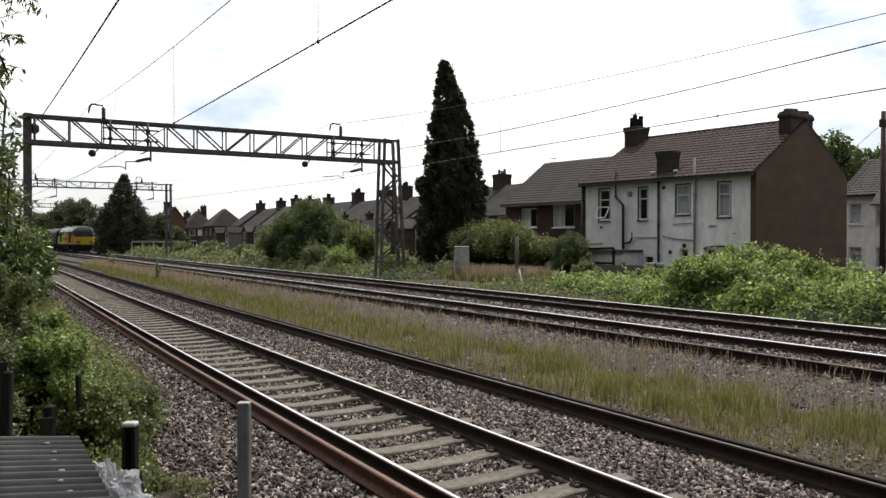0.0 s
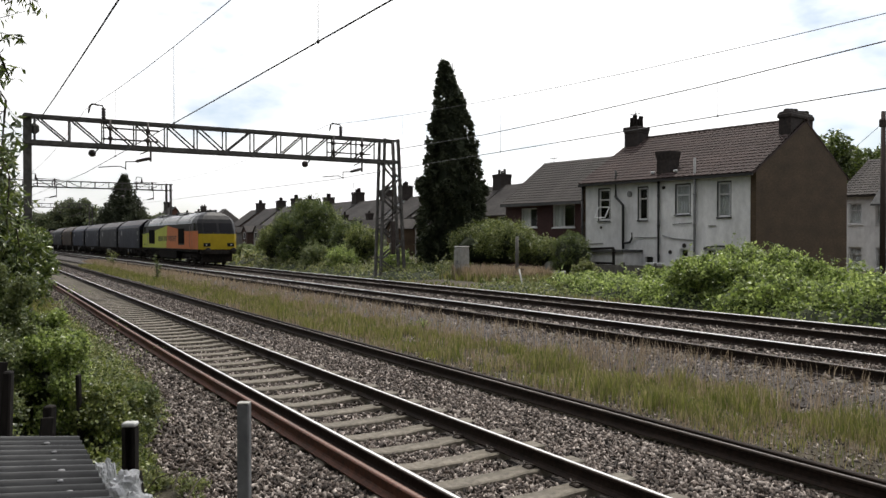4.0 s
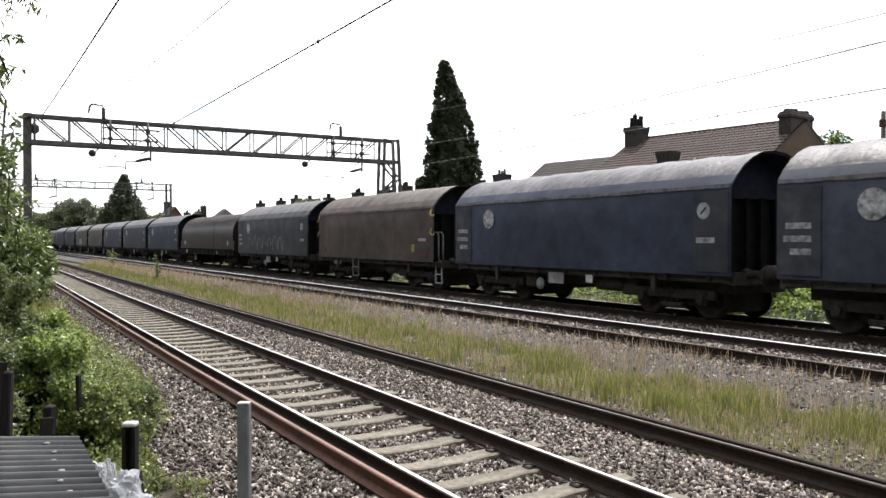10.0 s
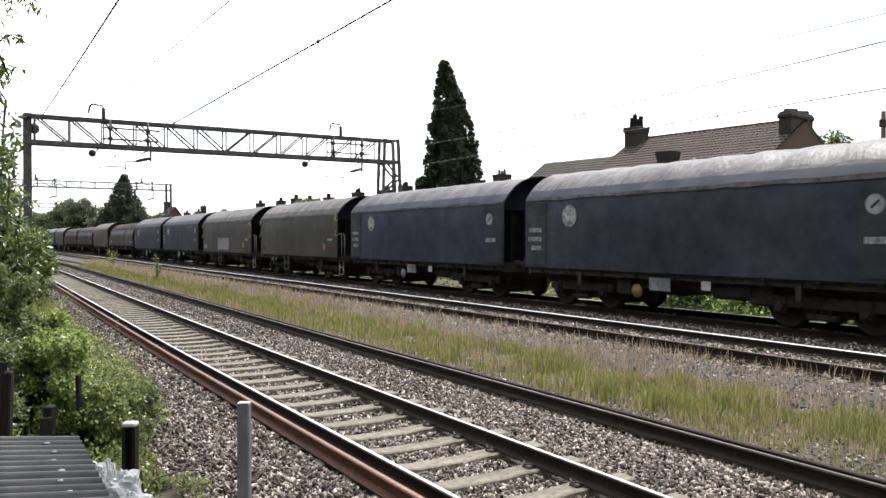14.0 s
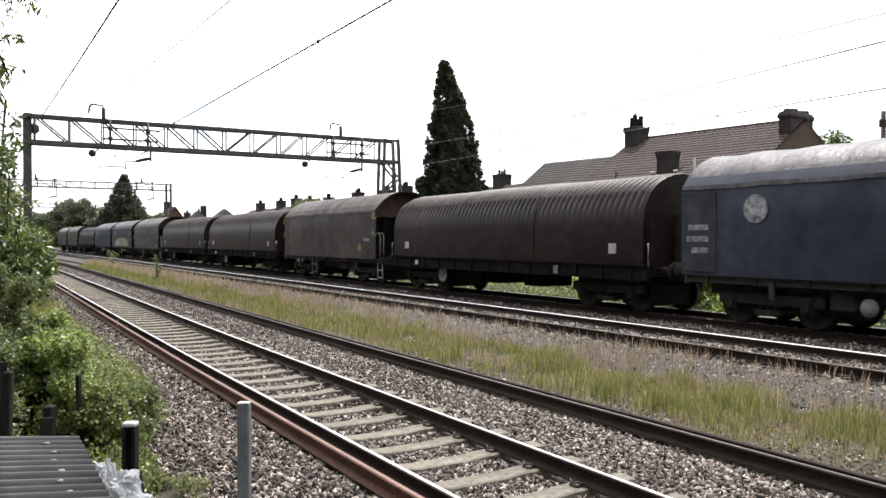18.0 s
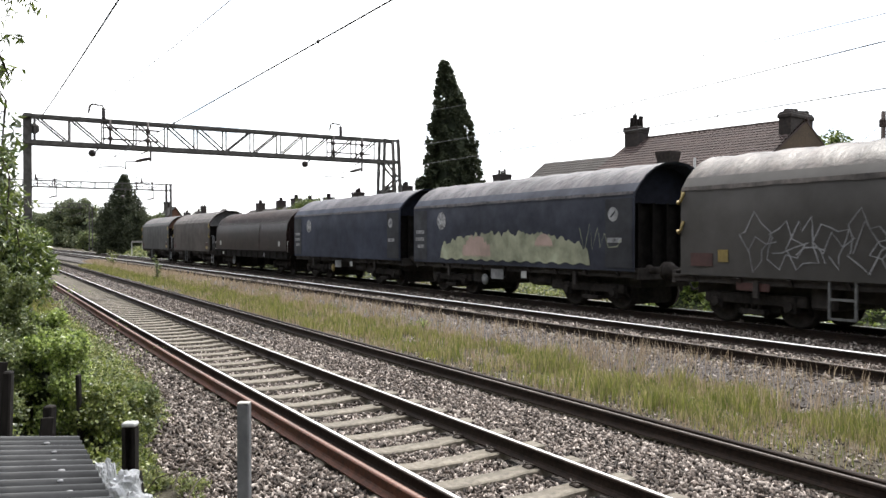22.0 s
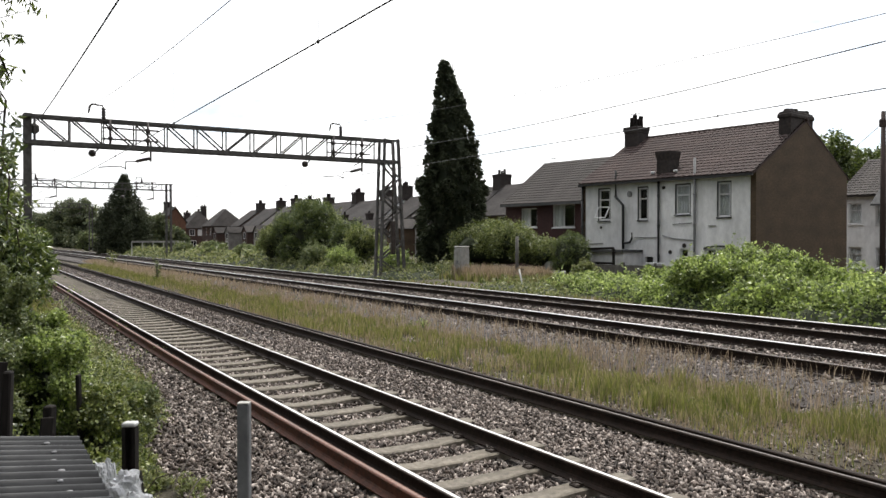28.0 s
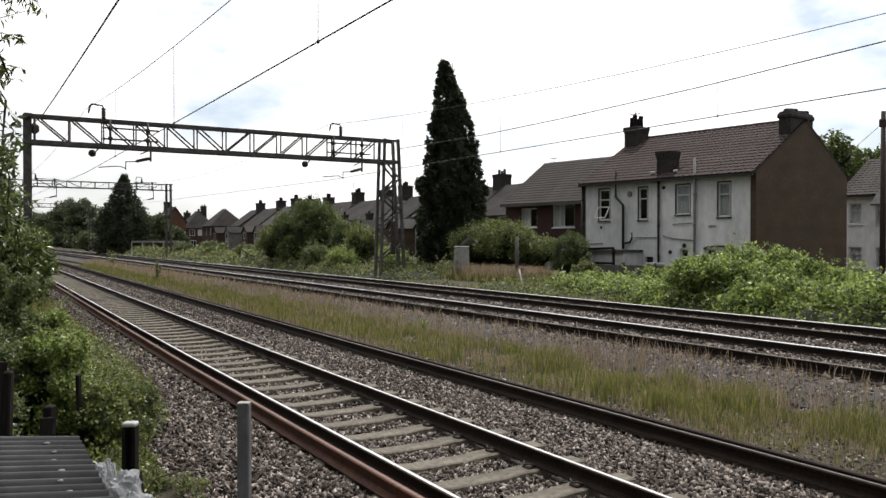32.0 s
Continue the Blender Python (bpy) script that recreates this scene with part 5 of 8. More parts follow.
def tiled_slope(parent, y0, y1, xa, za, xb, zb, material, step=0.30, roll=0.3):
    """A roof slope of overlapping courses of rolled tiles, from the eave (xa, za) up to the ridge (xb, zb)."""
    run = math.hypot(xb - xa, zb - za)
    n = max(3, int(run / step))
    ux, uz = (xb - xa) / run, (zb - za) / run
    nxx, nzz = -uz, ux
    if nzz < 0:
        nxx, nzz = -nxx, -nzz
    bm = bmesh.new()
    k = int((y1 - y0) / (roll / 4)) if roll else 1
    L = run / n * 1.12
    rows = []
    for s, t in ((0.0, 0.045), (L, 0.012)):
        rows.append([bm.verts.new((ux * s + nxx * (t + (0.022 * math.cos(i * math.pi / 2) if roll else 0)), y0 + (y1 - y0) * i / k, uz * s + nzz * (t + (0.022 * math.cos(i * math.pi / 2) if roll else 0)))) for i in range(k + 1)])
    low = [bm.verts.new((0, y0 + (y1 - y0) * i / k, 0)) for i in range(k + 1)]
    for i in range(k):
        bm.faces.new((rows[0][i], rows[0][i + 1], rows[1][i + 1], rows[1][i]))
        bm.faces.new((low[i], low[i + 1], rows[0][i + 1], rows[0][i]))
    bmesh.ops.recalc_face_normals(bm, faces=bm.faces[:])
    me = bpy.data.meshes.new("tile_course")
    bm.to_mesh(me)
    bm.free()
    me.materials.append(material)
    for i in range(n):
        s = run * i / n
        share("tile_course", me, parent, Matrix.Translation((xa + ux * s, random.uniform(-0.01, 0.01), za + uz * s)))


def chimney(parent, x0, x1, y0, y1, z0, z1, pots, material=None, pot_h=0.35):
    bm = bmesh.new()
    soft_box(bm, x0, x1, y0, y1, z0, z1 - 0.32, 0.02)
    soft_box(bm, x0 - 0.03, x1 + 0.03, y0 - 0.03, y1 + 0.03, z1 - 0.36, z1 - 0.2, 0.02)
    soft_box(bm, x0 - 0.06, x1 + 0.06, y0 - 0.06, y1 + 0.06, z1 - 0.22, z1, 0.03)
    c = part("chimney", bm, material or M["stack"], parent, "sooty brick chimney stack")
    for k in range(pots):
        u = (k + 0.5) / pots
        if x1 - x0 > y1 - y0:
            px, py = x0 + (x1 - x0) * u, (y0 + y1) / 2
        else:
            px, py = (x0 + x1) / 2, y0 + (y1 - y0) * u
        bm = bmesh.new()
        h = pot_h * (0.8 + 0.5 * random.random())
        turned(bm, [(0.15, 0), (0.12, h * 0.8), (0.15, h * 0.85), (0.14, h), (0.09, h)], 10, Matrix.Translation((px, py, z1)))
        part("chimney_pot", bm, M["stack"], c)
    return c


def gable_shape(bm, W, eave_a, eave_b, ridge_x, ridge, y0, y1, base):
    prism(bm, [(0, base), (W, base), (W, eave_b), (ridge_x, ridge), (0, eave_a)], y0, y1)


TURN = Matrix.Rotation(radians(8.26), 4, "Z")

# the white rendered house
white_house = thing("terraced_house", Matrix.Translation((30.6, 23.69, 0)) @ TURN, "white rendered two-storey terraced house with a brown brick gable", "house", "houses")
W, LEN, EAVE, RIDGE_X, RIDGE = 9.0, 10.31, 5.42, 4.6, 8.2
holes = [(1.23, 1.99, 3.42, 5.1), (3.4, 4.3, 3.58, 5.1), (5.89, 6.56, 3.36, 5.08), (8.33, 9.18, 3.38, 5.12), (0.86, 2.63, 0.95, 1.9), (3.53, 4.01, 1.45, 1.9), (5.58, 6.05, 0.3, 1.46)]
part("wall", wall_panel(0.28, LEN, 0.0, EAVE, holes, 0.0, 0.28), M["render_white"], white_house, "weathered white rendered wall")
bm = bmesh.new()
gable_shape(bm, W, EAVE, 5.62, RIDGE_X, RIDGE, 0.0, 0.27, 0.0)
part("gable_wall", bm, M["gable_brick"], white_house, "dark brown brick gable wall")
bm = bmesh.new()
gable_shape(bm, W, EAVE, 5.62, RIDGE_X, RIDGE, LEN - 0.27, LEN, 0.0)
part("gable_wall", bm, M["gable_brick"], white_house)
bm = bmesh.new()
box(bm, W - 0.28, W, 0.28, LEN - 0.28, 0.0, 5.6)
part("wall", bm, M["gable_brick"], white_house)
bm = bmesh.new()
prism(bm, [(-0.28, EAVE - 0.03), (RIDGE_X, RIDGE + 0.03), (W + 0.25, 5.5), (W + 0.25, 5.45), (RIDGE_X, RIDGE - 0.1), (-0.28, EAVE - 0.12)], -0.02, LEN)
roof = part("roof", bm, M["tile_red"], white_house, "red-brown tiled roof")
tiled_slope(roof, -0.035, LEN, -0.3, EAVE - 0.02, RIDGE_X, RIDGE + 0.04, M["tile_red"], 0.32)
bm = bmesh.new()
for k in range(34):
    rod(bm, (RIDGE_X, -0.1 + k * 0.306, RIDGE + 0.03), (RIDGE_X, 0.19 + k * 0.306, RIDGE + 0.03), 0.11, 8)
part("ridge_tiles", bm, M["tile_red"], roof)
bm = bmesh.new()
box(bm, -0.36, -0.24, 0.0, LEN, EAVE - 0.17, EAVE - 0.06)
part("gutter", bm, M["black_pipe"], white_house, "black gutter")
for o, c in zip(holes[:4], (1, 1, 0, 0)):
    window(white_house, *o, 0.0, 0.66, 0, c, M["sill_dark"], True)
w = window(white_house, *holes[4], 0.0, 0, 2, False, False)
bm = bmesh.new()
for k in range(10):
    a, b = math.pi * k / 10, math.pi * (k + 1) / 10
    box(bm, -0.03, 0.05, 1.745 - 0.93 * math.cos(a), 1.745 - 0.93 * math.cos(b), 1.84 + 0.14 * math.sin((a + b) / 2), 1.93 + 0.14 * math.sin((a + b) / 2))
part("arch_head", bm, M["black_pipe"], white_house, "dark arched window head")
window(white_house, *holes[5], 0.0, 0, 0, False, False)
bm = bmesh.new()
box(bm, 0.12, 0.18, *holes[6])
part("door", bm, M["room_shade_and_door"], white_house, "dark back door")
# the open lower light of the bathroom window
bm = bmesh.new()
m_ = Matrix.Translation((-0.02, 8.36, 4.12)) @ Matrix.Rotation(radians(32), 4, "Y")
for a in ((0, 0.04, 0.0, 0.05, -0.72, 0), (0, 0.04, 0.72, 0.77, -0.72, 0), (0, 0.04, 0.0, 0.77, -0.05, 0), (0, 0.04, 0.0, 0.77, -0.72, -0.67)):
    box(bm, a[0], a[1], a[2], a[3], a[4], a[5], 0, m_)
part("open_window_light", bm, M["upvc"], white_house, "white window light hung open")
for y, mat_, top in ((5.2, "black_pipe", 5.45), (3.12, "grey_pipe", 6.3), (10.2, "black_pipe", 5.4)):
    bm = bmesh.new()
    rod(bm, (-0.1, y, 0.3), (-0.1, y, top), 0.06, 10)
    for z in (1.5, 3.0, 4.5):
        rod(bm, (-0.1, y, z), (-0.1, y, z + 0.09), 0.08, 10)
    part("drainpipe", bm, M[mat_], white_house, "upright drainpipe")
bm = bmesh.new()
sweep(bm, [(-0.12, 7.88, 6.0), (-0.12, 7.88, 4.6), (-0.12, 7.40, 4.15), (-0.12, 7.38, 1.85)], 0.07, 10)
sweep(bm, [(-0.12, 7.35, 2.15), (-0.12, 6.95, 2.2), (-0.12, 6.82, 2.4), (-0.12, 6.82, 2.7)], 0.055, 8)
part("soil_pipe", bm, M["black_pipe"], white_house, "black soil pipe with a bend")
for pts in ([(-0.04, 6.7, 2.45), (-0.04, 5.3, 2.45)], [(-0.04, 5.0, 2.55), (-0.04, 4.4, 2.4), (-0.04, 3.2, 2.3)], [(-0.04, 4.4, 3.1), (-0.04, 3.3, 3.15)], [(-0.04, 10.0, 2.1), (-0.04, 8.8, 2.15)], [(-0.04, 2.4, 3.0), (-0.04, 2.0, 3.0)]):
    bm = bmesh.new()
    sweep(bm, pts, 0.025, 6)
    part("cable", bm, M["grey_pipe"], white_house, "thin cable along the wall")
for y, z, r in ((7.05, 4.72, 0.16), (4.95, 4.95, 0.09), (4.55, 1.72, 0.1), (3.75, 2.05, 0.11), (8.95, 3.0, 0.07)):
    bm = bmesh.new()
    turned(bm, [(r, 0), (r, 0.04), (r * 0.6, 0.06), (0.001, 0.06)], 14, Matrix.Translation((0, y, z)) @ Matrix.Rotation(radians(-90), 4, "Y"))
    part("wall_vent", bm, M["grey_pipe"] if r > 0.12 else M["stack"], white_house, "round wall vent")
bm = bmesh.new()
box(bm, -1.5, -0.02, 6.28, 8.35, 0.2, 1.7)
part("lean_to", bm, M["render_white"], white_house, "low white rendered lean-to")
bm = bmesh.new()
box(bm, -1.62, -0.01, 6.2, 8.9, 1.7, 1.82)
part("lean_to_roof", bm, M["felt"], white_house, "flat felt roof with a dark edge")
bm = bmesh.new()
soft_box(bm, 3.1, 5.35, 0.02, 0.62, 6.6, 8.52, 0.03)
soft_box(bm, 3.04, 5.41, -0.03, 0.68, 8.2, 8.42, 0.04)
c = part("chimney", bm, M["stack"], white_house, "broad sooty chimney stack on the gable")
for k in range(6):
    bm = bmesh.new()
    turned(bm, [(0.19, 0), (0.17, 0.1 + 0.03 * (k % 3)), (0.11, 0.16 + 0.03 * (k % 3))], 10, Matrix.Translation((3.35 + k * 0.36, 0.32, 8.5)))
    part("chimney_pot", bm, M["stack"], c)
chimney(white_house, 3.6, 4.7, 9.35, 10.25, 7.0, 8.85, 4, None, 0.6)
bm = bmesh.new()
turned(bm, [(0.70, 5.3), (0.66, 5.5), (0.64, 6.35), (0.74, 6.68), (0.74, 6.8)], 4, Matrix.Translation((0.45, 5.03, 0)) @ Matrix.Rotation(radians(45), 4, "Z") @ Matrix.Diagonal((0.68, 0.86, 1, 1)))
for f in bm.faces:
    f.smooth = False
part("eave_chimney", bm, M["stack"], white_house, "short black flared chimney stack at the eave")
for y in (5.7, 4.35):
    bm = bmesh.new()
    soft_box(bm, 0.05, 0.22, y - 0.09, y + 0.09, 5.7, 5.82, 0.02)
    part("flashing", bm, M["upvc"], white_house, "pale lead flashing")

# the house with the maroon wall, set back behind it
h2 = thing("terraced_house", Matrix.Translation((34.41, 40.04, 0)) @ TURN, "maroon brick house with a grey tiled roof", "house", "houses")
holes = [(4.11, 5.67, 3.22, 4.55), (0.64, 2.62, 3.18, 4.72)]
part("wall", wall_panel(-5.5, 7.24, 0.0, 4.95, holes, 0.0, 0.28), M["maroon_brick"], h2, "maroon brick wall")
for y0, y1 in ((-5.5, -5.25), (6.98, 7.24)):
    bm = bmesh.new()
    prism(bm, [(0.29, 0), (8.4, 0), (8.4, 4.95), (4.2, 8.1), (0.29, 5.0)], y0, y1)
    part("gable_wall", bm, M["maroon_brick"], h2)
bm = bmesh.new()
prism(bm, [(-0.4, 4.85), (4.2, 8.12), (8.8, 4.85), (8.8, 4.78), (4.2, 7.98), (-0.4, 4.74)], -5.6, 7.35)
roof = part("roof", bm, M["tile_grey"], h2, "grey tiled roof")
tiled_slope(roof, -5.6, 7.35, -0.42, 4.86, 4.2, 8.13, M["tile_grey"], 0.33)
bm = bmesh.new()
box(bm, -0.46, -0.36, -5.6, 7.35, 4.68, 4.86)
part("fascia", bm, M["sill_dark"], h2, "weathered fascia board")
window(h2, *holes[0], 0.0, 0, 1, 0.62, M["upvc"])
window(h2, *holes[1], 0.0, 0, 1, 0.55, M["upvc"])

# white house beyond the gable
h3 = thing("terraced_house", Matrix.Translation((45.47, 28.8, 0)) @ TURN, "white rendered house with a grey roof beyond the gable", "house", "houses")
holes = [(-0.95, -0.15, 3.27, 4.52), (-0.95, -0.15, 0.66, 1.9), (-2.9, -1.7, 3.27, 4.52), (-2.9, -1.7, 0.66, 1.9)]
part("wall", wall_panel(-7.0, 0.3, 0.0, 5.06, holes, 0.0, 0.28), M["render_white"], h3, "white rendered wall")
for y0, y1 in ((-7.0, -6.75), (0.02, 0.3)):
    bm = bmesh.new()
    prism(bm, [(0.29, 0), (8.0, 0), (8.0, 5.06), (4.0, 7.4), (0.29, 5.06)], y0, y1)
    part("gable_wall", bm, M["render_white"], h3)
bm = bmesh.new()
prism(bm, [(-0.3, 4.98), (4.0, 7.42), (8.3, 4.98), (8.3, 4.9), (4.0, 7.3), (-0.3, 4.88)], -7.1, 0.4)
roof = part("roof", bm, M["tile_grey"], h3, "grey tiled roof")
tiled_slope(roof, -7.1, 0.4, -0.32, 4.99, 4.0, 7.43, M["tile_grey"], 0.33)
for o in holes:
    window(h3, *o, 0.0, 0.66, 0, True, M["upvc"])
bm = bmesh.new()
prism(bm, [(-1.2, 4.4), (0.0, 5.3), (0.0, 5.2), (-1.2, 4.3)], -5.2, -1.9)
part("porch_roof", bm, M["felt"], h3)


def row_house(y, x, mat_wall, mat_roof, label, hip=False, width=6.0, windows_curtained=True):
    """One house of the long terrace behind the railway land."""
    t = thing("terraced_house", Matrix.Translation((line_x(x, y), y, 0)) @ Matrix.Rotation(radians(random.uniform(-1, 1)), 4, "Z"), label, "house", "terrace behind the railway")
    e, r, d = 5.0 + random.uniform(-0.15, 0.15), 8.0 + random.uniform(-0.25, 0.25), 6.6 if hip else 8.0
    hs = [(0.7, 1.9, 3.3, 4.6), (3.6, 4.9, 3.3, 4.6), (0.7, 1.9, 0.9, 2.2), (3.6, 4.9, 0.9, 2.2)]
    part("wall", wall_panel(0.0, width - 0.02, 0.0, e, hs, 0.0, 0.25), mat_wall, t)
    for y0, y1 in ((0.0, 0.2), (width - 0.22, width - 0.02)):
        bm = bmesh.new()
        prism(bm, [(0.26, 0), (d, 0), (d, e), (d / 2, e + 0.3 if hip else r - 0.12), (0.26, e)], y0, y1)
        part("gable_wall", bm, mat_wall, t)
    bm = bmesh.new()
    if hip:
        a = [bm.verts.new(p) for p in ((-0.35, -0.3, e - 0.1), (d + 0.3, -0.3, e - 0.1), (d + 0.3, width + 0.3, e - 0.1), (-0.35, width + 0.3, e - 0.1))]
        b = [bm.verts.new(p) for p in ((d / 2, width * 0.36, r + 0.4), (d / 2, width * 0.64, r + 0.4))]
        for q in ((a[0], a[1], b[0]), (a[1], a[2], b[1], b[0]), (a[2], a[3], b[1]), (a[3], a[0], b[0], b[1]), (a[3], a[2], a[1], a[0])):
            bm.faces.new(q)
    else:
        prism(bm, [(-0.35, e - 0.12), (d / 2, r), (d + 0.3, e - 0.12), (d + 0.3, e - 0.22), (d / 2, r - 0.12), (-0.35, e - 0.22)], -0.01, width - 0.01)
    part("roof", bm, mat_roof, t)
    for o in hs:
        window(t, *o, 0.0, 0.6, 0, windows_curtained and random.random() < 0.5, M["grey_pipe"])
    if hip:
        if y > 160:
            chimney(t, 4.2, 5.3, 3.4, 4.4, r - 1.2, r + 1.5, 2)
        for x0, x1, z0, z1 in ((0.8, 1.9, 3.2, 4.5), (2.5, 3.4, 3.2, 4.5), (4.3, 5.6, 3.2, 4.5), (1.0, 2.2, 0.9, 2.2), (4.2, 5.4, 0.9, 2.2)):
            bm = bmesh.new()
            for a_ in ((x0, x1, z0, z0 + 0.09), (x0, x1, z1 - 0.09, z1), (x0, x0 + 0.09, z0, z1), (x1 - 0.09, x1, z0, z1), ((x0 + x1) / 2 - 0.04, (x0 + x1) / 2 + 0.04, z0, z1)):
                box(bm, a_[0], a_[1], -0.06, 0.0, a_[2], a_[3])
            w_ = part("window", bm, M["upvc"], t, "white framed window")
            bm = bmesh.new()
            box(bm, x0 + 0.05, x1 - 0.05, -0.02, -0.003, z0 + 0.05, z1 - 0.05)
            part("pane", bm, M["curtain"] if x0 > 2 else M["screen"], w_)
    else:
        if y > 65:
            chimney(t, 3.3, 4.7, -0.2, 1.3, r - 0.7, r + 1.2, random.choice((3, 4, 5)), None, 0.5)
        # the rear wing under its own lean-to roof
        bm = bmesh.new()
        box(bm, -3.6, -0.02, width - 2.9, width - 0.25, 0, 3.7)
        ya, yb, ym = width - 2.9, width - 0.25, width - 1.575
        v_ = [bm.verts.new(p) for p in ((-3.6, ya, 3.7), (-3.6, yb, 3.7), (-3.6, ym, 4.6), (-3.5, ya, 3.7), (-3.5, yb, 3.7), (-3.5, ym, 4.6))]
        for q in ((0, 2, 1), (3, 4, 5), (0, 3, 5, 2), (2, 5, 4, 1)):
            bm.faces.new([v_[i] for i in q])
        part("rear_wing", bm, mat_wall, t, "rear wing of the house")
        bm = bmesh.new()
        for y_a, y_b in ((ya - 0.2, ym), (yb + 0.2, ym)):
            p_ = [(-3.75, y_a, 3.62), (0.9, y_a, 3.62), (0.9, y_b, 4.72), (-3.75, y_b, 4.72)]
            face(bm, p_)
            face(bm, [(x_, y_, z_ - 0.1) for x_, y_, z_ in p_])
        part("wing_roof", bm, mat_roof, t)
        for z_a in (0.9, 2.5):
            bm = bmesh.new()
            for c_ in ((ym - 0.5, ym + 0.5, z_a, z_a + 0.07), (ym - 0.5, ym + 0.5, z_a + 1.0, z_a + 1.07), (ym - 0.5, ym - 0.43, z_a, z_a + 1.07), (ym + 0.43, ym + 0.5, z_a, z_a + 1.07)):
                box(bm, -3.66, -3.6, *c_)
            w_ = part("window", bm, M["upvc"], t, "white framed window")
            bm = bmesh.new()
            box(bm, -3.625, -3.603, ym - 0.45, ym + 0.45, z_a + 0.05, z_a + 1.02)
            part("pane", bm, M["screen"], w_)
        chimney(t, -2.6, -1.9, width - 1.1, width - 0.4, 3.9, 5.6, 1, None, 0.3) if random.random() < 0.2 else None
    return t


M["grey_render"] = pbr("dirty_grey_render", (0.16, 0.15, 0.14), (0.27, 0.255, 0.24), 0.9, scale=2, stain=0.3, bump=0.1)
TERRACE = (
    # y, wall, roof, hipped
    (62.6, "gable_brick", "slate_roof", False), (69.4, "grey_render", "slate_roof", False), (75.8, "gable_brick", "tile_grey", False), (82.4, "grey_render", "slate_roof", False),
    (89.5, "render_white", "slate_roof", False), (95.5, "grey_render", "slate_roof", False), (105.1, "grey_render", "slate_roof", False), (115.0, "red_brick", "slate_roof", False),
    (121.5, "grey_render", "slate_roof", False), (127.6, "red_brick", "tile_grey", False), (136.0, "grey_render", "slate_roof", False), (147.4, "red_brick", "slate_roof", False),
    (154.0, "red_brick", "slate_roof", True), (172.0, "red_brick", "slate_roof", True), (188.0, "grey_render", "slate_roof", False),
    (200.0, "red_brick", "slate_roof", False), (212.0, "red_brick", "slate_roof", False), (226.0, "grey_render", "slate_roof", False))
for i, (y, wall_, roof_, hip_) in enumerate(TERRACE):
    row_house(y, 45.0 + 0.4 * math.sin(i * 1.3) - (3.1 if hip_ else 0.0), M[wall_], M[roof_], "hip-roofed brick house beside the line" if hip_ else "two-storey terraced house with a slate roof, rear wing and chimney", hip_, 9.4 if i in (5, 6, 10) else 7.5 if hip_ else 6.3)

# orange-brown gable end beyond the hipped houses
t = thing("terraced_house", Matrix.Translation((35.4, 165.0, 0)), "house with an orange-brown brick gable end", "house", "terrace behind the railway")
M["orange_brick"] = pbr("orange_brown_brick", (0.10, 0.048, 0.03), (0.19, 0.09, 0.055), 0.9, scale=3, stain=0.35, bump=0.2)
bm = bmesh.new()
prism(bm, [(-2.1, 0), (2.1, 0), (2.1, 5.9), (0, 8.7), (-2.1, 5.9)], 0.0, 9.0)
part("wall", bm, M["orange_brick"], t, "orange-brown brick gable wall")
bm = bmesh.new()
prism(bm, [(-2.4, 5.6), (0, 8.85), (2.4, 5.6), (2.4, 5.75), (0, 9.05), (-2.4, 5.75)], -0.2, 9.2)
part("roof", bm, M["slate_roof"], t, "dark slate roof")
chimney(t, -0.5, 0.5, 7.6, 8.8, 8.2, 10.3, 2)

# ---- plants ----
rng = np.random.default_rng(7)
M["leaf_bright"] = island("bright_leaf", [(0.022, 0.037, 0.013), (0.15, 0.2, 0.058), (0.31, 0.38, 0.112), (0.04, 0.065, 0.022), (0.48, 0.55, 0.21), (0.10, 0.138, 0.046)], 0.5, 0.44)
M["leaf_mid"] = island("green_leaf", [(0.02, 0.034, 0.012), (0.07, 0.095, 0.026), (0.15, 0.19, 0.05), (0.03, 0.048, 0.016), (0.25, 0.29, 0.09)], 0.45, 0.26)
M["leaf_grey"] = island("grey_green_leaf", [(0.05, 0.07, 0.028), (0.11, 0.135, 0.055), (0.20, 0.22, 0.10), (0.08, 0.11, 0.03)], 0.6, 0.35)
M["leaf_shrub"] = island("shrub_leaf", [(0.018, 0.03, 0.009), (0.085, 0.11, 0.028), (0.20, 0.235, 0.062), (0.03, 0.046, 0.014), (0.36, 0.38, 0.15), (0.05, 0.07, 0.02)], 0.5, 0.3)
M["leaf_weed"] = island("weed_leaf", [(0.035, 0.048, 0.016), (0.13, 0.152, 0.052), (0.25, 0.265, 0.11), (0.06, 0.08, 0.025), (0.33, 0.32, 0.16)], 0.65, 0.36)
M["needle"] = island("dark_conifer", [(0.03, 0.037, 0.023), (0.055, 0.065, 0.038), (0.09, 0.10, 0.06), (0.04, 0.05, 0.03)], 0.8, 0.12)
# paler, less saturated greens: the haze of distance is put into the colour
M["far_leaf"] = island("hazy_distant_leaf", [(0.035, 0.05, 0.024), (0.08, 0.10, 0.045), (0.16, 0.175, 0.085), (0.05, 0.066, 0.03)], 0.7, 0.28)
M["needle"].node_tree.nodes["Principled BSDF"].inputs["Specular IOR Level"].default_value = 0.12
# near-black green that paints the shade between leaves on cores and undersheets
M["gap_shade"] = pbr("painted_gap_shade", (0.012, 0.018, 0.006), (0.035, 0.045, 0.015), 0.95, scale=6, bump=0.6, bscale=14, dist=0.05)
M["bark"] = pbr("bark", (0.03, 0.024, 0.018), (0.08, 0.065, 0.05), 0.95, scale=12, bump=0.6, bscale=25, streak=(1, 1, 0.25))
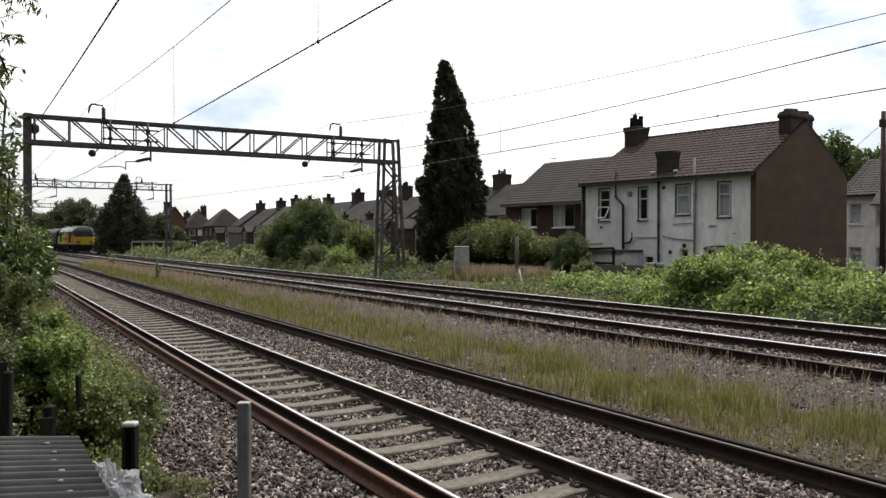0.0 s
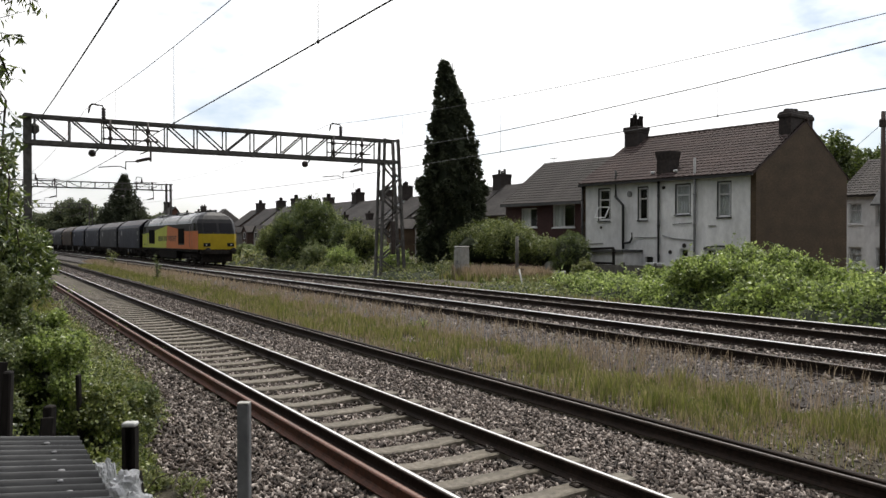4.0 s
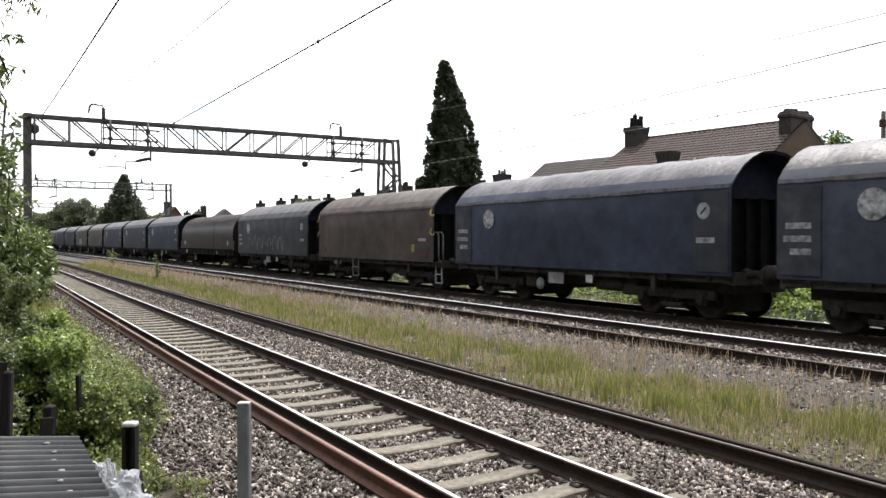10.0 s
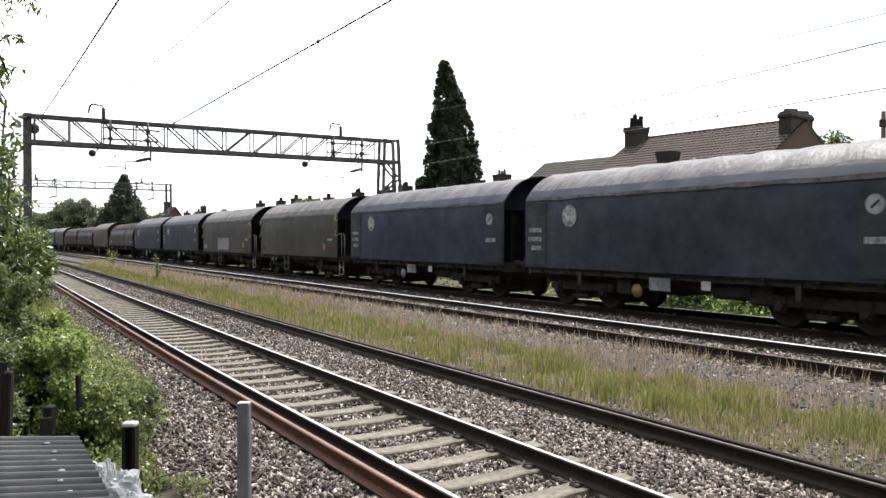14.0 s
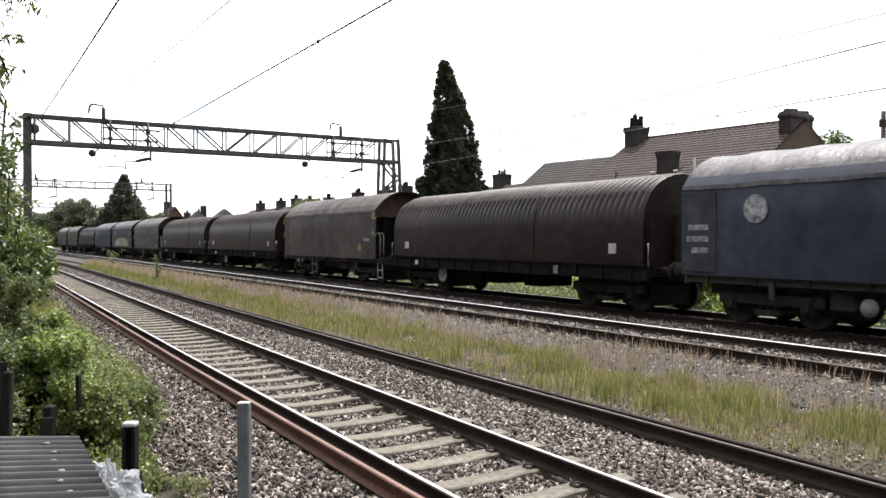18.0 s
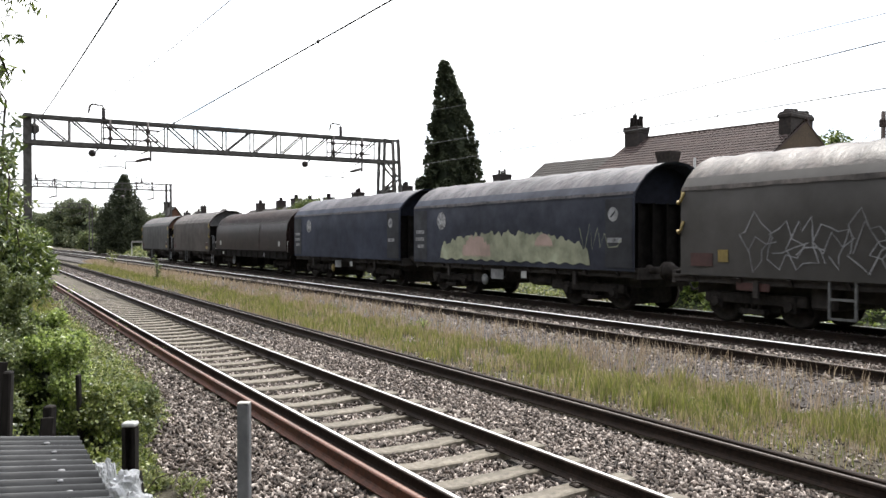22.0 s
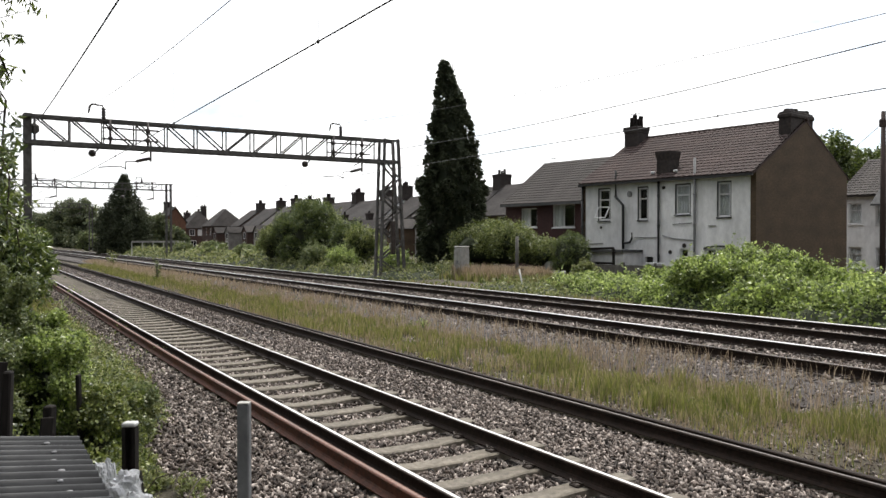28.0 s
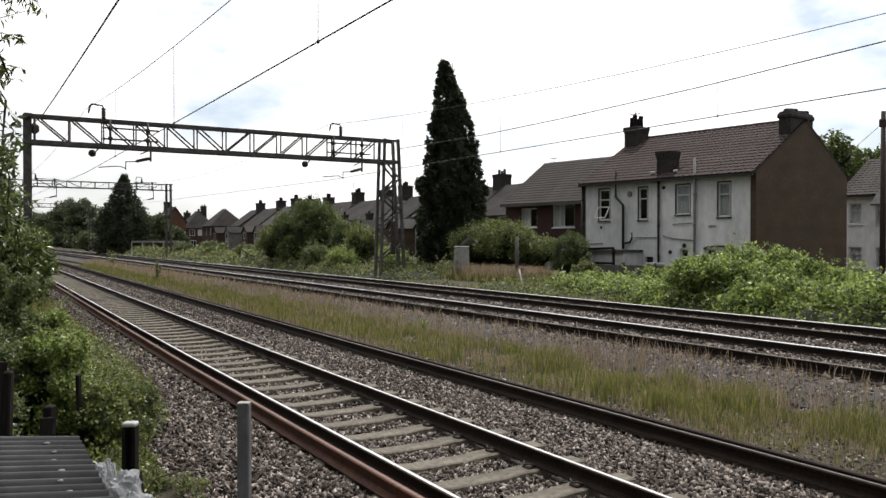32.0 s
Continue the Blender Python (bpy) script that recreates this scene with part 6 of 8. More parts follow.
M["grass"] = island("grass_blade", [(0.05, 0.066, 0.017), (0.115, 0.138, 0.034), (0.22, 0.22, 0.07), (0.09, 0.085, 0.04), (0.32, 0.28, 0.15), (0.12, 0.11, 0.055), (0.095, 0.122, 0.03)], 0.65, 0.42)
M["dry_grass"] = island("dry_grass", [(0.19, 0.145, 0.10), (0.32, 0.25, 0.18), (0.15, 0.12, 0.075), (0.40, 0.33, 0.25)], 0.7, 0.35)


def unit(v):
    return v / np.maximum(np.linalg.norm(v, axis=1, keepdims=True), 1e-6)


def leaves(P, size, aspect=0.55, up=0.5, droop=0.2, outward=None):
    """Folded leaves of two halves at the points P."""
    n = len(P)
    size = np.broadcast_to(size, (n,)) * rng.uniform(0.6, 1.25, n)
    a = rng.normal(size=(n, 3))
    if outward is not None:
        a = a * 0.6 + outward * 0.9
    a[:, 2] -= droop
    a = unit(a)
    nn = rng.normal(size=(n, 3)) * 0.7
    nn[:, 2] += up
    b = unit(np.cross(a, nn))
    nn = np.cross(b, a)
    s = size[:, None]
    base, tip = P, P + a * s
    mid = P + a * s * 0.45
    l = mid + b * s * aspect * 0.5 + nn * s * 0.10
    r = mid - b * s * aspect * 0.5 + nn * s * 0.10
    V = np.stack([base, l, tip, r], axis=1).reshape(-1, 3)
    i = np.arange(n)[:, None] * 4
    F = np.concatenate([i + [0, 2, 1], i + [0, 3, 2]], axis=1).reshape(-1, 3)
    return V, F


def clumps(centres, radii, n, flat=1.0, shell=0.55):
    """Points in and on many small lumps: more of them near each lump's skin."""
    centres, radii = np.asarray(centres, float), np.asarray(radii, float)
    w = radii ** 2
    k = rng.choice(len(centres), size=n, p=w / w.sum())
    d = unit(rng.normal(size=(n, 3)))
    r = radii[k] * (shell + (1 - shell) * rng.random(n) ** 0.6)
    P = centres[k] + d * r[:, None] * [1, 1, flat]
    return P, d


def crown(centre, size, lumps, lump_r, reach=(0.62, 1.0)):
    """Centres and radii of lumps over an uneven ellipsoid."""
    d = unit(rng.normal(size=(lumps, 3)))
    d[:, 2] = np.where(d[:, 2] < -0.5, -d[:, 2], d[:, 2])
    q = rng.uniform(*reach, lumps)
    C = np.asarray(centre) + d * np.asarray(size) * q[:, None]
    return C, rng.uniform(0.6, 1.3, lumps) * lump_r


def limbs(bm, foot, top, spread, r, n, seed):
    rnd = random.Random(seed)
    foot, top = Vector(foot), Vector(top)
    mid = foot.lerp(top, 0.45) + Vector((rnd.uniform(-0.1, 0.1), rnd.uniform(-0.1, 0.1), 0))
    rod(bm, foot, mid, r, 9, 0, r * 0.75)
    rod(bm, mid, top, r * 0.75, 8, 0, r * 0.25)
    for k in range(n):
        u = 0.25 + 0.7 * k / n
        a = foot.lerp(top, u)
        w = rnd.uniform(0, 6.28)
        e = a + Vector((math.cos(w) * spread, math.sin(w) * spread, rnd.uniform(0.2, 0.7) * spread)) * rnd.uniform(0.6, 1.0)
        rod(bm, a, e, r * 0.4, 6, 0, r * 0.1)


def shrub(name, x, y, h, rx, ry, n, leaf, material, label, category="shrub", lumps=40, lump_r=None, group="", low=0.1, aspect=0.55, trunk=0.05, base=None, shell=0.55, heart=0.66, shoots=0, ragged=False):
    z = land(x, y) if base is None else base
    t = thing(name, Matrix.Translation((x, y, z)), label, category, group)
    bm = bmesh.new()
    for k in range(4):
        w = k * 1.6
        limbs(bm, (0.12 * math.cos(w), 0.12 * math.sin(w), -0.05), (rx * 0.45 * math.cos(w), ry * 0.45 * math.sin(w), h * 0.75), min(rx, ry) * 0.5, trunk, 5, k + int(x * 10))
    part("stem_frame", bm, M["bark"], t)
    C, R = crown((0, 0, h * (0.5 + low / 2)), (rx * 0.93, ry * 0.93, h * (0.5 - low / 2) * 0.95), int(lumps * 2.2), 0.7 * (lump_r or 0.3 * min(rx, ry)))
    if ragged:
        C, R = crown((0, 0, h * (0.5 + low / 2)), (rx, ry, h * (0.5 - low / 2)), int(lumps * 0.8), 0.85 * (lump_r or 0.3 * min(rx, ry)), (0.45, 1.12))
    P, d = clumps(C, R, n, 1.0, shell * 0.6)
    P = P + rng.normal(size=P.shape) * 0.16 * (lump_r or 0.3 * min(rx, ry))
    P = P[P[:, 2] > 0.02]
    V, F = leaves(P, leaf, aspect, outward=d[:len(P)] * 0 + rng.normal(size=P.shape) * 0.3)
    bulk("foliage", V, F, material, "dense leafy foliage", parent=t)
    if category in ("bramble", "shrub", "hedge", "tree") and h > 0.5:
        top = P[P[:, 2] > h * 0.55]
        S = []
        if shoots:
            top = P[P[:, 2] > h * 0.3]
        for q in range(min(len(top), shoots or 5 + int(rx * 14))):
            a = top[rng.integers(len(top))]
            w, e = rng.uniform(0, 6.28), rng.uniform(0.12, 0.4) * (1.6 if shoots else min(1.0, 3.0 * leaf / 0.25))
            for i in range(18):
                u = i / 17
                S.append((a[0] + math.cos(w) * e * 0.7 * u * u, a[1] + math.sin(w) * e * 0.7 * u * u, a[2] + e * math.sin(u * 1.9)))
        if S:
            V, F = leaves(np.array(S), leaf * 0.85, 0.35 if shoots else 0.6, up=0.6)
            bulk("young_growth", V, F, material, "young shoots above the mass", parent=t)
    # solid dark core, seen only through gaps: its colour stands for inner shade
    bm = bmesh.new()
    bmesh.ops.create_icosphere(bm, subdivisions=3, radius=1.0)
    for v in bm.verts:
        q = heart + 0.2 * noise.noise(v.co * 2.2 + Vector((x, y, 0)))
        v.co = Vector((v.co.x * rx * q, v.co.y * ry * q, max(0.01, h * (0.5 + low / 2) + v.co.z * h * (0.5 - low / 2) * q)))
    part("solid_core", bm, M["gap_shade"], t, "solid dark core that stands for the shade within")
    return t


def tree(name, x, y, h, r, n, leaf, material, label, lumps=60, crown_from=0.2, group="", trunk=0.16):
    z = land(x, y)
    t = thing(name, Matrix.Translation((x, y, z)), label, "tree", group)
    bm = bmesh.new()
    limbs(bm, (0, 0, -0.1), (0.1, 0.1, h * 0.85), r * 0.7, trunk, 12, int(x * 7 + y))
    part("trunk", bm, M["bark"], t)
    C, R = crown((0, 0, h * (1 + crown_from) / 2), (r, r, h * (1 - crown_from) / 2), lumps, 0.28 * r)
    P, d = clumps(C, R, n)
    V, F = leaves(P, leaf, 0.6)
    bulk("crown", V, F, material, "uneven leafy crown", parent=t)
    # solid core inside the crown, coloured dark in place of shade
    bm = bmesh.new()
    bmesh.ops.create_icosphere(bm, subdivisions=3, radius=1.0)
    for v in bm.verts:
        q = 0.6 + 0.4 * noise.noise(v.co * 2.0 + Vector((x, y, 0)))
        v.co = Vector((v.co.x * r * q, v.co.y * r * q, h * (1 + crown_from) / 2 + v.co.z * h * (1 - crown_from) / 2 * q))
    part("solid_core", bm, M["gap_shade"], t, "solid dark core that stands for the shade within")
    return t


def conifer(x, y, h, r, n, spray, label, top_power=0.6, base=None, lean=(0.0, 0.0)):
    """A dense dark conifer: drooping sprays all round an upright trunk."""
    z = land(x, y) if base is None else base
    t = thing("conifer", Matrix.Translation((x, y, z)), label, "tree")
    bm = bmesh.new()
    rod(bm, (0, 0, -0.1), (0, 0, h * 0.55), 0.28, 10, 0, 0.16)
    rod(bm, (0, 0, h * 0.55), (0, 0, h * 0.97), 0.16, 8, 0, 0.02)
    for k in range(40):
        u = 0.1 + 0.85 * k / 40
        w = k * 2.4
        e = r * min(1.0, ((1 - u) / 0.75)) ** top_power * 0.8
        rod(bm, (0, 0, h * u), (e * math.cos(w), e * math.sin(w), h * u + 0.2), 0.035, 5, 0, 0.01)
    part("trunk", bm, M["bark"], t)
    m = 900
    u = rng.random(m) ** 1.1
    w = rng.uniform(0, 2 * np.pi, m)
    rad = r * np.minimum(1.0, (1 - u) / 0.6) ** top_power * rng.uniform(0.55, 1.12, m)
    C = np.stack([rad * np.cos(w), rad * np.sin(w), u * h * 0.955 + 0.25], axis=1)
    R = rng.uniform(0.1, 0.36, m) * (0.45 + 0.55 * (1 - u)) * r / 2
    P, d = clumps(C, R, n, 1.6, 0.2)
    out = np.stack([P[:, 0], P[:, 1], 0 * P[:, 2]], axis=1)
    bend = np.clip(P[:, 2] / h, 0, 1.1) ** 4
    P[:, 0] += lean[0] * bend
    P[:, 1] += lean[1] * bend
    V, F = leaves(P, spray, 0.38, up=0.6, droop=0.35, outward=unit(out))
    bulk("foliage", V, F, M["needle"], "dark drooping evergreen sprays", parent=t)
    # the core that no light comes through
    rows = [(0.03, h * 0.93)] + [(r * min(1.0, (1 - q) / 0.6) ** top_power * 0.62, h * q) for q in (0.85, 0.7, 0.5, 0.3, 0.1, 0.02)]
    bm = bmesh.new()
    turned(bm, rows[::-1], 14)
    part("solid_core", bm, M["needle"], t)
    return t


conifer(24.5, 40.1, 12.75, 1.74, 60000, 0.27, "tall dense dark conifer standing beside the hedge", 0.74, None, (-0.5, 0.3))
conifer(17.8, 114.1, 10.9, 3.2, 22000, 0.4, "broad dark evergreen tree beside the far gantry", 0.95)

shrub("hedge", 24.8, 36.2, 2.9, 2.4, 3.1, 34000, 0.1, M["leaf_shrub"], "broad rounded green hedge beside the conifer", "hedge", 70, 0.55, "", 0.1, 0.55, 0.05, None, 0.55, 0.76)
shrub("hedge", 26.2, 34.0, 1.95, 1.5, 1.9, 12000, 0.09, M["leaf_shrub"], "lower sprawling end of the green hedge", "hedge", 40, 0.42)
shrub("shrub", 26.55, 31.7, 2.35, 1.05, 1.05, 14000, 0.075, M["leaf_mid"], "small clipped round shrub in front of the houses", "shrub", 60, 0.3, "", -0.15, 0.55, 0.05, None, 0.55, 0.78)
for x, y, h, rx, ry, n, mat_ in ((19.9, 50.6, 4.7, 2.0, 2.6, 30000, "leaf_mid"), (20.9, 50.9, 4.5, 1.25, 1.5, 12000, "leaf_shrub"), (18.9, 53.2, 3.9, 1.15, 1.6, 12000, "leaf_mid"), (18.5, 54.6, 3.0, 1.1, 1.8, 11000, "leaf_shrub"), (20.7, 46.4, 3.1, 1.2, 1.7, 14000, "leaf_mid"), (20.4, 43.9, 2.7, 1.1, 1.5, 12000, "leaf_shrub"), (18.6, 47.0, 1.5, 0.9, 1.5, 8000, "leaf_grey"), (19.0, 51.6, 2.3, 1.1, 1.8, 10000, "leaf_mid"), (18.9, 43.4, 1.3, 0.9, 1.5, 7000, "leaf_bright"), (20.0, 38.9, 1.3, 0.9, 1.2, 7000, "leaf_bright")):
    shrub("shrub", x, y, h, rx, ry, int(n * 0.8), 0.14, M[mat_], "large untrimmed shrub on the far side of the line", "shrub", 60, 0.42, "shrubs along the line", 0.1, 0.4, 0.05, None, 0.55, 0.66, int(60 * rx))
for x, y, h, r in ((61.5, 40.5, 10.6, 2.8), (65.5, 40.0, 9.6, 2.5), (68.5, 39.5, 9.6, 2.4)):
    tree("tree", x, y, h, r, 9000, 0.3, M["leaf_mid"], "leafy tree behind the houses", 60, 0.3, "trees behind the houses")
FAR_SIDE = ((21, 162, 6.6, 2.6), (20.2, 182, 10.2, 3.4), (19.5, 206, 11.4, 4.0), (24.5, 150, 6.5, 3), (26, 190, 7.6, 3.4), (18, 240, 9.4, 4.0), (28, 172, 7.5, 4), (30, 139, 3.6, 2.0), (24.5, 128, 5.6, 2.4), (27, 215, 8.4, 4), (17.5, 275, 9.5, 5), (9, 285, 8, 7))
LINE_END = ((0, 265, 9, 8), (16, 305, 10, 9), (25, 260, 9, 8), (30, 235, 8, 7), (-9, 250, 9, 8), (4, 225, 6, 4), (-6, 150, 10, 5), (-8, 180, 12, 6), (-10, 215, 13, 6), (-16, 180, 13, 6), (-22, 240, 14, 7), (-9, 120, 9, 5), (-7, 100, 9, 5))
for x, y, h, r in itertools.chain(FAR_SIDE, LINE_END):
    tree("tree", x, y, h, r, 7000, 0.5, M["far_leaf"], "distant leafy tree closing the view down the line", 60, -0.05, "distant trees")

for x, y, h, r in ((17.2, 149, 3.3, 1.5), (17.9, 129, 2.9, 1.3)):
    shrub("shrub", x, y, h, r, r, 3000, 0.35, M["leaf_grey"], "light green bush at the far bend of the line", "shrub", 30, 0.5, "distant scrub", -0.2)
for x, y, h, r in ((19, 234, 4.2, 5.0), (17, 268, 4.8, 6.0), (21, 178, 3.2, 4.0), (22, 158, 3.0, 3.6), (19.5, 202, 3.8, 4.6), (25, 215, 3.6, 5.0), (10, 280, 5.0, 7.0), (1, 262, 4.6, 6.5)):
    shrub("shrub", x, y, h, r, r, 3500, 0.5, M["far_leaf"], "low scrub under the distant trees", "shrub", 40, 1.1, "distant scrub", -0.2)
for x, y, h, rx, ry in ((19.6, 62.0, 1.2, 1.0, 1.8), (20.4, 67.5, 1.5, 1.2, 2.2), (19.4, 73.0, 1.3, 1.0, 2.2), (20.8, 79.5, 1.7, 1.3, 2.6), (19.8, 88.0, 1.5, 1.2, 2.8)):
    shrub("bramble_bush", x, y, h, rx, ry, 5000, 0.2, M["leaf_grey"], "sprawling bramble mound along the far side", "bramble", 34, 0.32, "bramble mounds", 0.02, 0.7, 0.02, None, 0.6)

# near-side tree belt added unseen beside and behind the eye, to dim sky light
for i in range(15):
    tree("tree", -8.5 - 2.5 * (i % 3) - 1.2 * math.sin(i * 2.1), -62 + i * 10.5, 9.0 + 2.0 * math.sin(i * 1.7), 5.2, 5000, 0.42, M["far_leaf"], "leafy tree added unseen along the near side to dim sky light", 50, 0.04, "trees along the near side")

# brambles and ivy on the bank in front of the white house
def bank_h(x, y):
    edge = 17.6 + max(0.0, y - 17.0) * 0.24 + 0.3 * noise.noise((y * 0.8, 4.0, 2.0))
    a = min(max((x - edge + 0.2) / 0.9, 0), 1) ** 0.7 * min(max((29.0 - y) / 5, 0.3), 1)
    b = (0.42 if y < 16 else 0.62 if y < 18 else 0.62 - 0.13 * min(4.0, y - 18)) + 0.4 * noise.noise((x * 0.35, y * 0.35, 1.0)) + 0.42 * noise.noise((x * 0.9, y * 0.9, 5.0)) + 0.26 * noise.noise((x * 2.1, y * 2.1, 9.0))
    hump = 0.45 * math.exp(-((x - 22.5) / 2.2) ** 2 - ((y - 17.0) / 2.6) ** 2)
    return max(0.0, a * (b + hump))


def thicket(name, x0, x1, y0, y1, n, size, material, label, height, base, step=0.4, patch=1.1):
    X = np.arange(x0, x1 + 0.01, step)
    Y = np.arange(y0, y1 + 0.01, step)
    # sheet beneath the leaves; its dark colour paints shade into the gaps
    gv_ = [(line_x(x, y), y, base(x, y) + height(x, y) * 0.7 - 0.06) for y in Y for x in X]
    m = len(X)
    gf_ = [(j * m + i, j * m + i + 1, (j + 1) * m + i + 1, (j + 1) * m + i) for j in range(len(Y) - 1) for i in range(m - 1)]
    under = bulk(name, gv_, gf_, M["gap_shade"], label, "undergrowth", "stuff", smooth=True)
    px, py = rng.uniform(x0, x1, n), rng.uniform(y0, y1, n)
    hh = np.array([height(a, b) for a, b in zip(px, py)])
    grown = np.array([min(1.0, max(0.16, 0.5 + 2.0 * noise.noise((a * patch, b * patch, 61.0)) + 1.1 * noise.noise((a * patch * 2.6, b * patch * 2.6, 67.0)))) for a, b in zip(px, py)])
    keep = (hh > 0.06) & (rng.random(n) < grown)
    px, py, hh = px[keep], py[keep], hh[keep] * (0.72 + 0.4 * grown[keep])
    n = len(px)
    zz = np.array([base(a, b) for a, b in zip(px, py)]) + hh * (0.5 + 0.56 * rng.random(n) ** 0.6) + rng.exponential(0.05, n) * (hh > 0.2)
    lx = np.array([line_x(a, b) for a, b in zip(px, py)])
    P = np.stack([lx, py, zz], axis=1)
    V, F = leaves(P, size, 0.75, up=0.9, droop=0.1)
    bulk("foliage", V, F, material, "overlapping leaves", parent=under)
    # arching shoots that stand clear
    S = []
    for q in rng.choice(n, size=max(20, n // 420), replace=False):
        if hh[q] < 0.3:
            continue
        w = rng.uniform(0, 6.28)
        for i in range(16):
            u = i / 15
            S.append((P[q, 0] + math.cos(w) * 0.25 * u, P[q, 1] + math.sin(w) * 0.25 * u, P[q, 2] + 0.5 * math.sin(u * 1.9)))
    if S:
        V, F = leaves(np.array(S), size * 0.9, 0.6, up=0.8)
        bulk("young_growth", V, F, material, "young shoots above the mass", parent=under)
    return under


thicket("bramble_bank", 16.9, 27.0, 5.0, 30.0, 125000, 0.115, M["leaf_bright"], "bright green brambles and ivy massed on the bank", bank_h, lambda x, y: land(x, y))


def edge_h(x, y):
    """The foot of the brambles, trailing down to the ballast."""
    foot = 17.5 + max(0.0, y - 17.0) * 0.24 + 0.25 * noise.noise((y * 0.8, 4.0, 2.0))
    u = x - foot
    return max(0.0, min(1.0, u / 0.3) * min(1.0, (2.6 - u) / 0.8) * (0.42 + 0.3 * noise.noise((x * 1.3, y * 1.1, 91.0)) + 0.22 * noise.noise((x * 3.1, y * 2.7, 93.0)))) if 0 < u < 2.6 else 0.0


thicket("bramble_edge", 17.2, 21.6, 5.0, 25.0, 62000, 0.1, M["leaf_bright"], "bright bramble leaves trailing down to the ballast", edge_h, lambda x, y: land(x, y), 0.3, 2.4)


def verge_h(x, y):
    a = min(max((x - 17.4) / 1.2, 0), 1) * min(max((24.5 - x) / 3, 0), 1) * min(max((y - 56.5) / 3, 0), 1)
    return max(0.03, a * (0.75 + 0.5 * noise.noise((x * 0.5, y * 0.3, 3.0)) + 0.3 * noise.noise((x * 1.3, y * 1.1, 7.0))))


thicket("bramble_verge", 17.2, 24.5, 57.0, 108.0, 26000, 0.24, M["leaf_weed"], "grey-green brambles along the far side of the line", verge_h, lambda x, y: land(x, y), 0.8)


def weed_h(x, y):
    a = min(max((x - 17.0) / 1.0, 0), 1) * min(max((y - 20.5) / 4, 0), 1) * min(max((57.2 - y) / 2, 0.2), 1)
    a *= 1.0 - 0.9 * min(1.0, max(0.0, (y - 26.8) / 1.0)) * min(1.0, max(0.0, (34.6 - y) / 1.0))
    a *= 0.5 + 0.5 * min(1.0, max(0.0, (y - 26.5) / 3.0))
    return max(0.0, a * (0.5 + 0.4 * noise.noise((x * 0.6, y * 0.5, 13.0)) + 0.3 * noise.noise((x * 1.6, y * 1.4, 17.0))))


thicket("weeds", 16.9, 24.6, 20.5, 57.0, 44000, 0.13, M["leaf_weed"], "low weeds and brambles round the gantry foot", weed_h, lambda x, y: land(x, y), 0.6)

UPPER_MOUNDS = ((20.3, 20.6, 0.45, 0.9, 1.5, 4500), (20.6, 17.9, 1.25, 0.62, 0.9, 5000), (19.0, 16.2, 1.3, 0.9, 1.1, 5000), (21.8, 17.4, 1.6, 1.0, 1.2, 6500), (20.6, 14.6, 1.15, 1.0, 1.2, 5500), (22.6, 15.2, 0.65, 0.9, 1.0, 5000), (19.4, 12.6, 0.7, 0.9, 1.0, 4000), (21.6, 12.6, 0.6, 1.0, 1.1, 4500))
LOWER_MOUNDS = ((18.9, 10.2, 0.95, 0.8, 1.0, 4000), (20.4, 10.2, 0.9, 0.9, 1.1, 4500), (22.6, 10.6, 0.7, 1.0, 1.2, 4500), (21.6, 24.4, 0.4, 0.8, 1.3, 4000), (22.4, 20.6, 0.75, 1.0, 1.3, 5000), (18.7, 13.6, 0.8, 0.6, 0.9, 3000), (18.9, 17.6, 0.6, 0.6, 0.9, 3000), (24.4, 14.0, 0.5, 1.0, 1.2, 4000), (24.0, 18.6, 1.6, 1.0, 1.2, 4000))
for x, y, h, rx, ry, n in itertools.chain(UPPER_MOUNDS, LOWER_MOUNDS):
    shrub("bramble_bush", x, y, h, rx * 1.35, ry * 1.35, int(n * 1.9), 0.1, M["leaf_bright"], "bright yellow-green bramble mound on the bank", "bramble", 46, 0.26, "bramble mounds", 0.02, 0.7, 0.02, None, 0.75, 0.28, 14, True)
shrub("bramble_bush", 23.86, 27.5, 0.85, 0.5, 0.6, 2600, 0.1, M["leaf_weed"], "ivy clump grown over the end of the fence", "bramble", 20, 0.2, "bramble mounds", 0.02, 0.7, 0.02, None, 0.75, 0.42, 10, True)
shrub("bramble_bush", 0.80, 5.0, 0.7, 0.2, 0.42, 2200, 0.045, M["leaf_mid"], "small bramble under the snagged plastic", "bramble", 14, 0.12, "bramble mounds", 0.02, 0.7, 0.01)

# brambles on the near side, left of the nearer track
def near_h(x, y):
    edge = 2.45 + 0.35 * noise.noise((y * 0.4, 2.0, 0.0)) - max(0, 11.5 - y) * 0.22
    a = min(max((edge - x) / 0.9, 0), 1)
    b = 0.5 + max(0, 1.25 - x) * 0.55 + 0.6 * noise.noise((x * 0.9, y * 0.55, 21.0)) + 0.3 * noise.noise((x * 2.2, y * 1.9, 25.0))
    hollow = 1 - 0.9 * math.exp(-((x - 0.62) / 0.36) ** 2 - ((y - 7.8) / 1.2) ** 2)
    return max(0.0, a * b * hollow) if y > 6.3 else 0.0


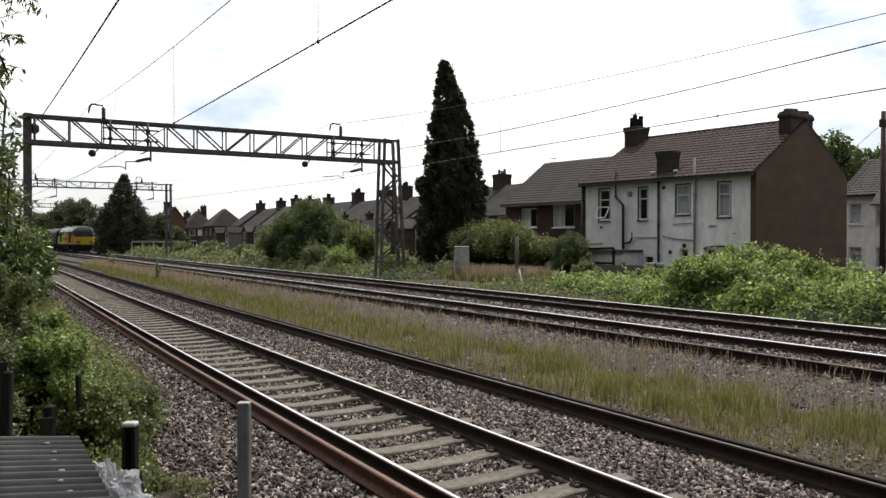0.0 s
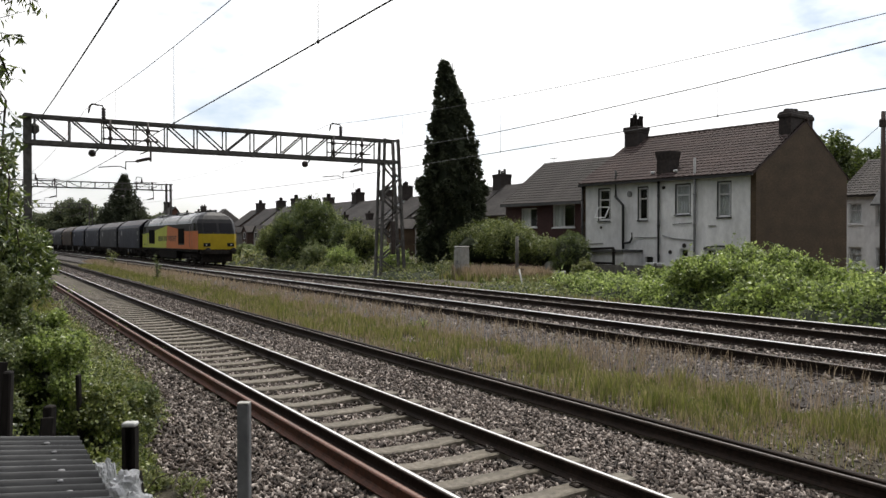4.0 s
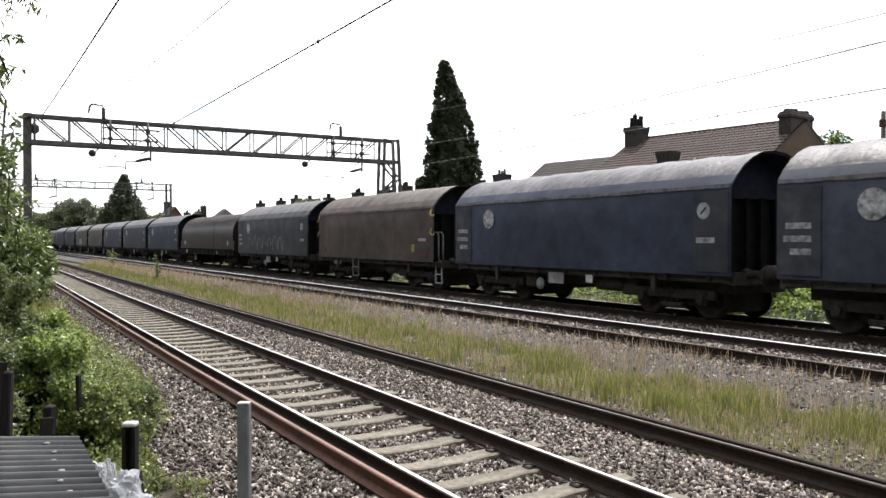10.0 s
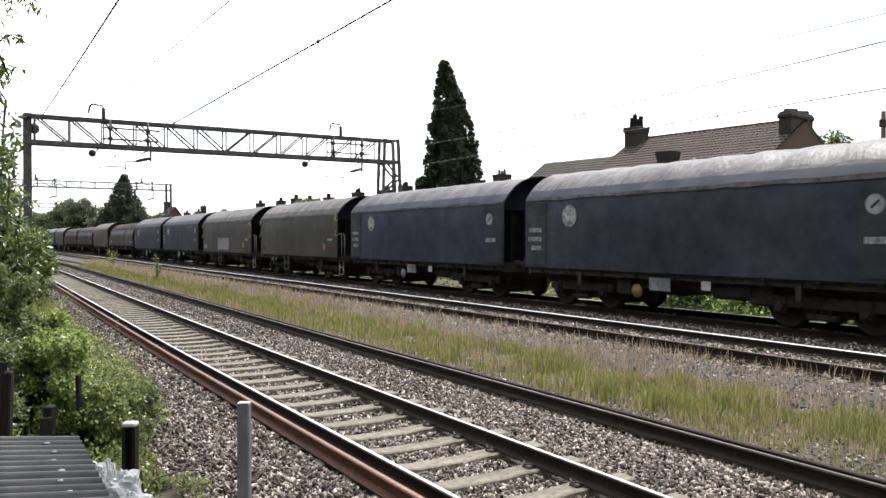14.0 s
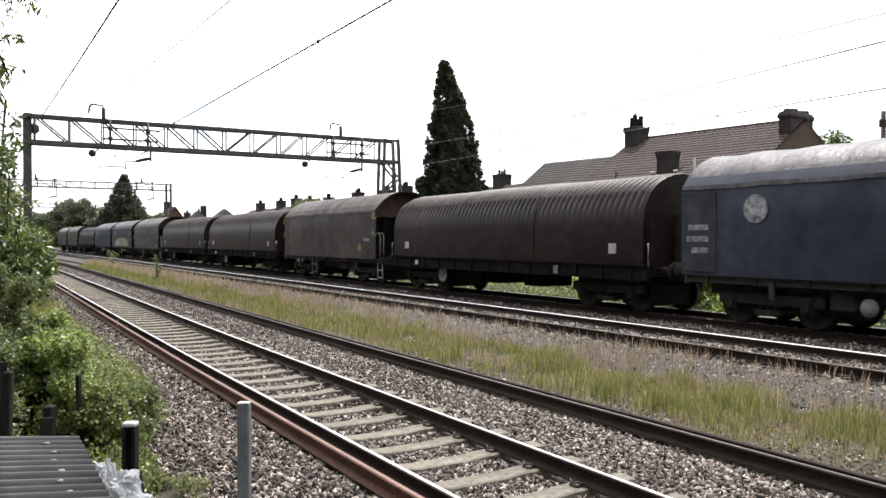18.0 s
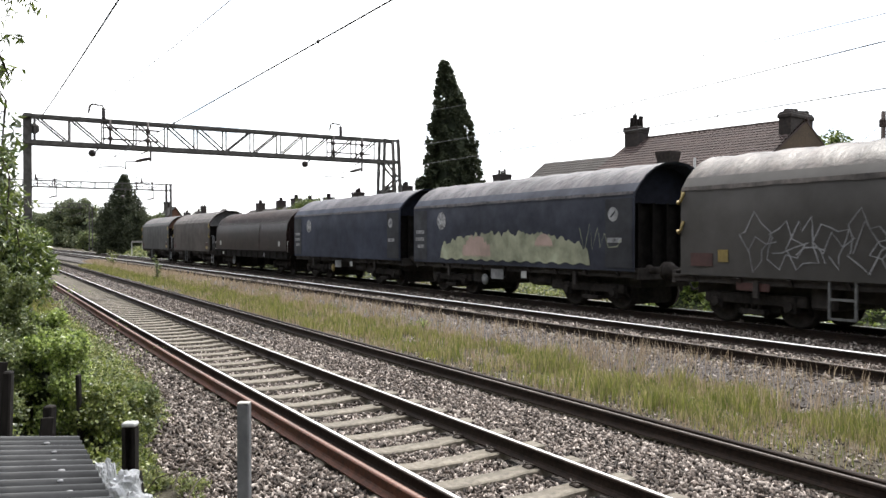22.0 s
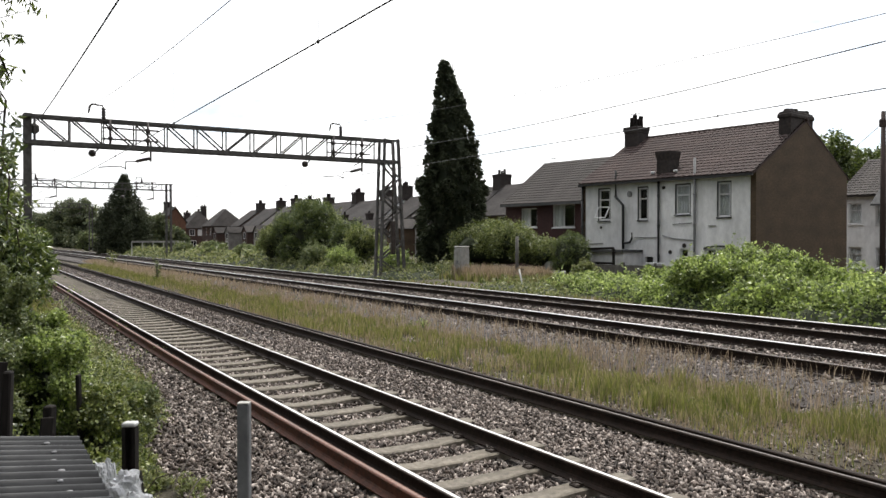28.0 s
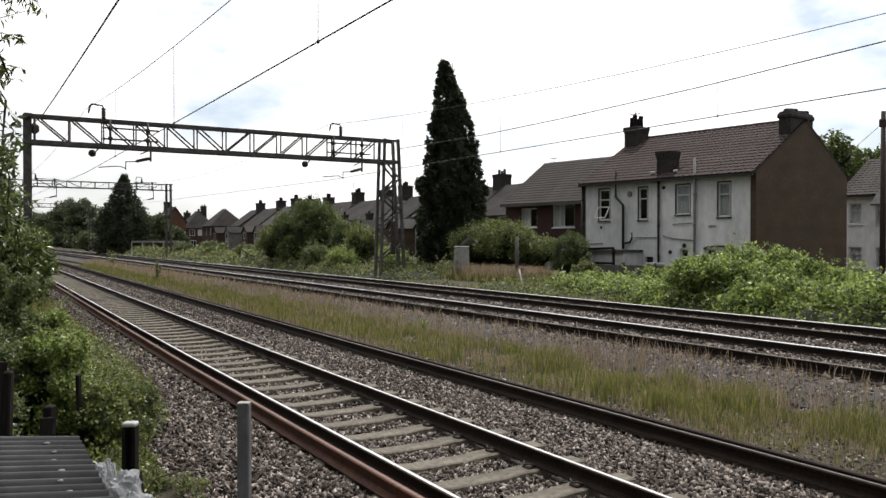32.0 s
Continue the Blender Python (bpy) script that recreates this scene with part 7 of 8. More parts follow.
thicket("bramble_thicket", -3.0, 2.7, 6.2, 21.0, 210000, 0.046, M["leaf_shrub"], "tangled brambles and bindweed beside the nearer track", near_h, lambda x, y: land(x, y) - 0.02, 0.3, 1.9)
for x, y, h, rx, ry, n, mat_ in ((0.88, 9.3, 1.46, 0.2, 0.3, 3600, "leaf_bright"), (1.1, 8.7, 1.0, 0.22, 0.3, 3600, "leaf_shrub"), (1.35, 9.6, 0.75, 0.3, 0.4, 4000, "leaf_shrub"), (1.75, 11.3, 0.5, 0.5, 0.7, 4000, "leaf_weed"), (1.2, 9.0, 0.5, 0.22, 0.35, 2600, "leaf_bright"), (0.5, 11.4, 1.6, 0.6, 0.9, 9000, "leaf_mid"), (0.9, 13.6, 0.9, 0.5, 1.0, 6000, "leaf_grey"), (-0.05, 8.6, 1.65, 0.4, 0.6, 7000, "leaf_grey"), (1.5, 10.6, 0.62, 0.5, 0.8, 5000, "leaf_grey"), (-0.5, 10.2, 2.1, 0.9, 1.2, 9000, "leaf_shrub"), (0.33, 10.5, 2.0, 0.5, 0.7, 8000, "leaf_grey"), (0.72, 10.0, 1.55, 0.36, 0.6, 7000, "leaf_bright")):
    shrub("bramble_bush", x, y, h, rx, ry, int(n * 3), 0.042, M[mat_], "mound of bramble and ivy leaves beside the ballast", "bramble", 40, 0.13, "bramble mounds", 0.05, 0.7, 0.02, None, 0.75, 0.42, 22, True)


def fringe_h(x, y):
    """Low weeds that creep out over the edge of the ballast."""
    edge = np.interp(y, (7.0, 9.6, 11.8, 15.7, 22.0), (1.5, 1.85, 2.4, 2.72, 2.7)) + 0.25 * noise.noise((y * 1.3, 5.0, 1.0))
    return max(0.0, (0.2 + 0.3 * noise.noise((x * 1.6, y * 1.2, 45.0))) * min(1.0, max(0.0, (edge - x) / 0.3)))


thicket("weed_fringe", 1.2, 3.0, 7.0, 22.0, 60000, 0.04, M["leaf_weed"], "grey-green weeds creeping over the ballast edge", fringe_h, lambda x, y: land(x, y) + 0.02, 0.3, 2.6)
# trees on the near side that lean over the left of the line
for x, y, h, rx, ry, n in ((0.75, 22.0, 2.9, 1.0, 2.0, 18000), (-0.35, 19.0, 5.4, 1.25, 2.0, 18000), (1.2, 27.0, 3.0, 1.1, 2.4, 14000), (0.4, 33.0, 4.0, 1.3, 3.0, 12000), (0.8, 45.0, 4.0, 1.5, 5.0, 12000)):
    shrub("tree", x, y, h, rx, ry, int(n * 0.6), 0.16, M["leaf_mid"], "leafy young tree at the edge of the near side", "tree", 60, 0.3, "lineside trees", 0.1, 0.5, 0.06)


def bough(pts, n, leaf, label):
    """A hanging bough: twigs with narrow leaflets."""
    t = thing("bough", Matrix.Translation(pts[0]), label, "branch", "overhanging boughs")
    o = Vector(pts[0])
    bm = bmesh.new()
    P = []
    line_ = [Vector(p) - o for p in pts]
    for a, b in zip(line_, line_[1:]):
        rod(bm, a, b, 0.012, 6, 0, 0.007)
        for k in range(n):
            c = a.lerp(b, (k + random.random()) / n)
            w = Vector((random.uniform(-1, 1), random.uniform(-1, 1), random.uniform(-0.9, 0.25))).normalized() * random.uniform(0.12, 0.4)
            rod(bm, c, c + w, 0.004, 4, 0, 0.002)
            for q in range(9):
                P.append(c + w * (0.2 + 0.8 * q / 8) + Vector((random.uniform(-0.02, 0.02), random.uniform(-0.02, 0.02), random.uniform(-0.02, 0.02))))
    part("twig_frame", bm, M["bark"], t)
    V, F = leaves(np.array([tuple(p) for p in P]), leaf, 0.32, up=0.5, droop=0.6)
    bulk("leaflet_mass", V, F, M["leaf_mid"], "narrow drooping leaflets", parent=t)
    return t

# a tree beside the track and the boughs that hang out from it
tree("tree", -3.1, 9.7, 8.2, 2.0, 9000, 0.16, M["leaf_mid"], "leafy tree whose boughs hang towards the track", 50, 0.3, "lineside trees", 0.13)
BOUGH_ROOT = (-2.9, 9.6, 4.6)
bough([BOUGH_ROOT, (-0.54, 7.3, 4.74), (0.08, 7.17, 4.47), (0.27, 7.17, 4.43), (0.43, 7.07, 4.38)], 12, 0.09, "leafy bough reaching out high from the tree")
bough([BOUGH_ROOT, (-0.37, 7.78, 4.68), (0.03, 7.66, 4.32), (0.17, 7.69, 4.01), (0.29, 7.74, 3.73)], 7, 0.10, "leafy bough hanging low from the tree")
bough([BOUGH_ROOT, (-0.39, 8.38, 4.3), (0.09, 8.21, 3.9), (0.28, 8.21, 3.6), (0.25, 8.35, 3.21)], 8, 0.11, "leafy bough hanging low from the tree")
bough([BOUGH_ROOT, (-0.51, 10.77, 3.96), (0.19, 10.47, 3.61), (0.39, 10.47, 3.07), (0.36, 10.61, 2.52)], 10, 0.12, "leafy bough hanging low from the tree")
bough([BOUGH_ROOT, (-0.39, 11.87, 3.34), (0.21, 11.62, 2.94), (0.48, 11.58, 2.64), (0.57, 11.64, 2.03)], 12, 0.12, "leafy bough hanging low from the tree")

# ---- grass ----


def blades(name, x0, x1, y0, y1, n, h, material, label, w=0.006, dens=None, clump=0.0, hx=None):
    px, py = rng.uniform(x0, x1, n), y0 + (y1 - y0) * rng.random(n) ** 1.7
    if dens is not None:
        keep = rng.random(n) < np.array([dens(a, b) for a, b in zip(px, py)])
        px, py = px[keep], py[keep]
    n = len(px)
    lx = np.array([line_x(a, b) for a, b in zip(px, py)])
    z = np.array([land(a, b) for a, b in zip(lx, py)])
    H = h * rng.uniform(0.45, 1.3, n) * (1.0 if hx is None else np.array([hx(a, b) for a, b in zip(px, py)]))
    a = rng.uniform(0, 2 * np.pi, n)
    lean = rng.uniform(0.05, 0.45, n) * H
    dx, dy = np.cos(a), np.sin(a)
    W = w * rng.uniform(0.7, 1.5, n) * (1 + py / 14)
    bx, by = 0.86 * W, -0.5 * W
    P0, P1 = np.stack([lx - bx, py - by, z], 1), np.stack([lx + bx, py + by, z], 1)
    mx, my = lx + dx * lean * 0.35, py + dy * lean * 0.35
    P2, P3 = np.stack([mx - bx * 0.75, my - by * 0.75, z + H * 0.6], 1), np.stack([mx + bx * 0.75, my + by * 0.75, z + H * 0.6], 1)
    P4 = np.stack([lx + dx * lean, py + dy * lean, z + H], 1)
    V = np.stack([P0, P1, P2, P3, P4], 1).reshape(-1, 3)
    i = np.arange(n)[:, None] * 5
    F = np.concatenate([i + [0, 1, 3], i + [0, 3, 2], i + [2, 3, 4]], 1).reshape(-1, 3)
    return bulk(name, V, F, material, label, "grass")


def tufted(x, y):
    q = noise.noise((x * 1.1, y * 0.45, 31.0)) + 0.6 * noise.noise((x * 2.7, y * 1.5, 35.0))
    edge = min(1.0, max(0.0, (x - 7.42 - 0.25 * noise.noise((y * 0.7, 3.0, 71.0))) / 0.6)) * min(1.0, max(0.0, (10.0 - 0.03 * max(0, 22 - y) - x) / 0.9))
    return max(0.1, min(1.0, 0.46 + 1.5 * q)) * edge


blades("grass", 7.25, 10.2, 3.0, 75.0, 150000, 0.19, M["grass"], "uneven yellow-green grass strip between the tracks", 0.003, tufted, 0.0, lambda x, y: max(0.35, 0.85 + 1.1 * noise.noise((x * 1.7, y * 1.2, 51.0))))
blades("dry_grass", 8.6, 10.55, 5.0, 80.0, 10000, 0.36, M["dry_grass"], "tall dry seeding grass along the ballast edge", 0.0028, lambda x, y: max(0.02, min(1.0, 0.15 + 0.02 * y + 0.8 * noise.noise((x * 0.8, y * 0.35, 41.0)))))
blades("dry_grass", 7.4, 10.2, 3.0, 40.0, 16000, 0.15, M["dry_grass"], "short dead straw among the grass", 0.0026, lambda x, y: max(0.05, 0.5 + 0.9 * noise.noise((x * 1.4, y * 0.9, 83.0))))
blades("dry_grass", 20.4, 22.0, 27.5, 33.5, 2600, 0.66, M["dry_grass"], "tall dry grass round the lineside cabinet", 0.006)
blades("grass", 1.7, 2.7, 14.0, 40.0, 7000, 0.2, M["grass"], "rough grass between the brambles and the ballast", 0.006, lambda x, y: 0.7 if x < 2.5 + 0.25 * noise.noise((y, 1, 1)) else 0.15)
blades("grass", 19.9, 22.4, 26.0, 34.5, 1600, 0.45, M["grass"], "green grass among the dry stalks by the cabinet", 0.006)
blades("grass", 17.2, 18.2, 8.0, 60.0, 1800, 0.14, M["grass"], "low weeds at the far edge of the ballast", 0.006)


def weed(x, y, h, r, n, leaf, material, label):
    """A slender weed: a few stems with leaves all the way up."""
    t = thing("weed", Matrix.Translation((line_x(x, y), y, land(line_x(x, y), y))), label, "weed", "weeds")
    bm = bmesh.new()
    P = []
    for k in range(5):
        w = k * 1.26 + x
        e = Vector((math.cos(w) * r * 0.8, math.sin(w) * r * 0.8, h * (1.0 - 0.13 * k)))
        sweep(bm, [(0, 0, -0.04), tuple(e * 0.5 + Vector((0, 0, h * 0.1))), tuple(e)], 0.008, 5)
        for q in range(n // 5):
            u = (q + random.random()) / (n // 5)
            c = e * u + Vector((0, 0, h * 0.1 * math.sin(math.pi * u)))
            P.append(c + Vector((random.uniform(-1, 1), random.uniform(-1, 1), random.uniform(-0.5, 0.5))) * r * (0.75 - 0.5 * u))
    part("stem_frame", bm, M["bark"], t)
    V, F = leaves(np.array([tuple(p) for p in P]), leaf, 0.42, up=0.5)
    bulk("foliage", V, F, material, "narrow leaves all the way up", parent=t)
    return t


weed(8.4, 44.5, 1.45, 0.22, 260, 0.12, M["leaf_mid"], "tall slender weed growing in the grass strip")
weed(9.9, 68.0, 1.35, 0.42, 220, 0.17, M["leaf_weed"], "spiky pale weed growing in the grass strip")
weed(9.3, 16.5, 0.26, 0.16, 160, 0.06, M["leaf_bright"], "small leafy weed growing in the grass strip")
for x, y, h, r in ((1.75, 7.1, 0.2, 0.2), (1.6, 8.2, 0.16, 0.16), (1.5, 6.3, 0.24, 0.26), (1.62, 6.0, 0.2, 0.2), (1.85, 7.9, 0.16, 0.2)):
    weed(x, y, h, r, 420, 0.05, M["leaf_weed"], "low olive weed growing in the ballast")

# ---- loose ballast ----
CUBE_V = np.array([(x, y, z) for x in (-0.62, 0.62) for y in (-0.62, 0.62) for z in (-0.62, 0.62)])
CUBE_F = np.array([(0, 1, 3), (0, 3, 2), (4, 6, 7), (4, 7, 5), (0, 4, 5), (0, 5, 1), (2, 3, 7), (2, 7, 6), (0, 2, 6), (0, 6, 4), (1, 5, 7), (1, 7, 3)])
OCT_V = np.array([(1, 0, 0), (-1, 0, 0), (0, 1, 0), (0, -1, 0), (0, 0, 1), (0, 0, -1)], float)
OCT_F = np.array([(0, 2, 4), (2, 1, 4), (1, 3, 4), (3, 0, 4), (2, 0, 5), (1, 2, 5), (3, 1, 5), (0, 3, 5)])


def stones(name, P, r, shape, label):
    """Angular stones, each turned and stretched by chance."""
    n = len(P)
    BV, BF = shape
    k = len(BV)
    q = unit(rng.normal(size=(n, 4)))
    w, x, y, z = q.T
    Rm = np.stack([np.stack([1 - 2 * (y * y + z * z), 2 * (x * y - z * w), 2 * (x * z + y * w)], 1), np.stack([2 * (x * y + z * w), 1 - 2 * (x * x + z * z), 2 * (y * z - x * w)], 1), np.stack([2 * (x * z - y * w), 2 * (y * z + x * w), 1 - 2 * (x * x + y * y)], 1)], 1)
    B = BV[None] * (1 + rng.uniform(-0.55, 0.4, (n, k, 3))) * (rng.uniform(0.75, 1.25, (n, 1, 3)) * np.array([0.42, 0.85, 1.45]))
    V = np.einsum("nij,nkj->nki", Rm, B) * (r * rng.uniform(0.6, 1.35, n))[:, None, None] + P[:, None, :]
    F = (np.arange(n)[:, None, None] * k + BF[None]).reshape(-1, 3)
    return bulk(name, V.reshape(-1, 3), F, M["stone"], label, "stones")


def bed_z(x):
    u = x - NEAR
    return np.interp(u, [-2.4, -1.55, -1.3, 1.3, 2.2, 2.9], [-0.13, -0.04, -0.035, -0.035, -0.04, -0.13])


def scatter(x0, x1, y0, y1, per):
    n = int((x1 - x0) * (y1 - y0) * per)
    return rng.uniform(x0, x1, n), rng.uniform(y0, y1, n)


sets = []
for y0, y1, per in ((1.0, 10.0, 1450), (10.0, 18.0, 700), (18.0, 40.0, 240), (40.0, 80.0, 60)):
    x, y = scatter(1.75, 7.0, y0, y1, per)
    k = np.round((y - 2.9) / 0.705)
    on = (np.abs(y - (2.9 + 0.705 * k)) < 0.115 + 0.03 * np.sin(k * 7.0) * (np.abs(x - NEAR) > 0.6)) & (np.abs(x - NEAR) < 1.33)
    on &= x > NEAR - 0.95
    on &= rng.random(len(x)) > 0.015 + np.clip((y - 11) * 0.022, 0, 0.8)
    thin = (x < 2.35) & (rng.random(len(x)) < (2.35 - x) * 0.9)
    near_rail = (np.abs(np.abs(x - NEAR) - 0.7525) < 0.09) | (np.abs(x - 3.218) < 0.09)
    keep = ~(on | thin | near_rail)
    x, y = x[keep], y[keep]
    z = bed_z(x) + rng.uniform(-0.02, 0.04, len(x)) - 0.022 * (np.abs(x - NEAR) < 0.7)
    sets.append(np.stack([np.array([line_x(a, b) for a, b in zip(x, y)]), y, z], 1))
stones("loose_ballast", np.concatenate(sets), 0.0285, (CUBE_V, CUBE_F), "grey and pinkish crushed stones of the nearer track")
sets = []
for y0, y1, per in ((5.0, 18.0, 230), (18.0, 40.0, 100), (40.0, 85.0, 40)):
    x, y = scatter(10.45, 17.9, y0, y1, per)
    z = np.interp(x, [9.2, 9.8, 16.7, 17.4, 18.0], [0.23, 0.36, 0.36, 0.29, 0.33]) + rng.uniform(0.0, 0.03, len(x))
    near_rail = (np.abs(np.abs(x - MID) - 0.7525) < 0.1) | (np.abs(np.abs(x - FAR) - 0.7525) < 0.1)
    sets.append(np.stack([x - BEND * y * y / 2, y, z], 1)[~near_rail])
stones("loose_ballast", np.concatenate(sets), 0.036, (OCT_V, OCT_F), "grey and pinkish crushed stones of the further tracks")

sets = []
for y0, y1, per in ((3.5, 14.0, 300), (14.0, 30.0, 110)):
    x, y = scatter(7.3, 10.5, y0, y1, per)
    z = np.maximum(np.array([land(line_x(a, b), b) for a, b in zip(x, y)]), np.interp(x, [9.1, 9.15, 9.55, 9.85, 10.5], [0.0, 0.195, 0.315, 0.355, 0.355])) + rng.uniform(-0.005, 0.015, len(x))
    sets.append(np.stack([np.array([line_x(a, b) for a, b in zip(x, y)]), y, z], 1))
stones("loose_ballast", np.concatenate(sets), 0.021, (OCT_V, OCT_F), "small stones strewn over the grass strip")

# ---- lineside things ----
M["concrete"] = pbr("pale_concrete", (0.30, 0.29, 0.27), (0.44, 0.43, 0.40), 0.9, scale=6, stain=0.3, bump=0.2)
M["steel_post"] = pbr("grey_painted_steel", (0.15, 0.155, 0.16), (0.24, 0.245, 0.25), 0.6, 0.2, scale=10, bump=0.1)
M["black_wood"] = pbr("blackened_timber", (0.008, 0.007, 0.0065), (0.03, 0.026, 0.023), 0.9, scale=14, bump=0.4, streak=(1, 1, 0.2))
M["tin"] = pbr("tarred_corrugated_iron", (0.006, 0.006, 0.0065), (0.022, 0.0225, 0.023), 0.42, 0.0, scale=5, stain=0.4, bump=0.1)
M["black_wood"].node_tree.nodes["Principled BSDF"].inputs["Specular IOR Level"].default_value = 0.12
M["tin"].node_tree.nodes["Principled BSDF"].inputs["Specular IOR Level"].default_value = 0.3
M["fence_wood"] = pbr("grey_fence_wood", (0.07, 0.065, 0.06), (0.15, 0.14, 0.13), 0.9, scale=10, bump=0.3, streak=(1, 1, 0.2))
M["pole_wood"] = pbr("dark_pole_wood", (0.03, 0.02, 0.018), (0.07, 0.045, 0.04), 0.9, scale=9, bump=0.4, streak=(1, 1, 0.15))
film = bpy.data.materials.new("clear_plastic_film")
film.use_nodes = True
fb = film.node_tree.nodes["Principled BSDF"]
fb.inputs["Base Color"].default_value, fb.inputs["Roughness"].default_value = (0.64, 0.65, 0.67, 1), 0.12
fb.inputs["Transmission Weight"].default_value, fb.inputs["IOR"].default_value = 0.55, 1.25
M["film"] = film

t = thing("marker_post", Matrix.Translation((1.45, 4.85, 0)), "grey steel marker post with a pale cut top", "post")
bm = bmesh.new()
soft_box(bm, -0.037, 0.037, -0.036, 0.036, -0.15, 1.32, 0.008, 0, Matrix.Rotation(radians(-31), 4, "Z"))
part("post_shaft", bm, M["steel_post"], t)
bm = bmesh.new()
soft_box(bm, -0.038, 0.038, -0.037, 0.037, 1.32, 1.33, 0.008, 0, Matrix.Rotation(radians(-31), 4, "Z"))
part("post_cap", bm, M["concrete"], t)

t = thing("fence_post", Matrix.Translation((0.93, 5.75, 0)), "dark steel fence post with a white painted cap", "post")
q = Matrix.Rotation(radians(-31), 4, "Z")
bm = bmesh.new()
for a in ((-0.045, -0.022, -0.035, 0.035), (0.022, 0.045, -0.035, 0.035), (-0.022, 0.022, 0.015, 0.03)):
    box(bm, a[0], a[1], a[2], a[3], -0.1, 1.06, 0, q)
bar(bm, q @ Vector((0.05, 0, 0.75)), q @ Vector((0.14, 0, 0.0)), 0.04)
part("post_shaft", bm, M["black_wood"], t)
bm = bmesh.new()
soft_box(bm, -0.047, 0.047, -0.04, 0.04, 1.06, 1.09, 0.008, 0, q)
part("post_cap", bm, M["white"], t)
for x, y, h, w in ((0.16, 5.75, 1.5, 0.05), (0.42, 6.05, 1.2, 0.06), (0.93, 8.6, 1.0, 0.035)):
    bm = bmesh.new()
    soft_box(bm, -w / 2, w / 2, -0.04, 0.04, -0.15, h, 0.01, 0, Matrix.Rotation(radians(random.uniform(-40, -15)), 4, "Z"))
    ob = link("fence_stake", bm, M["black_wood"])
    ob.matrix_basis = Matrix.Translation((x, y, 0)) @ Matrix.Rotation(radians(random.uniform(-4, 4)), 4, "Y")
    tagged(ob, "blackened broken timber fence stake among brambles", "fence post", "broken fence")

# what is left of a dark board fence under the brambles
t = thing("board_fence", Matrix.Translation((0.44, 6.0, -0.1)) @ Matrix.Rotation(radians(12), 4, "Z"), "blackened leaning board fence overgrown with brambles", "fence", "broken fence")
for k in range(9):
    bm = bmesh.new()
    soft_box(bm, -0.04, 0.04, -0.011, 0.011, 0, (1.12, 1.2, 1.32, 1.5, 1.72)[min(k, 4)] + 0.08 * math.sin(k * 2.7), 0.004, 0, Matrix.Translation((-0.105 * k, 0.01 * math.sin(k * 4), 0)) @ Matrix.Rotation(radians(5 * math.sin(k * 1.9)), 4, "Y"))
    part("board", bm, M["black_wood"], t)
bm = bmesh.new()
soft_box(bm, -1.3, 0.08, 0.013, 0.05, 0.55, 0.63, 0.006)
part("rail", bm, M["black_wood"], t)
for i, (a, b) in enumerate((((1.35, 6.9, 0.2), (1.95, 8.2, 0.42)), ((1.2, 7.6, 0.25), (1.75, 7.2, 0.55)), ((1.3, 6.2, 0.1), (1.6, 6.6, 0.5)), ((1.5, 8.8, 0.3), (2.1, 9.5, 0.5)))):
    bm = bmesh.new()
    o_ = Vector(b) - Vector(a)
    sweep(bm, [(0, 0, -0.15), tuple(o_ * 0.4 + Vector((0, 0, 0.1))), tuple(o_ * 0.8 + Vector((0, 0, 0.06))), tuple(o_)], 0.006, 5)
    ob = link("dead_stalk", bm, M["bark"])
    ob.matrix_basis = Matrix.Translation((a[0], a[1], land(a[0], a[1]) + 0.1))
    tagged(ob, "dry dead bramble stalk arching over ballast", "stalk", "dead stalks")

# low shed under corrugated iron
t = thing("shed", Matrix.Translation((0.53, 2.6, 0)), "low dark shed under a tarred corrugated iron roof", "shed")
bm = bmesh.new()
box(bm, -2.6, -0.12, 0.1, 2.3, -0.3, 1.1)
part("shed_wall", bm, M["black_wood"], t)
for i, (y0, y1, dz) in enumerate(((0.0, 0.84, 0.0), (0.76, 1.6, 0.005), (1.52, 2.43, 0.01))):
    bm = bmesh.new()
    n = int((y1 - y0) / 0.0095)
    top, low = [], []
    for k in range(n + 1):
        y = y0 + (y1 - y0) * k / n
        z = 1.165 + dz + 0.03 * math.sin(2 * math.pi * y / 0.112)
        ra = [bm.verts.new((x, y, z - x * 0.128 + 0.003 * math.sin(x * 3 + i))) for x in (0.0, -0.8, -1.6, -2.8)]
        rb = [bm.verts.new((v.co.x, y, v.co.z - 0.004)) for v in ra]
        top.append(ra)
        low.append(rb)
    for a, b in zip(top, top[1:]):
        for j in range(3):
            bm.faces.new((a[j], b[j], b[j + 1], a[j + 1])).smooth = True
    for a, b in zip(low, low[1:]):
        for j in range(3):
            bm.faces.new((a[j + 1], b[j + 1], b[j], a[j])).smooth = True
    for a, b, c, d in zip(top, top[1:], low, low[1:]):
        bm.faces.new((a[0], c[0], d[0], b[0]))
    bmesh.ops.recalc_face_normals(bm, faces=bm.faces[:])
    s = part("roof_sheet", bm, M["tin"], t, "corrugated iron sheet")
    for k in range(4):
        bm = bmesh.new()
        y = y0 + 0.12 + k * 0.2
        x = -0.16 - 0.02 * (k % 2)
        z = 1.165 + dz + 0.018 - x * 0.128
        turned(bm, [(0.017, 0), (0.015, 0.008), (0.001, 0.011)], 8, Matrix.Translation((x, y, z)))
        part("nail_cap", bm, M["dim_white"], s)

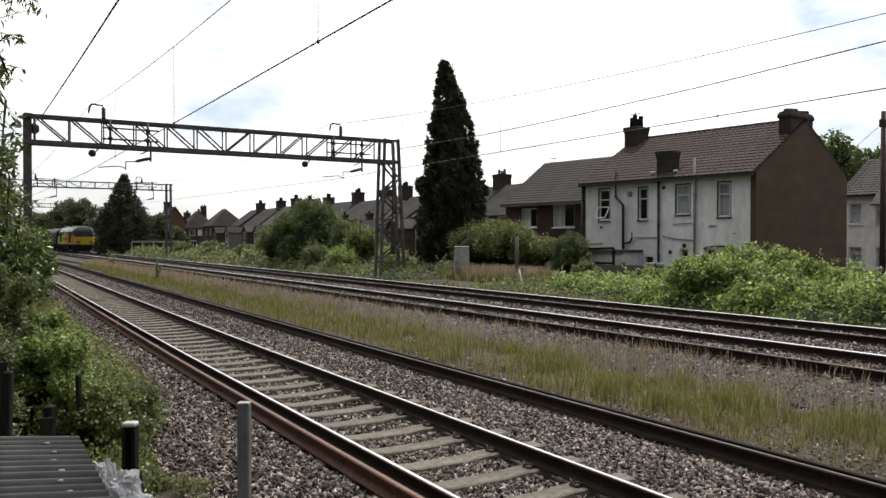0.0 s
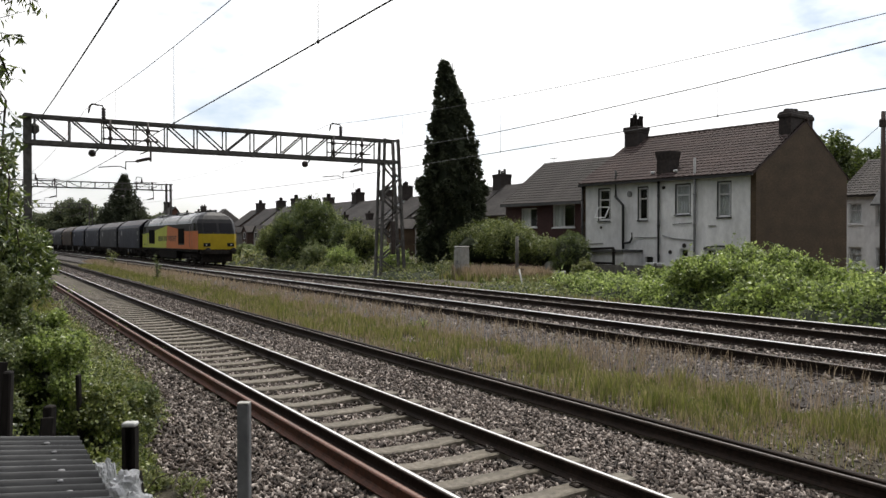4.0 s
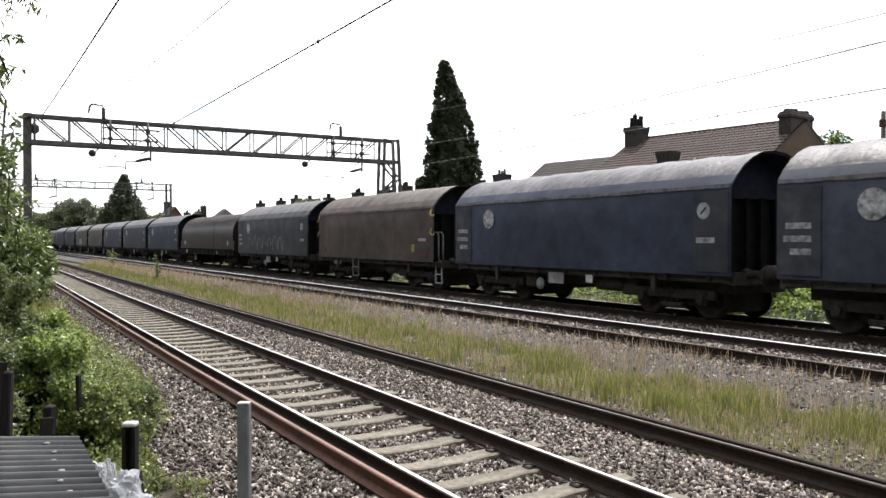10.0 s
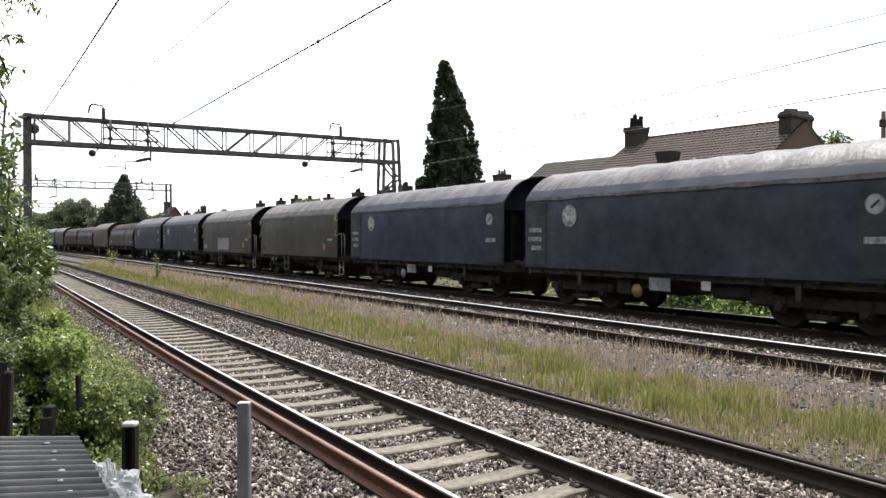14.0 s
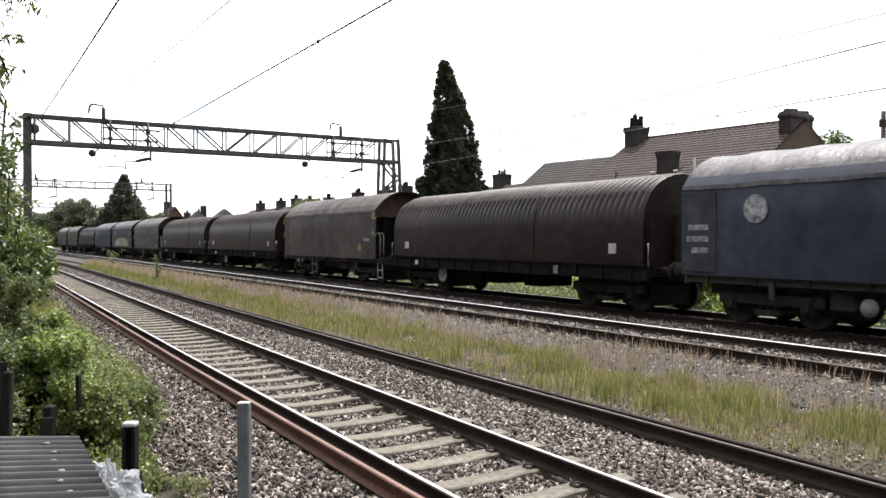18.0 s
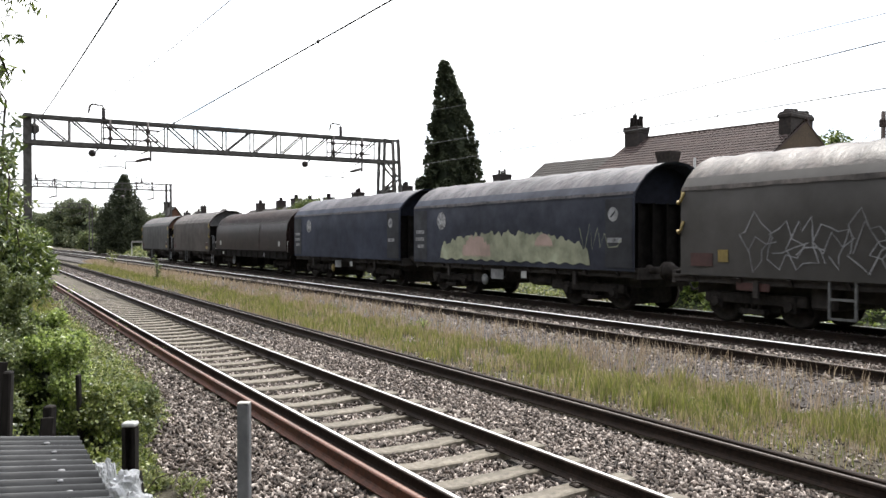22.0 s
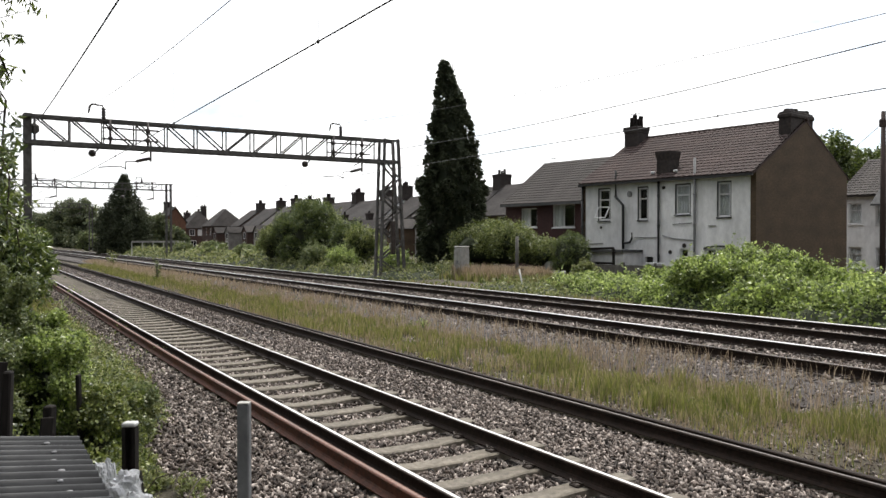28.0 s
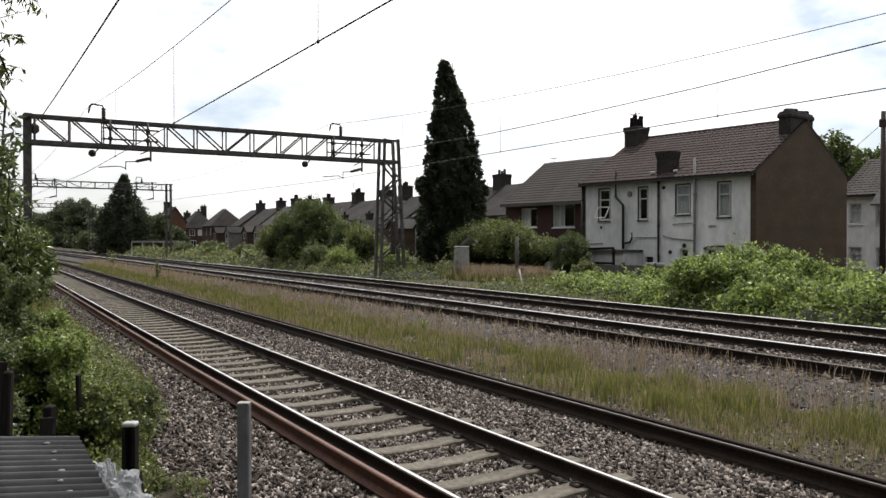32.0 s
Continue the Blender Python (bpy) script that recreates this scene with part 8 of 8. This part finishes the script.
# crumpled plastic film caught between shed and post
for i, (x, y, z, sx, sy, sz) in enumerate(((0.80, 5.15, 0.79, 0.10, 0.08, 0.12), (0.745, 5.35, 0.80, 0.04, 0.05, 0.14), (0.66, 5.25, 0.88, 0.05, 0.05, 0.08), (0.82, 4.85, 0.76, 0.11, 0.10, 0.10))):
    bm = bmesh.new()
    bmesh.ops.create_icosphere(bm, subdivisions=4, radius=1.0)
    for v in bm.verts:
        p = v.co.copy()
        k = 1 + 0.35 * noise.noise(p * 1.7 + Vector((i * 9, 0, 0))) + 0.3 * abs(noise.noise(p * 4.5 + Vector((0, i * 5, 0)))) + 0.12 * abs(noise.noise(p * 11))
        v.co = Vector((p.x * sx, p.y * sy, p.z * sz)) * k
    ob = link("plastic_bag", bm, M["film"])
    ob.matrix_basis = Matrix.Translation((x, y, z))
    tagged(ob, "crumpled translucent plastic bag snagged on brambles", "plastic bag", "plastic litter")

# grey relay cabinet, posts and odds and ends on the far side
t = thing("relay_cabinet", Matrix.Translation((20.95, 33.4, 0.38)) @ Matrix.Rotation(radians(4), 4, "Z"), "pale grey lineside relay cabinet standing in dry grass", "cabinet")
bm = bmesh.new()
soft_box(bm, -0.25, 0.25, -0.3, 0.3, 0.08, 1.55, 0.03)
part("body", bm, M["concrete"], t)
bm = bmesh.new()
soft_box(bm, -0.27, 0.27, -0.32, 0.32, 1.55, 1.64, 0.04)
part("cap", bm, M["concrete"], t)
bm = bmesh.new()
box(bm, -0.4, 0.4, -0.5, 0.5, -0.1, 0.08)
part("plinth", bm, M["concrete"], t)
for s in (-1, 1):
    bm = bmesh.new()
    soft_box(bm, -0.275, -0.251, s * 0.145 - 0.135, s * 0.145 + 0.135, 0.2, 1.45, 0.006)
    d = part("door", bm, M["concrete"], t)
    bm = bmesh.new()
    box(bm, -0.295, -0.275, s * 0.05 - 0.02, s * 0.05 + 0.02, 0.75, 0.92)
    part("handle", bm, M["steel_post"], d)


def round_post(x, y, h, r, material, label, lean=(0, 0), category="post", group="lineside posts"):
    bm = bmesh.new()
    z = land(x, y)
    rod(bm, (0, 0, -0.2), (lean[0], lean[1], h), r, 10, 0, r * 0.85)
    ob = link("post", bm, material)
    ob.matrix_basis = Matrix.Translation((x, y, z))
    return tagged(ob, label, category, group)


round_post(20.9, 28.7, 2.1, 0.08, M["fence_wood"], "plain grey post in the dry grass")
round_post(20.6, 27.9, 0.7, 0.08, M["black_wood"], "short dark post stump")
round_post(19.3, 26.0, 0.75, 0.035, M["white"], "leaning white painted stake", (0.05, 0.42))
bm = bmesh.new()
rod(bm, (0, 0, -0.2), (0, 0, 7.6), 0.13, 12, 0, 0.10)
ob = tagged(new("telegraph_pole"), "dark wooden telegraph pole beside the gable", "telegraph pole")
ob.matrix_basis = Matrix.Translation((34.6, 20.2, 0.4))
part("pole", bm, M["pole_wood"], ob)
bm = bmesh.new()
soft_box(bm, -0.14, 0.14, -0.14, 0.14, 6.9, 7.25, 0.03)
part("terminal_box", bm, M["pole_wood"], ob)
wire("telephone_wire", [(34.6, 20.2, 7.5), (43.0, 28.0, 6.6), (46.0, 34.0, 6.3)], 0.012, "thin telephone wire from the pole")
wire("stay_wire", [(31.4, 23.75, 2.3), (34.5, 20.8, 0.4)], 0.02, "slack cable from the gable to the ground")

# grey garden fence before the white house
for i in range(5):
    a = (26.2 + i * 0.28, 29.6 - i * 1.75, land(26, 29))
    t = thing("garden_fence", Matrix.Translation(a) @ Matrix.Rotation(radians(9), 4, "Z"), "weathered grey board fence panel before the houses", "fence", "garden fence")
    for k in range(11):
        bm = bmesh.new()
        box(bm, -0.012, 0.012, -1.72 + k * 0.155, -1.72 + k * 0.155 + 0.148, 0.05, 0.68 + 0.02 * random.random())
        part("board", bm, M["fence_wood"], t)
    bm = bmesh.new()
    box(bm, 0.014, 0.06, -1.74, 0.0, 0.5, 0.58)
    part("rail", bm, M["fence_wood"], t)
    bm = bmesh.new()
    soft_box(bm, -0.05, 0.05, -0.05, 0.05, -0.1, 0.82, 0.01)
    part("post", bm, M["concrete"] if i == 4 else M["fence_wood"], t)
for x, y, z, sx, sy, h in ((25.0, 30.6, 0.55, 0.35, 0.3, 0.45), (28.3, 27.6, 1.0, 0.5, 0.9, 0.16)):
    bm = bmesh.new()
    soft_box(bm, -sx / 2, sx / 2, -sy / 2, sy / 2, 0, h, 0.04)
    ob = link("white_crate", bm, M["white"])
    ob.matrix_basis = Matrix.Translation((x, y, z - (0.2 if z < 0.8 else 0.6))) if z < 0.8 else Matrix.Translation((x, y, land(x, y) + 0.62))
    tagged(ob, "white plastic crate among the weeds", "crate", "garden clutter")
t = thing("timber_frame", white_house.matrix_basis @ Matrix.Translation((-2.0, 0, 0.3)), "dark timber frame standing before the lean-to", "frame", "garden clutter")
for a_, b_ in (((0, 6.5, 1.62), (0, 9.7, 1.5)), ((0, 6.5, 0.0), (0, 6.5, 1.6)), ((0, 8.3, 0.0), (0, 8.3, 1.55)), ((0, 9.6, 0.0), (0, 9.6, 1.5)), ((0, 8.3, 0.7), (0, 9.6, 1.3)), ((0, 6.5, 0.85), (0, 9.6, 0.85)), ((-0.3, 8.8, 0.3), (0.2, 9.5, 1.0))):
    bm = bmesh.new()
    bar(bm, a_, b_, 0.09, 0.11)
    part("beam", bm, M["black_wood"], t)
bm = bmesh.new()
soft_box(bm, -0.35, 0.35, -0.22, 0.22, 0.0, 0.36, 0.05)
for k in range(14):
    w = k * 0.9
    soft_box(bm, -0.12, 0.12, -0.1, 0.1, -0.05, 0.07, 0.03, 0, Matrix.Translation((0.25 * math.cos(w), 0.16 * math.sin(w), 0.36)) @ Matrix.Rotation(w, 4, "X"))
ob = link("litter_bag", bm, M["white"])
ob.matrix_basis = Matrix.Translation((26.1, 32.75, land(26.1, 32.75) + 0.3))
tagged(ob, "white rubbish bag thrown on the hedge foot", "rubbish bag", "garden clutter")
bm = bmesh.new()
soft_box(bm, -0.07, 0.07, -0.05, 0.05, -0.01, 0.13, 0.025)
ob = link("litter", bm, M["white"])
ob.matrix_basis = Matrix.Translation((14.65, 24.1, 0.37)) @ Matrix.Rotation(0.5, 4, "Z")
tagged(ob, "white scrap of litter lying on the ballast", "litter", "plastic litter")
# pale rail fence far down the line
t = thing("rail_fence", Matrix.Translation((0, 0, 0)), "pale metal rail fence in the distance", "fence")
bm = bmesh.new()
bar(bm, (16.6, 101.0, 2.1), (22.0, 97.4, 2.1), 0.06, 0.22)
part("top_rail", bm, M["concrete"], t)
for k in range(6):
    bm = bmesh.new()
    u = k / 5
    bar(bm, (16.6 + 5.4 * u, 101.0 - 3.6 * u, 0.2), (16.6 + 5.4 * u, 101.0 - 3.6 * u, 2.1), 0.1)
    part("post", bm, M["concrete"], t)
# television aerials
for x, y, z, h in ((33.4, 34.4, 9.0, 0.9), (37.6, 47.2, 7.9, 0.7), (45.2, 76.0, 8.8, 1.6), (45.0, 100.0, 8.8, 1.5)):
    bm = bmesh.new()
    rod(bm, (0, 0, -0.6), (0.25, 0, h), 0.025, 6)
    rod(bm, (0.2, -0.5, h * 0.8), (0.2, 0.5, h * 0.8), 0.015, 5)
    for k in range(5):
        rod(bm, (0.0, -0.4 + 0.2 * k, h * 0.8), (0.4, -0.4 + 0.2 * k, h * 0.8), 0.01, 4)
    ob = link("aerial", bm, M["steel_post"])
    ob.matrix_basis = Matrix.Translation((x, y, z))
    tagged(ob, "thin metal television aerial on a chimney", "aerial", "television aerials")


# ---- what moves ----
# how far the train hangs back behind its steady pace
LAG_T = (0.0, 1.0, 2.0, 3.0, 3.5, 5.0, 5.5, 6.0, 6.5, 7.0, 8.0, 10.0, 14.0, 16.0, 19.0, 22.0)
LAG_Y = (2.5, 2.3, 2.15, 2.05, 2.0, 1.55, 1.2, 0.75, 0.4, 0.1, -0.24, -0.2, -0.16, -0.1, 0.0, 0.0)


def motions():
    for vehicle, at16 in TRAIN:
        rows = []
        for t in LAG_T + (24.0, 26.0, 28.0, 30.0, 32.0):
            y = at16 - SPEED * (t - 16) + float(np.interp(t, LAG_T, LAG_Y))
            turn = BEND * y if y > 0 else 0.0
            rows.append((t, Matrix.Translation((main_x(FAR, y), y, HEAD_F)) @ Matrix.Rotation(turn, 4, "Z")))
        walk(vehicle, rows)


motions()
